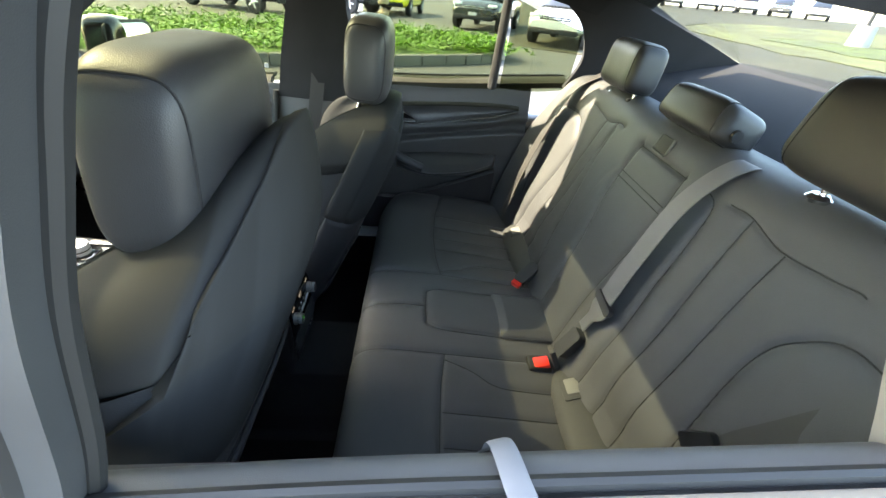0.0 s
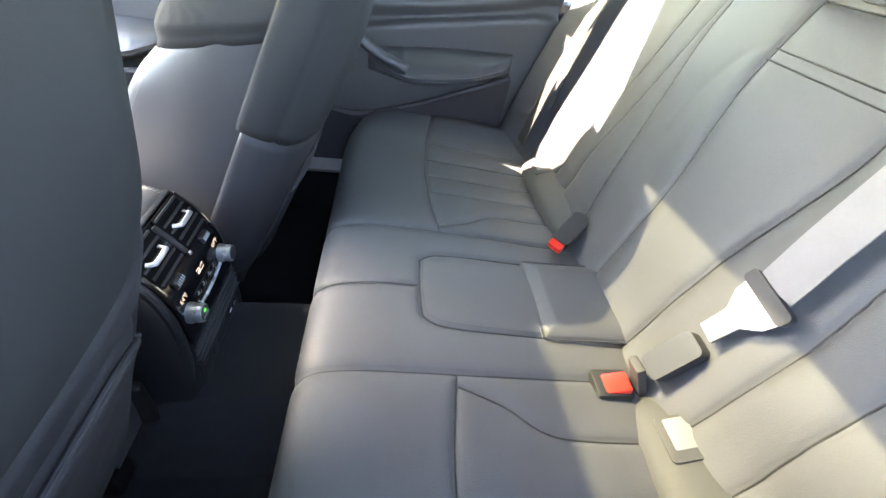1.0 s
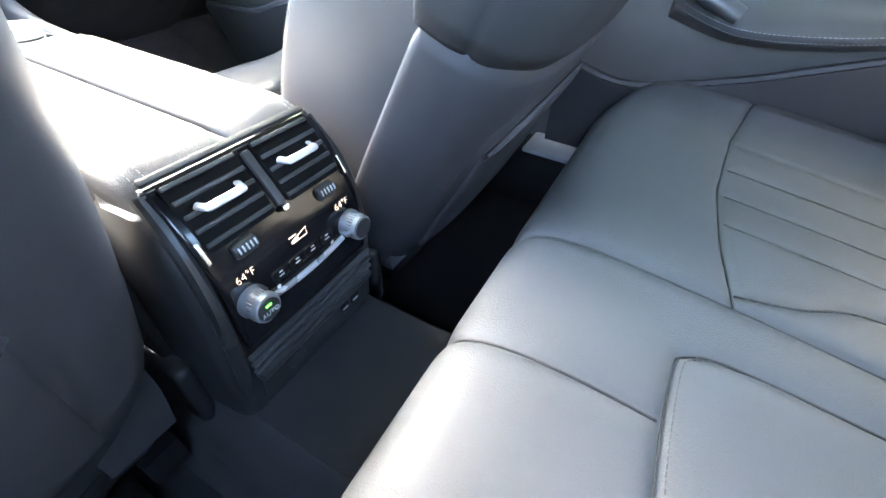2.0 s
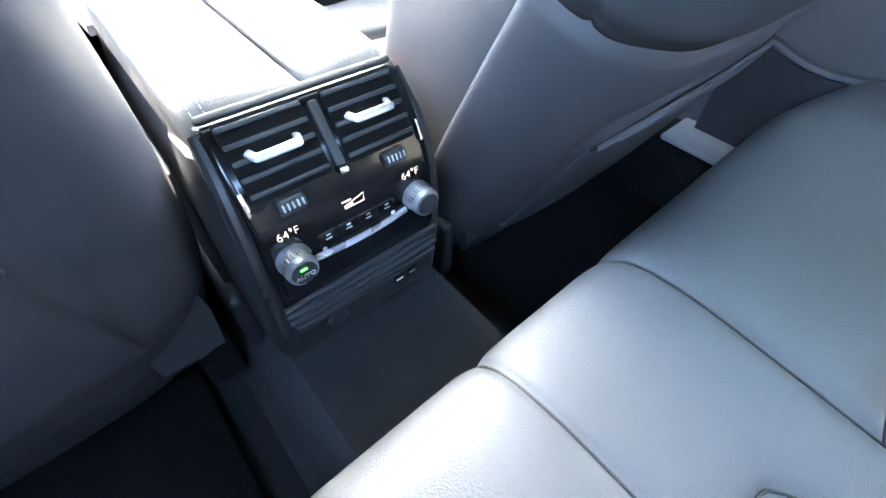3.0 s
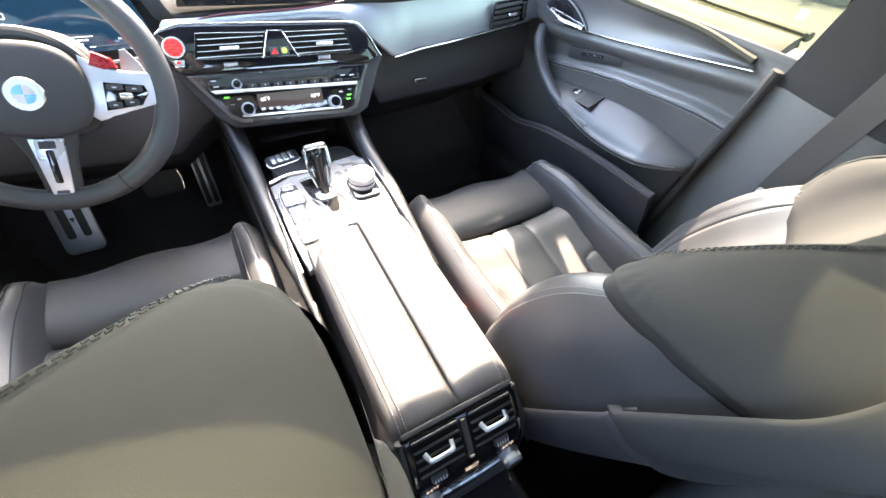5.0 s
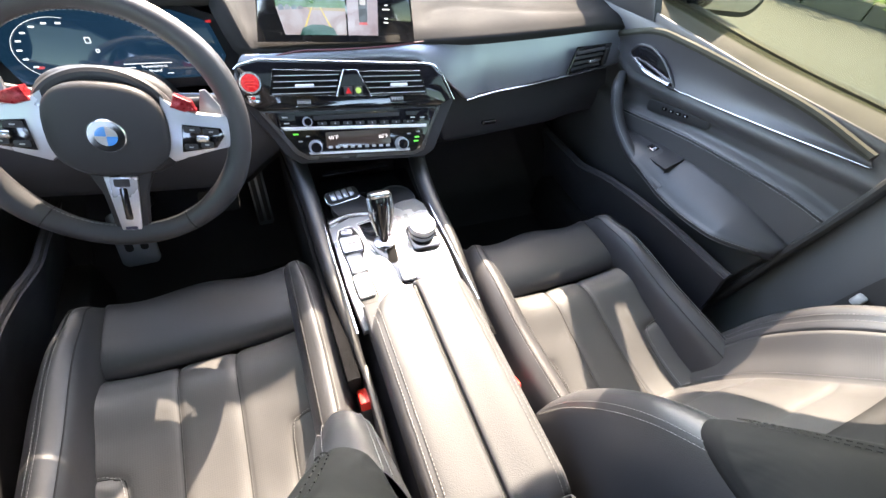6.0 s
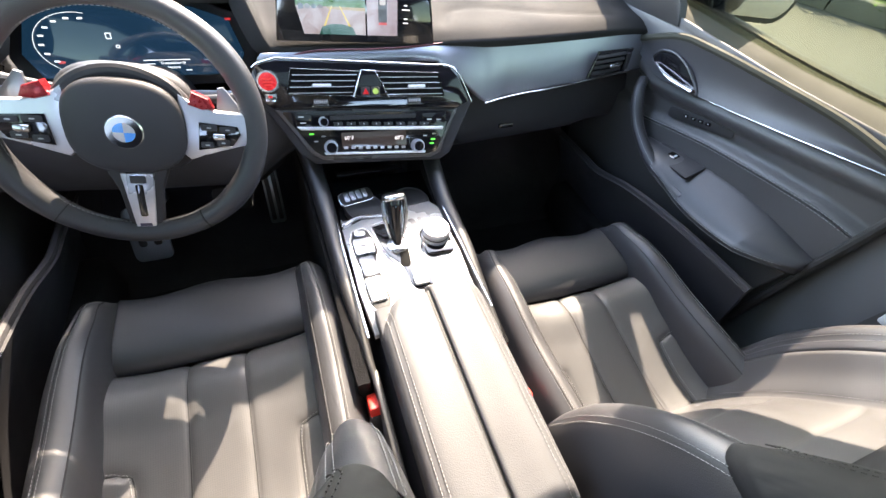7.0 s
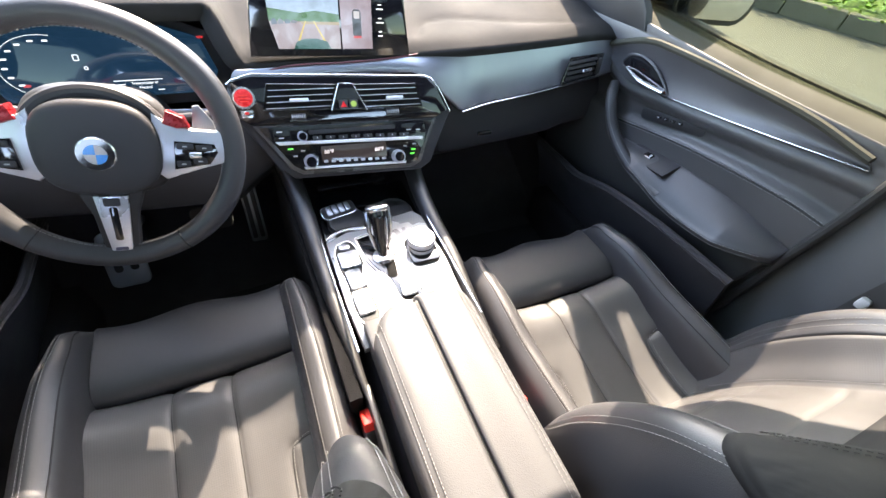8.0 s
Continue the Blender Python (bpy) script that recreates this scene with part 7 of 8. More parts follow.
part("window_switch", bx((0.672, 0.785, 0.7605), (0.018, 0.026, 0.008), 0.003, 2, rotm(-11, -25)), PIANO, sw, "window switch")
part("switch_mark", bx((0.670, 0.779, 0.7655), (0.009, 0.006, 0.001), 0.0003, 1, rotm(-11, -25)), GREYMARK, sw)
bm = bmesh.new()
for off in (0.0, 0.006):
    pts = [at(y, z - off, 0.002) for y, z in ((0.93, 0.777), (0.905, 0.783), (0.749, 0.820), (0.612, 0.843), (0.498, 0.858), (0.425, 0.860))]
    pts = smooth_path(pts, 12)
    dashes(bm, pts, [V(-1, 0, 0)] * len(pts), 0.005, 0.0025, 0.0007)
tagged(part("panel_stitching", bm, THREAD, fr, "grey double stitching", smooth=False), kind="stuff")
pts = smooth_path([at(y, z, 0.001) for y, z in ((0.93, 0.774), (0.905, 0.780), (0.749, 0.817), (0.612, 0.840), (0.498, 0.855), (0.425, 0.857))], 8)
part("panel_seam", tube(pts, 0.002, 6, raw=True), DARKTHREAD, fr)
part("speaker_triangle", plate([(1.27, 0.94), (0.975, 0.972), (0.995, 1.01), (1.05, 1.055), (1.12, 1.085), (1.27, 1.02)], Matrix(((0, 0, -1, 0.722), (1, 0, 0, 0), (0, 1, 0, 0), (0, 0, 0, 1))), 0.02, 0.004), PLASTIC, fr, "black mirror corner trim")
part("door_edge_seal", tube([(0.692, 0.405, 0.98), (0.688, 0.414, 0.88), (0.684, 0.428, 0.77), (0.684, 0.442, 0.645), (0.684, 0.462, 0.55), (0.684, 0.515, 0.49), (0.684, 0.62, 0.45), (0.684, 0.8, 0.43)], 0.0095, 10), RUBBER, fr, "black rubber door seal")
part("lock_pin", bx((0.745, 0.445, 1.048), (0.008, 0.014, 0.016), 0.003, 2), GREYMARK, fr, "small pale clip")

car_door("door_rear_right", 1, 0.15, -0.5, [(0.14, 1.035), (-0.1, 1.045), (-0.35, 1.062), (-0.62, 1.085)],
         [(0.10, 0.955), (-0.1, 0.968), (-0.25, 0.978), (-0.4, 0.982), (-0.46, 0.978)], [(0.12, 0.893), (-0.032, 0.902), (-0.162, 0.914), (-0.35, 0.945), (-0.46, 0.972)],
         [(0.69, 0.09, 0.875), (0.658, 0.062, 0.862), (0.648, 0.030, 0.838), (0.643, -0.035, 0.790), (0.640, -0.12, 0.752)],
         [(0.14, 0.648), (0.10, 0.634), (0.0, 0.618), (-0.158, 0.658), (-0.27, 0.70), (-0.40, 0.75)], (-0.02, 0.922), "black rear door panel with chrome strip, closed", stitch=[(0.12, 0.81), (0.0, 0.828), (-0.17, 0.859), (-0.443, 0.896)], armline=[(-0.02, 0.785), (-0.08, 0.792), (-0.235, 0.804), (-0.40, 0.804)], armedge=[(-0.02, 0.768), (-0.122, 0.747), (-0.24, 0.754), (-0.40, 0.788)])
car_door("door_rear_left", -1, 0.13, -0.52, [(0.17, 1.006), (-0.05, 1.033), (-0.225, 1.048), (-0.45, 1.066), (-0.6, 1.078)],
         [(0.10, 0.95), (-0.1, 0.958), (-0.25, 0.966), (-0.4, 0.97), (-0.46, 0.968)], [(0.12, 0.90), (-0.05, 0.915), (-0.2, 0.93), (-0.35, 0.95), (-0.46, 0.966)],
         [(0.695, 0.10, 0.84), (0.665, 0.07, 0.82), (0.650, 0.0, 0.785), (0.648, -0.08, 0.762), (0.655, -0.16, 0.752)],
         [(0.12, 0.60), (0.07, 0.605), (-0.05, 0.625), (-0.2, 0.655), (-0.42, 0.70)], (-0.02, 0.90), "black rear door panel, closed with its window lowered", belt_x=0.645, ledge=(0.043, PLASTIC_G), outer=PALE, stitch=[(0.12, 0.81), (0.0, 0.828), (-0.17, 0.859), (-0.443, 0.896)], armline=[(-0.02, 0.785), (-0.08, 0.792), (-0.235, 0.804), (-0.40, 0.804)], armedge=[(-0.02, 0.768), (-0.122, 0.747), (-0.24, 0.754), (-0.40, 0.788)])
car_door("door_front_left", -1, 1.18, 0.41, [(1.3, 0.975), (1.0, 0.990), (0.7, 0.990), (0.43, 1.0)],
         [(1.05, 0.912), (0.95, 0.958), (0.866, 0.970), (0.714, 0.978), (0.567, 0.982), (0.45, 0.972)], [(1.045, 0.895), (0.965, 0.871), (0.88, 0.880), (0.75, 0.903), (0.6, 0.932), (0.44, 0.964)],
         [(0.690, 0.985, 0.845), (0.656, 0.948, 0.825), (0.648, 0.895, 0.770), (0.643, 0.80, 0.730), (0.643, 0.69, 0.720)],
         [(1.12, 0.60), (0.992, 0.607), (0.922, 0.612), (0.818, 0.646), (0.70, 0.668), (0.58, 0.682), (0.45, 0.69)], (0.905, 0.903), "black driver's door panel with metal trim, closed", stitch=[(0.95, 0.775), (0.905, 0.789), (0.749, 0.826), (0.612, 0.849), (0.498, 0.864), (0.413, 0.866)], armline=[(0.88, 0.745), (0.858, 0.75), (0.699, 0.784), (0.558, 0.793), (0.43, 0.782)], armedge=[(0.88, 0.742), (0.77, 0.739), (0.673, 0.725), (0.542, 0.738), (0.437, 0.772)], pocket_x=0.628)
FRAME_G = mat("dark_frame_plastic", (0.04, 0.041, 0.043), 0.55, grain=0.0005, grain_scale=1200, relief=0.25, vary=0.06)
# bars between the rear side windows and the quarter windows
b = tube([(0.712, -0.352, 1.045), (0.68, -0.355, 1.19), (0.64, -0.358, 1.385)], 0.016, 10, flat=1.2)
solo("window_bar", b, SHELL, "slim upright bar beside the quarter window", "window bar", kind="structure")
inner = [(-0.667, -0.495, 1.008), (-0.662, -0.485, 1.03), (-0.655, -0.46, 1.092), (-0.65, -0.41, 1.194), (-0.645, -0.33, 1.385)]
tagged(strip("window_bar_left", [(x, y - 0.075, z) for x, y, z in inner], inner, 0.03, PALE, bulge=0.006), "pale grey-beige bar beside the quarter window", "window bar", kind="structure")
inner = [(-0.682, 0.128, 0.975), (-0.680, 0.116, 1.016), (-0.678, 0.098, 1.08), (-0.674, 0.078, 1.185), (-0.668, 0.056, 1.262), (-0.663, 0.034, 1.325), (-0.652, 0.008, 1.39)]
tagged(strip("window_frame_front", inner, [(x - 0.004, y + 0.085, z) for x, y, z in inner], 0.03, FRAME_G, bulge=0.008), "dark grey frame of the open rear window", "window frame", kind="structure")
solo("window_guide", tube([(x - 0.018, y + 0.034, z) for x, y, z in inner], 0.011, 8), RUBBER, "black rubber guide in the open window's frame", "window seal", kind="structure")
solo("window_seal_front", tube([(x - 0.004, y - 0.002, z) for x, y, z in inner], 0.007, 8), RUBBER, "black rubber window seal", "window seal", kind="structure")
strip_tag = solo("strap", tube([(-0.648, -0.168, 1.022), (-0.660, -0.172, 1.052), (-0.70, -0.176, 1.066), (-0.735, -0.184, 1.06), (-0.756, -0.19, 1.0)], 0.0100, 8, flat=0.12), mat("pale_grey_webbing", (0.2, 0.2, 0.21), 0.7, grain=0.0006, grain_scale=1200, relief=0.4), "pale grey webbing strap hanging over the window ledge", "strap")

# ---------------------------------------------------------------- seat belts
def belt(pts, width, material, label, up=(0, 0.6, 1), parts=True):
    b = thing("seat_belt", pts[-1], label, "seat belt", "seat belts")
    P = smooth_path(pts, 8)
    rows = []
    for i, p in enumerate(P):
        t = (P[min(i + 1, len(P) - 1)] - P[max(i - 1, 0)]).normalized()
        s = t.cross(Vector(up)).normalized()
        n = s.cross(t).normalized()
        rows.append([p + s * width / 2 + n * 0.0008, p - s * width / 2 + n * 0.0008, p - s * width / 2 - n * 0.0008, p + s * width / 2 - n * 0.0008])
    part("webbing", skin(bmesh.new(), rows), material, b)
    return b


cb = belt([(-0.17, -0.74, 1.108), (-0.172, -0.665, 1.118), (-0.170, -0.592, 1.04), (-0.176, -0.540, 0.91), (-0.184, -0.508, 0.815)], 0.047, WEB, "grey webbing belt of the middle rear place, buckled down")
TM = basis((-0.181, -0.497, 0.775), (1, 0.0, 0.16), (-0.16, -0.3, 0.95))
part("tongue_grip", plate(rounded(0.070, 0.018, 0.006), TM @ Matrix.Translation((0, 0.034, -0.006)), 0.014, 0.004), SHELL, cb, "dark plastic tongue grip")
tg = part("belt_tongue", plate([(-0.031, 0.028), (0.031, 0.028), (0.028, 0.008), (0.014, -0.012), (0.013, -0.05), (-0.013, -0.05), (-0.014, -0.012), (-0.028, 0.008)][::-1], TM, 0.004, 0.001), mat("tongue_steel", (0.34, 0.34, 0.35), 0.3, metal=0.9, vary=0.08), cb, "bright metal tongue")
part("tongue_slot", plate(rounded(0.018, 0.008, 0.002), TM @ Matrix.Translation((0.0, 0.006, 0.0042)), 0.001, 0.0002), RUBBER, tg)
for a, b in ((-0.024, 0.017), (0.024, 0.017)):
    part("tongue_rib", plate(rounded(0.004, 0.018, 0.001, 2), TM @ Matrix.Translation((a, b, 0.004)), 0.002, 0.0006), PLASTIC_G, tg, "dark raised rib")
part("tongue_lip", plate(rounded(0.062, 0.005, 0.002, 2), TM @ Matrix.Translation((0, 0.0265, 0.004)), 0.003, 0.001), PLASTIC, tg, "black plastic lip")
BM = basis((-0.170, -0.474, 0.672), (1, 0.05, 0.1), (-0.12, -0.42, 0.9))
bk = part("buckle", plate(rounded(0.037, 0.078, 0.008), BM @ Matrix.Translation((0, 0, -0.012)), 0.024, 0.005), PLASTIC, cb, "black buckle")
part("buckle_label", plate(rounded(0.027, 0.026, 0.002), BM @ Matrix.Translation((0, 0.018, 0.0122)), 0.0006, 0), GREYMARK, bk, "pale printed label")
part("buckle_stalk", bx((-0.160, -0.452, 0.612), (0.03, 0.014, 0.06), 0.004, 2, rotm(-25, 6)), WEB_D, cb)
belt([(0.60, -0.70, 1.14), (0.588, -0.60, 1.08), (0.575, -0.53, 0.93), (0.566, -0.478, 0.78), (0.56, -0.438, 0.62)], 0.046, WEB_D, "dark brown webbing belt lying on the rear backrest")
lb = belt([(-0.63, -0.70, 1.135), (-0.605, -0.612, 1.045), (-0.565, -0.565, 0.93), (-0.535, -0.540, 0.85), (-0.52, -0.522, 0.78), (-0.56, -0.46, 0.64)], 0.046, WEB_D, "dark webbing belt lying on the rear backrest")
LT = basis((-0.515, -0.522, 0.81), (0.75, 0.1, 0.6), (-0.6, -0.25, 0.75))
part("tongue_grip", plate(rounded(0.028, 0.056, 0.006), LT @ Matrix.Translation((0.012, 0.0, 0.0)), 0.016, 0.005), PLASTIC, lb, "black tongue grip")
part("grip_slot", plate(rounded(0.006, 0.046, 0.002), LT @ Matrix.Translation((0.014, 0.0, 0.0162)), 0.0008, 0.0002), RUBBER, lb)
part("grip_ridge", tube([LT @ V(0.003, -0.024, 0.016), LT @ V(0.003, 0.024, 0.016)], 0.0025, 8), PLASTIC_G, lb, "worn grey ridge")
part("belt_tongue", plate([(-0.05, -0.012), (-0.01, -0.026), (0.0, -0.03), (0.0, 0.03), (-0.01, 0.026), (-0.05, 0.012)], LT @ Matrix.Translation((-0.004, 0, 0.006)), 0.003, 0.001), CHROME, lb, "bright metal tongue")
bk = thing("belt_buckle", (-0.16, -0.42, 0.58), "black rear belt buckle with a red button, set in the bench", "belt buckle", "rear buckles")
part("buckle_well", bx((-0.160, -0.420, 0.584), (0.046, 0.058, 0.026), 0.006, 2), RUBBER, bk, "black buckle well")
part("release_button", bx((-0.163, -0.423, 0.594), (0.032, 0.040, 0.016), 0.004, 2, rotm(-15)), RED, bk, "red push button")
bk = thing("belt_buckle", (0.15, -0.45, 0.6), "black rear belt buckle with a red button, lying on the bench", "belt buckle", "rear buckles")
RM = basis((0.158, -0.45, 0.626), (0.72, 0.68, 0.1), (0.66, -0.70, 0.28))
part("buckle_body", plate(rounded(0.036, 0.088, 0.01), RM @ Matrix.Translation((0, 0, -0.011)), 0.023, 0.006), PLASTIC, bk, "black buckle")
part("release_button", plate(rounded(0.028, 0.018, 0.004), RM @ Matrix.Translation((0, -0.05, -0.008)), 0.015, 0.003), RED, bk, "red push button")
for g in (-1, 1):
    fb = belt([(g * 0.655, 0.235, 1.235), (g * 0.668, 0.25, 1.05), (g * 0.682, 0.29, 0.8), (g * 0.69, 0.31, 0.5), (g * 0.69, 0.31, 0.36)], 0.046, WEB_D, "dark front seat belt hanging on the pillar", up=(1, 0, 0))
    part("belt_guide", superpad(bmesh.new(), (g * 0.648, 0.232, 1.245), (0.012, 0.034, 0.022), 0.6, 0.6), PLASTIC, fb, "black belt guide")
    part("belt_anchor", bx((g * 0.674, 0.30, 0.80), (0.012, 0.016, 0.022), 0.004, 2), GREYMARK, fb, "pale tongue stop")

# ---------------------------------------------------------------- door mirror
mir = thing("door_mirror", (0.9, 1.0, 0.98), "black-framed door mirror on the passenger side", "mirror")
part("mirror_housing", superpad(bmesh.new(), (0.885, 1.03, 1.06), (0.125, 0.06, 0.085), 0.5, 0.5, rotm(0, 8, 12)), PIANO, mir, "gloss black mirror housing")
mm = basis((0.88, 0.968, 1.062), (1, -0.16, -0.04), (0.04, 0.04, 1))
part("mirror_frame", plate(rounded(0.232, 0.150, 0.045), mm, 0.008, 0.003), PLASTIC, mir)
part("mirror_glass", plate(rounded(0.206, 0.126, 0.038), mm @ Matrix.Translation((0, 0, 0.008)), 0.002, 0.0006), mat("mirror_silver", (0.85, 0.88, 0.9), 0.02, metal=1.0, vary=0.0), mir, "mirror glass")
part("mirror_arm", tube([(0.735, 1.06, 0.97), (0.77, 1.06, 0.985), (0.82, 1.05, 1.03)], [0.03, 0.024, 0.03], 12), PIANO, mir)

# ---------------------------------------------------------------- outside
CONCRETE = mat("pale_concrete_paving", (0.062, 0.060, 0.053), 0.85, grain=0.006, grain_scale=60, relief=0.5, vary=0.12, vary_scale=0.6)
KERB = mat("kerb_concrete", (0.10, 0.096, 0.082), 0.85, grain=0.006, grain_scale=90, relief=0.5, vary=0.15, vary_scale=4, rand=0.1)
SOIL = mat("turf", (0.075, 0.13, 0.02), 0.95, grain=0.03, grain_scale=40, relief=1.0, vary=0.35, vary_scale=3)
LEAF = mat("fresh_green_leaves", (0.11, 0.22, 0.015), 0.55, vary=0.45, vary_scale=5, spec=0.3)
bm = bmesh.new()
rings = [[V(r * math.cos(2 * math.pi * j / 48), r * math.sin(2 * math.pi * j / 48), 0) for j in range(48)] for r in (600, 120, 30, 8, 0.5)]
skin(bm, rings, True, False)
bm.faces.new([v for v in bm.verts][-48:])
setting("ground", bm, CONCRETE, "pale concrete car park ground", "ground")
# car sills close the underside
setting("car_floor_pan", bx((0, 0.2, 0.22), (1.7, 3.4, 0.05), 0.02), PLASTIC, "dark underside of the car", "underbody")
PAINT = bpy.data.materials["dark_body_paint"]
for g in (-1, 1):
    setting("body_side_" + ("left" if g < 0 else "right"), bx((g * 0.83, 0.42, 0.58), (0.12, 4.95, 0.72), 0.05, 3), PAINT, "dark painted body side of the car", "car body")
def cover(name, edge, label):
    """A body panel across the car; edge gives half width, y and z along it, running rearwards."""
    ob = strip(name, edge, [(-x, y, z) for x, y, z in edge], 0.03, PAINT, bulge=0.035, cross=10)
    return tagged(ob, label, "car body", kind="structure")


cover("bonnet", [(0.74, 2.93, 0.70), (0.80, 2.80, 0.80), (0.83, 2.3, 0.885), (0.82, 1.63, 0.955)], "dark painted bonnet of the car")
cover("boot_lid", [(0.66, -1.19, 1.17), (0.67, -1.5, 1.12), (0.68, -1.85, 1.05), (0.68, -2.03, 1.0)], "dark painted boot lid of the car")
setting("front_bumper", bx((0, 2.9, 0.47), (1.68, 0.16, 0.48), 0.06, 4), PAINT, "dark painted front bumper of the car", "car body")
setting("rear_bumper", bx((0, -2.03, 0.64), (1.68, 0.14, 0.80), 0.06, 4), PAINT, "dark painted tail of the car", "car body")
for g in (-1, 1):
    hi = [(g * 0.705, -0.62, 1.045), (g * 0.665, -1.19, 1.165), (g * 0.675, -1.6, 1.095), (g * 0.685, -2.02, 1.0)]
    lo = [(g * 0.855, -0.62, 0.93), (g * 0.865, -1.19, 0.935), (g * 0.865, -1.6, 0.935), (g * 0.855, -2.02, 0.925)]
    tagged(strip("rear_wing_" + ("left" if g < 0 else "right"), hi if g < 0 else lo, lo if g < 0 else hi, 0.025, PAINT, bulge=0.03), "dark painted rear wing of the car", "car body", kind="structure")

near = smooth_path([(3.6, 8.2, 0), (5.0, 5.2, 0), (6.2, 3.0, 0), (7.5, 0.45, 0), (8.7, -1.3, 0), (9.7, -2.0, 0)], 8)
far = smooth_path([(8.5, 10.5, 0), (9.6, 7.5, 0), (10.6, 4.8, 0), (11.3, 2.4, 0), (11.6, 0.2, 0), (11.0, -1.6, 0)], 8)
bm = bmesh.new()
rows = [[p.lerp(q, k / 6) + V(0, 0, 0.15 + 0.05 * math.sin(math.pi * k / 6)) for k in range(7)] for p, q in zip(near, far)]
skin(bm, [r + [V(v.x, v.y, 0.0) for v in r[::-1]] for r in rows])
island = setting("planted_island", bm, SOIL, "grassy planted island in the car park", "planting bed")
for p, q in zip(near[:-1:2], near[2::2]):
    d = q - p
    mid = (p + q) / 2
    k = part("kerb_stone", bx((0, 0, 0), (d.length - 0.012, 0.16, 0.20), 0.02, 2), KERB, None)
    k.parent = island
    k.matrix_local = Matrix.Translation((mid.x, mid.y, 0.085)) @ Matrix.Rotation(math.atan2(d.y, d.x), 4, 'Z')
# ground cover: many small leaves in uneven clumps
rng = np.random.default_rng(4)
verts, faces = [], []
cl = []
for _ in range(420):
    i = rng.integers(0, len(near))
    f = rng.uniform(0.03, 0.97)
    p = near[i].lerp(far[i], f)
    cl.append((p.x + rng.normal(0, 0.2), p.y + rng.normal(0, 0.2), rng.uniform(0.10, 0.34), rng.uniform(0.18, 0.42)))
for cx, cy, h, r in cl:
    for _ in range(75):
        a, rr = rng.uniform(0, 2 * math.pi), r * math.sqrt(rng.uniform())
        x, y = cx + rr * math.cos(a), cy + rr * math.sin(a)
        z = 0.16 + h * (1 - (rr / r) ** 2) * rng.uniform(0.5, 1.1)
        L, w = rng.uniform(0.05, 0.11), rng.uniform(0.018, 0.035)
        ya, ti = rng.uniform(0, 2 * math.pi), rng.uniform(-0.3, 1.0)
        dx, dy, dz = math.cos(ya) * math.cos(ti), math.sin(ya) * math.cos(ti), math.sin(ti)
        sx, sy = -math.sin(ya), math.cos(ya)
        b = len(verts)
        verts += [(x, y, z), (x + dx * L * 0.5 + sx * w, y + dy * L * 0.5 + sy * w, z + dz * L * 0.5), (x + dx * L, y + dy * L, z + dz * L * 0.8), (x + dx * L * 0.5 - sx * w, y + dy * L * 0.5 - sy * w, z + dz * L * 0.5)]
        faces.append((b, b + 1, b + 2, b + 3))
me = bpy.data.meshes.new("ground_cover")
me.from_pydata(verts, [], faces)
tagged(place("ground_cover", me, LEAF, None), "dense bright green ground cover on the island", "ground cover", kind="stuff")
# the ground rises gently behind the car, with a grass verge on the slope
def rise(r):
    return float(np.interp(r, [0, 13, 20, 30, 40, 50, 70, 110], [0.0, 0.004, 0.10, 0.46, 0.98, 1.48, 1.8, 2.0]))


def slope(a0, a1, r0, r1, lift, na=14, nr=16, wave=0.0):
    """Part of the rising ground; with wave its outline narrows unevenly to both ends."""
    bm = bmesh.new()
    rows = []
    for i in range(nr + 1):
        row = []
        for j in range(na + 1):
            f = j / na
            a = radians(a0 + (a1 - a0) * f)
            mid, span = (r0 + r1) / 2, (r1 - r0) / 2
            if wave:
                span *= max(0.02, math.sin(math.pi * f) ** 0.6)
                mid += wave * (math.sin(9 * f + r0) + 0.6 * math.sin(23 * f) + 0.4 * math.sin(47 * f + 1))
            r = mid + span * (2 * i / nr - 1)
            row.append(V(r * math.cos(a), r * math.sin(a), rise(r) + lift))
        rows.append(row)
    rows = [row + [v - V(0, 0, 0.3 + v.z) for v in row[::-1]] for row in rows]
    return skin(bm, rows)


setting("rising_ground", slope(-80, -12, 13, 110, 0.0), mat("sunlit_road", (0.046, 0.044, 0.028), 0.9, grain=0.006, grain_scale=60, relief=0.5, vary=0.3, vary_scale=0.4, spec=0.2), "pale concrete ground rising behind the car", "ground")
setting("verge", slope(-72, -30, 20.5, 42, 0.03, 60, wave=0.7), mat("dry_verge_grass", (0.062, 0.064, 0.018), 0.95, grain=0.03, grain_scale=30, relief=1.0, vary=0.45, vary_scale=0.5), "sunlit grass verge", "verge")
setting("verge_edge", slope(-68, -38, 25, 31.5, 0.06, 60, wave=0.5), mat("green_verge_grass", (0.050, 0.064, 0.012), 0.95, grain=0.03, grain_scale=30, relief=1.0, vary=0.5, vary_scale=0.8), "greener strip of the grass verge", "verge")

# ---------------------------------------------------------------- parked cars
TYRE = mat("tyre_rubber", (0.015, 0.015, 0.016), 0.8, vary=0.15)
RIM = mat("alloy_rim", (0.6, 0.6, 0.62), 0.3, metal=0.8, vary=0.05)
CARGLASS = mat("dark_car_glass", (0.012, 0.014, 0.016), 0.05, vary=0.1)
LAMP = mat("headlamp_lens", (0.7, 0.72, 0.75), 0.08, coat=0.8, vary=0.05)
TAIL = mat("tail_lamp_lens", (0.4, 0.02, 0.02), 0.15, coat=0.5, vary=0.1)


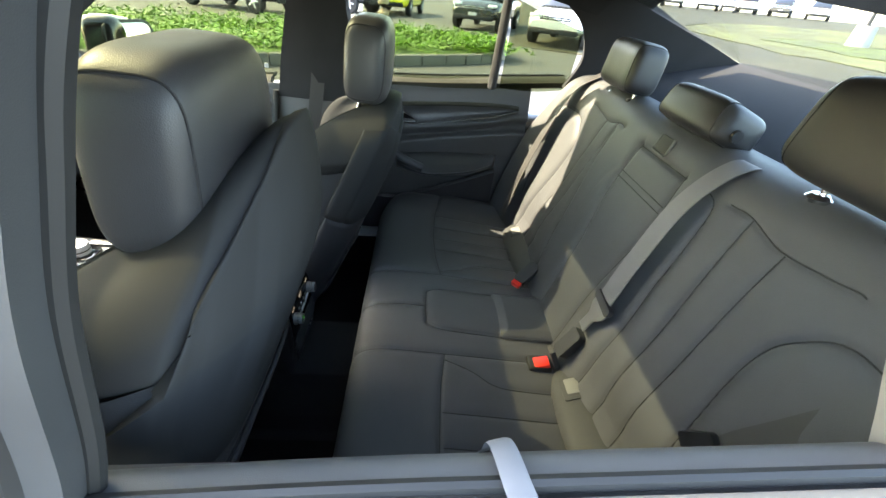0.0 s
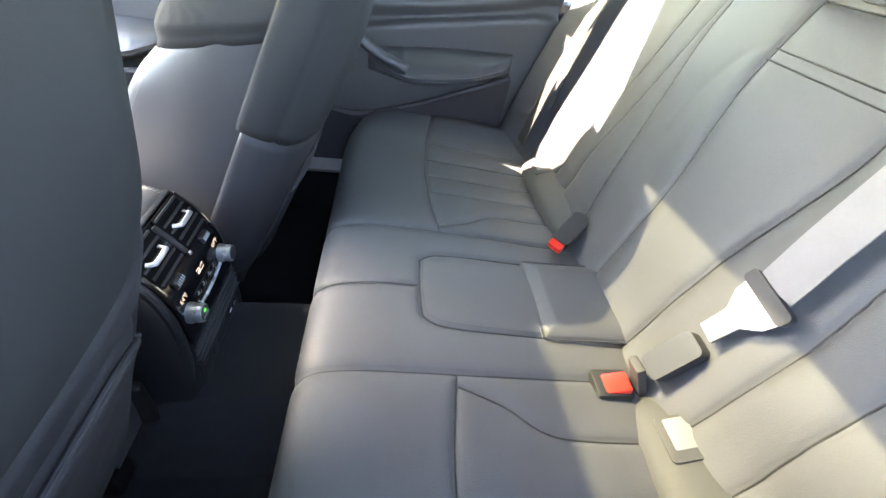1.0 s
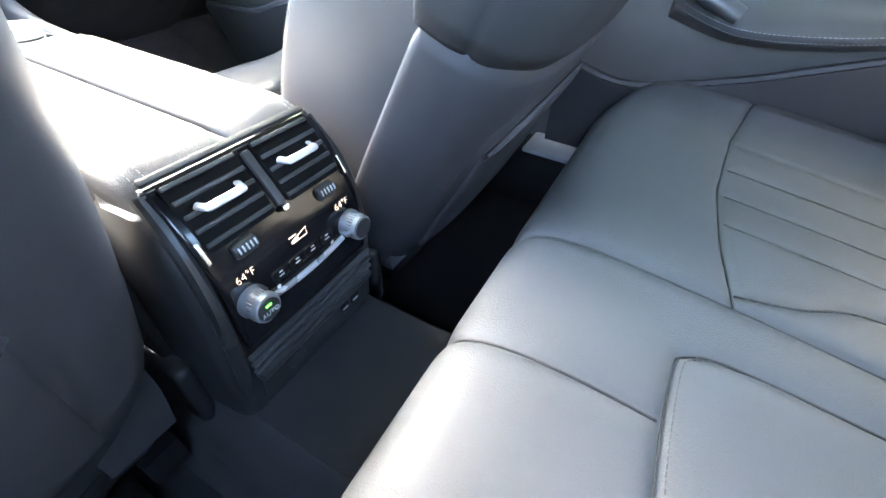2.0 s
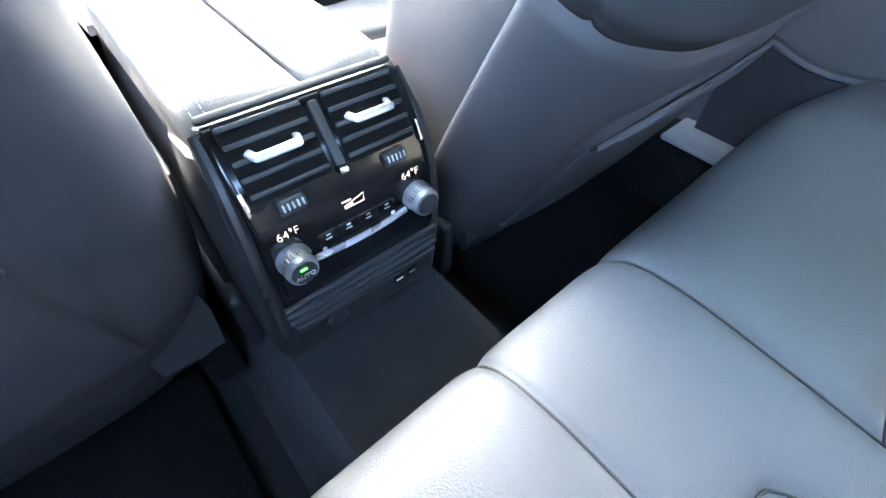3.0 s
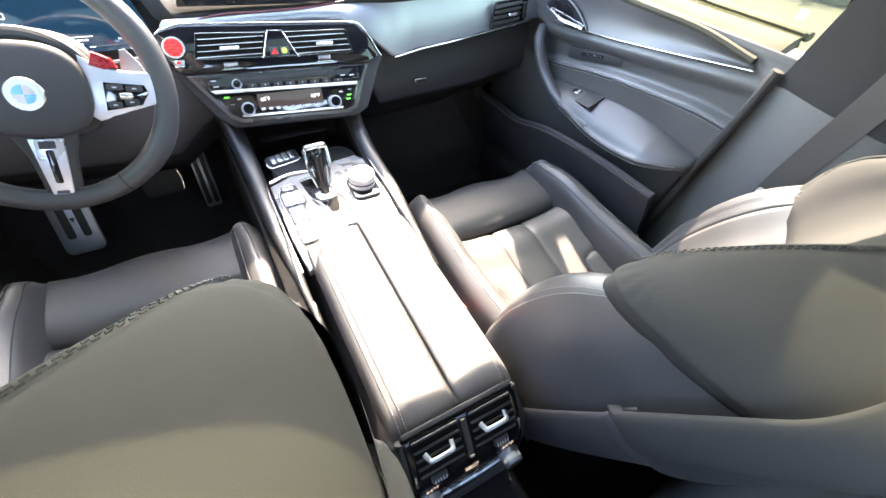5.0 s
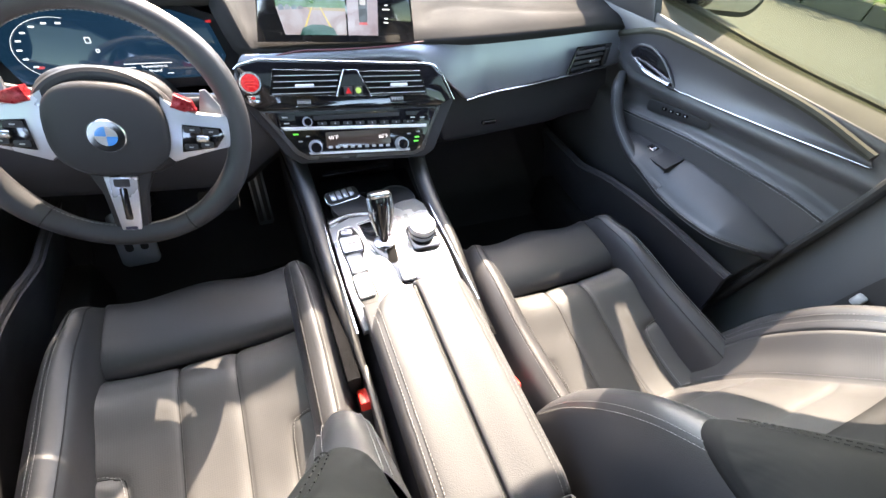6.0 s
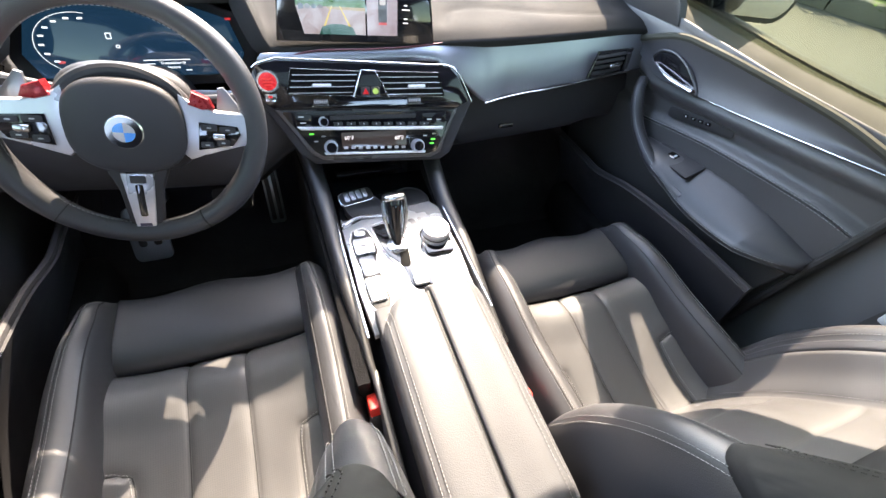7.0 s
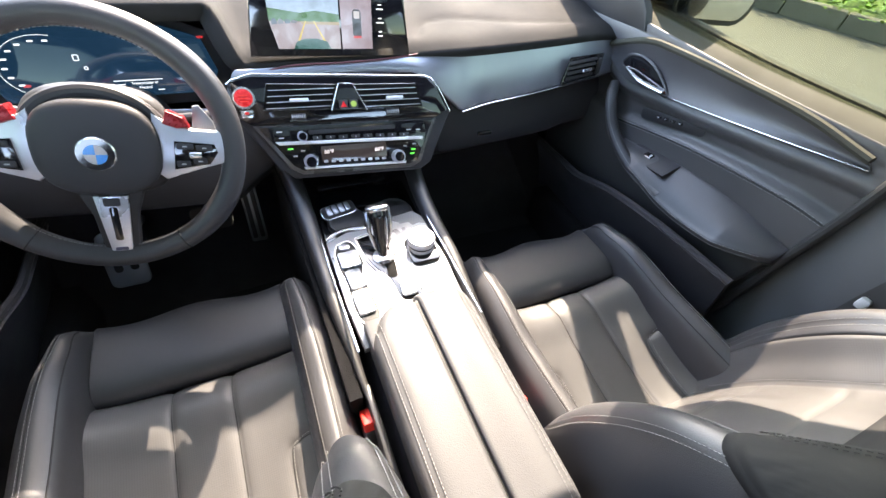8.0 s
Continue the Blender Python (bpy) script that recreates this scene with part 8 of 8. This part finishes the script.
def parked_car(name, paint, label, tall=1.0, at=(0, 0, 0), turn=0):
    """A sport utility car, its nose along +x."""
    c = thing(name, (0, 0, 0), label, "car", "parked cars")
    st_ = [(-2.3, 0.45, 0.98, 0.80), (-2.2, 0.38, 1.08, 0.88), (-1.5, 0.34, 1.10, 0.93), (0.0, 0.33, 1.08, 0.94), (0.9, 0.34, 1.06, 0.93), (1.6, 0.36, 1.0, 0.91), (2.1, 0.38, 0.9, 0.85), (2.3, 0.45, 0.72, 0.72)]
    rings = []
    for x, z0, z1, w in st_:
        ring = []
        for k in range(20):
            a = 2 * math.pi * k / 20
            cx, cz = math.cos(a), math.sin(a)
            ring.append(V(x, w * math.copysign(abs(cx) ** 0.45, cx), (z0 + z1) / 2 * tall + (z1 - z0) / 2 * tall * math.copysign(abs(cz) ** 0.5, cz)))
        rings.append(ring)
    body = part("body", skin(bmesh.new(), rings), paint, c, "painted body")
    gh = [(-2.1, 1.06, 1.14, 0.78), (-1.75, 1.05, 1.55, 0.74), (-0.9, 1.05, 1.68, 0.72), (0.2, 1.05, 1.66, 0.72), (0.55, 1.05, 1.56, 0.73), (1.15, 1.03, 1.10, 0.80)]
    rings = []
    for x, z0, z1, w in gh:
        ring = []
        for k in range(16):
            a = 2 * math.pi * k / 16
            cx, cz = math.cos(a), math.sin(a)
            ww = w * (1.1 if cz < 0 else 0.95)
            ring.append(V(x, ww * math.copysign(abs(cx) ** 0.5, cx), ((z0 + z1) / 2 + (z1 - z0) / 2 * math.copysign(abs(cz) ** 0.5, cz)) * tall))
        rings.append(ring)
    part("window_band", skin(bmesh.new(), rings), CARGLASS, c, "dark side glass")
    part("roof", bx((-0.7, 0, 1.665 * tall), (1.9, 1.28, 0.05), 0.024, 3), paint, c, "painted roof")
    for g in (-1, 1):
        for xx in (-1.35, -0.25, 0.72):
            part("window_pillar", tube([(xx - 0.02, g * 0.80, 1.08 * tall), (xx - 0.12 - 0.2 * (xx > 0.5), g * 0.69, 1.64 * tall)], 0.035, 8), paint, c)
        for xx in (-1.42, 1.42):
            wh = part("wheel", lathe([(0.20, -0.11), (0.33, -0.11), (0.365, -0.07), (0.365, 0.07), (0.33, 0.11), (0.22, 0.11)], (xx, g * 0.84, 0.365), (0, g, 0), 30), TYRE, c, "black tyre")
            part("rim", lathe([(0, 0.06), (0.05, 0.075), (0.06, 0.05), (0.21, 0.03), (0.225, 0.10), (0.235, 0.10), (0.235, 0.0), (0, 0.0)], (xx, g * 0.84, 0.365), (0, g, 0), 24), CARGLASS, wh, "wheel dish")
            bm = bmesh.new()
            for k in range(5):
                a = 2 * math.pi * k / 5
                tube([(xx, g * 0.925, 0.365), (xx + 0.21 * math.cos(a), g * 0.935, 0.365 + 0.21 * math.sin(a))], [0.045, 0.028], 8, bm=bm)
            part("spokes", bm, RIM, wh, "five-spoke alloy rim")
        part("headlamp", superpad(bmesh.new(), (2.12, g * 0.66, 0.84 * tall), (0.10, 0.17, 0.06), 0.6, 0.6), LAMP, c, "clear headlamp")
        part("tail_lamp", superpad(bmesh.new(), (-2.24, g * 0.72, 0.95 * tall), (0.06, 0.12, 0.08), 0.6, 0.6), TAIL, c, "red tail lamp")
        part("mirror", superpad(bmesh.new(), (0.75, g * 1.0, 1.12 * tall), (0.06, 0.10, 0.08), 0.6, 0.6), paint, c, "door mirror")
    gr = part("grille", bx((2.24, 0, 0.73 * tall), (0.08, 0.95, 0.22), 0.03, 2), CARGLASS, c, "dark grille")
    for i in range(3):
        part("grille_bar", bx((2.285, 0, (0.67 + 0.06 * i) * tall), (0.012, 0.9, 0.014), 0.004), RIM, gr, "bright grille bar")
    part("bumper", bx((2.26, 0, 0.45), (0.14, 1.5, 0.16), 0.05, 2), TYRE, c, "dark lower bumper")
    part("plate_bar", bx((2.335, 0, 0.56), (0.01, 0.32, 0.11), 0.004), GREYMARK, c, "plain pale number plate")
    c.matrix_basis = pose(*at, 0, 0, turn)
    return c


WHITE_P = mat("white_car_paint", (0.55, 0.55, 0.54), 0.25, coat=0.6, vary=0.03)
DARK_P = mat("dark_grey_car_paint", (0.03, 0.033, 0.038), 0.22, metal=0.3, coat=0.8, vary=0.05)
SILVER_P = mat("silver_car_paint", (0.42, 0.43, 0.44), 0.25, metal=0.6, coat=0.6, vary=0.05)
YELLOW_P = mat("yellow_car_paint", (0.7, 0.62, 0.02), 0.25, coat=0.6, vary=0.04)
dk = parked_car("parked_car", DARK_P, "dark grey sport utility car parked beyond the island", at=(16.3, 6.3, 0), turn=-115)
wt = parked_car("parked_car", WHITE_P, "white sport utility car parked facing the island", at=(15.0, -5.1, 0), turn=150)
sl = parked_car("parked_car", SILVER_P, "silver sport utility car parked in a row", at=(46, -24.5, rise(52)), turn=150)
yl = parked_car("parked_car", YELLOW_P, "bright yellow car parked beyond the island", at=(22.5, 1.2, 0), turn=170, tall=0.85)
copy_thing(dk, pose(18.4, -2.7, 0, 0, 0, 158))
copy_thing(dk, pose(20.5, 3.9, 0, 0, 0, -115))
for src, r, a, t in ((wt, 54, -31.5, 150), (wt, 54, -35, 148), (dk, 57, -38, 140), (wt, 58, -41, 140), (sl, 62, -33.5, 150), (sl, 62, -24, 160)):
    copy_thing(src, pose(r * math.cos(radians(a)), r * math.sin(radians(a)), rise(r), 0, 0, t))
LX, LY = 21.8, -22.2
LZ = rise(math.hypot(LX, LY))
lp = thing("lamp_post", (LX, LY, LZ), "lamp post on a pale concrete base", "lamp post")
part("concrete_base", lathe([(0.0, -0.2), (0.52, -0.2), (0.50, 0.1), (0.44, 0.9), (0.40, 0.98), (0, 0.98)], (LX, LY, LZ), (0, 0, 1), 24), mat("pale_base_concrete", (0.3, 0.29, 0.26), 0.85, grain=0.006, grain_scale=60, relief=0.5, vary=0.15, vary_scale=3), lp, "pale round concrete base")
part("post", tube([(LX, LY, LZ + 0.95), (LX, LY, LZ + 5.5)], [0.09, 0.06], 12), SHELL, lp)
ob = thing("post", (11.6, 1.1, 0), "weathered wooden post beside the island", "post")
part("post_body", tube([(11.9, 1.0, 0), (11.9, 1.0, 1.2), (11.92, 1.02, 2.6)], [0.16, 0.13, 0.12], 12), mat("weathered_wood", (0.3, 0.22, 0.15), 0.9, grain=0.01, grain_scale=40, relief=0.6, vary=0.3, vary_scale=6), ob, "tapered post")
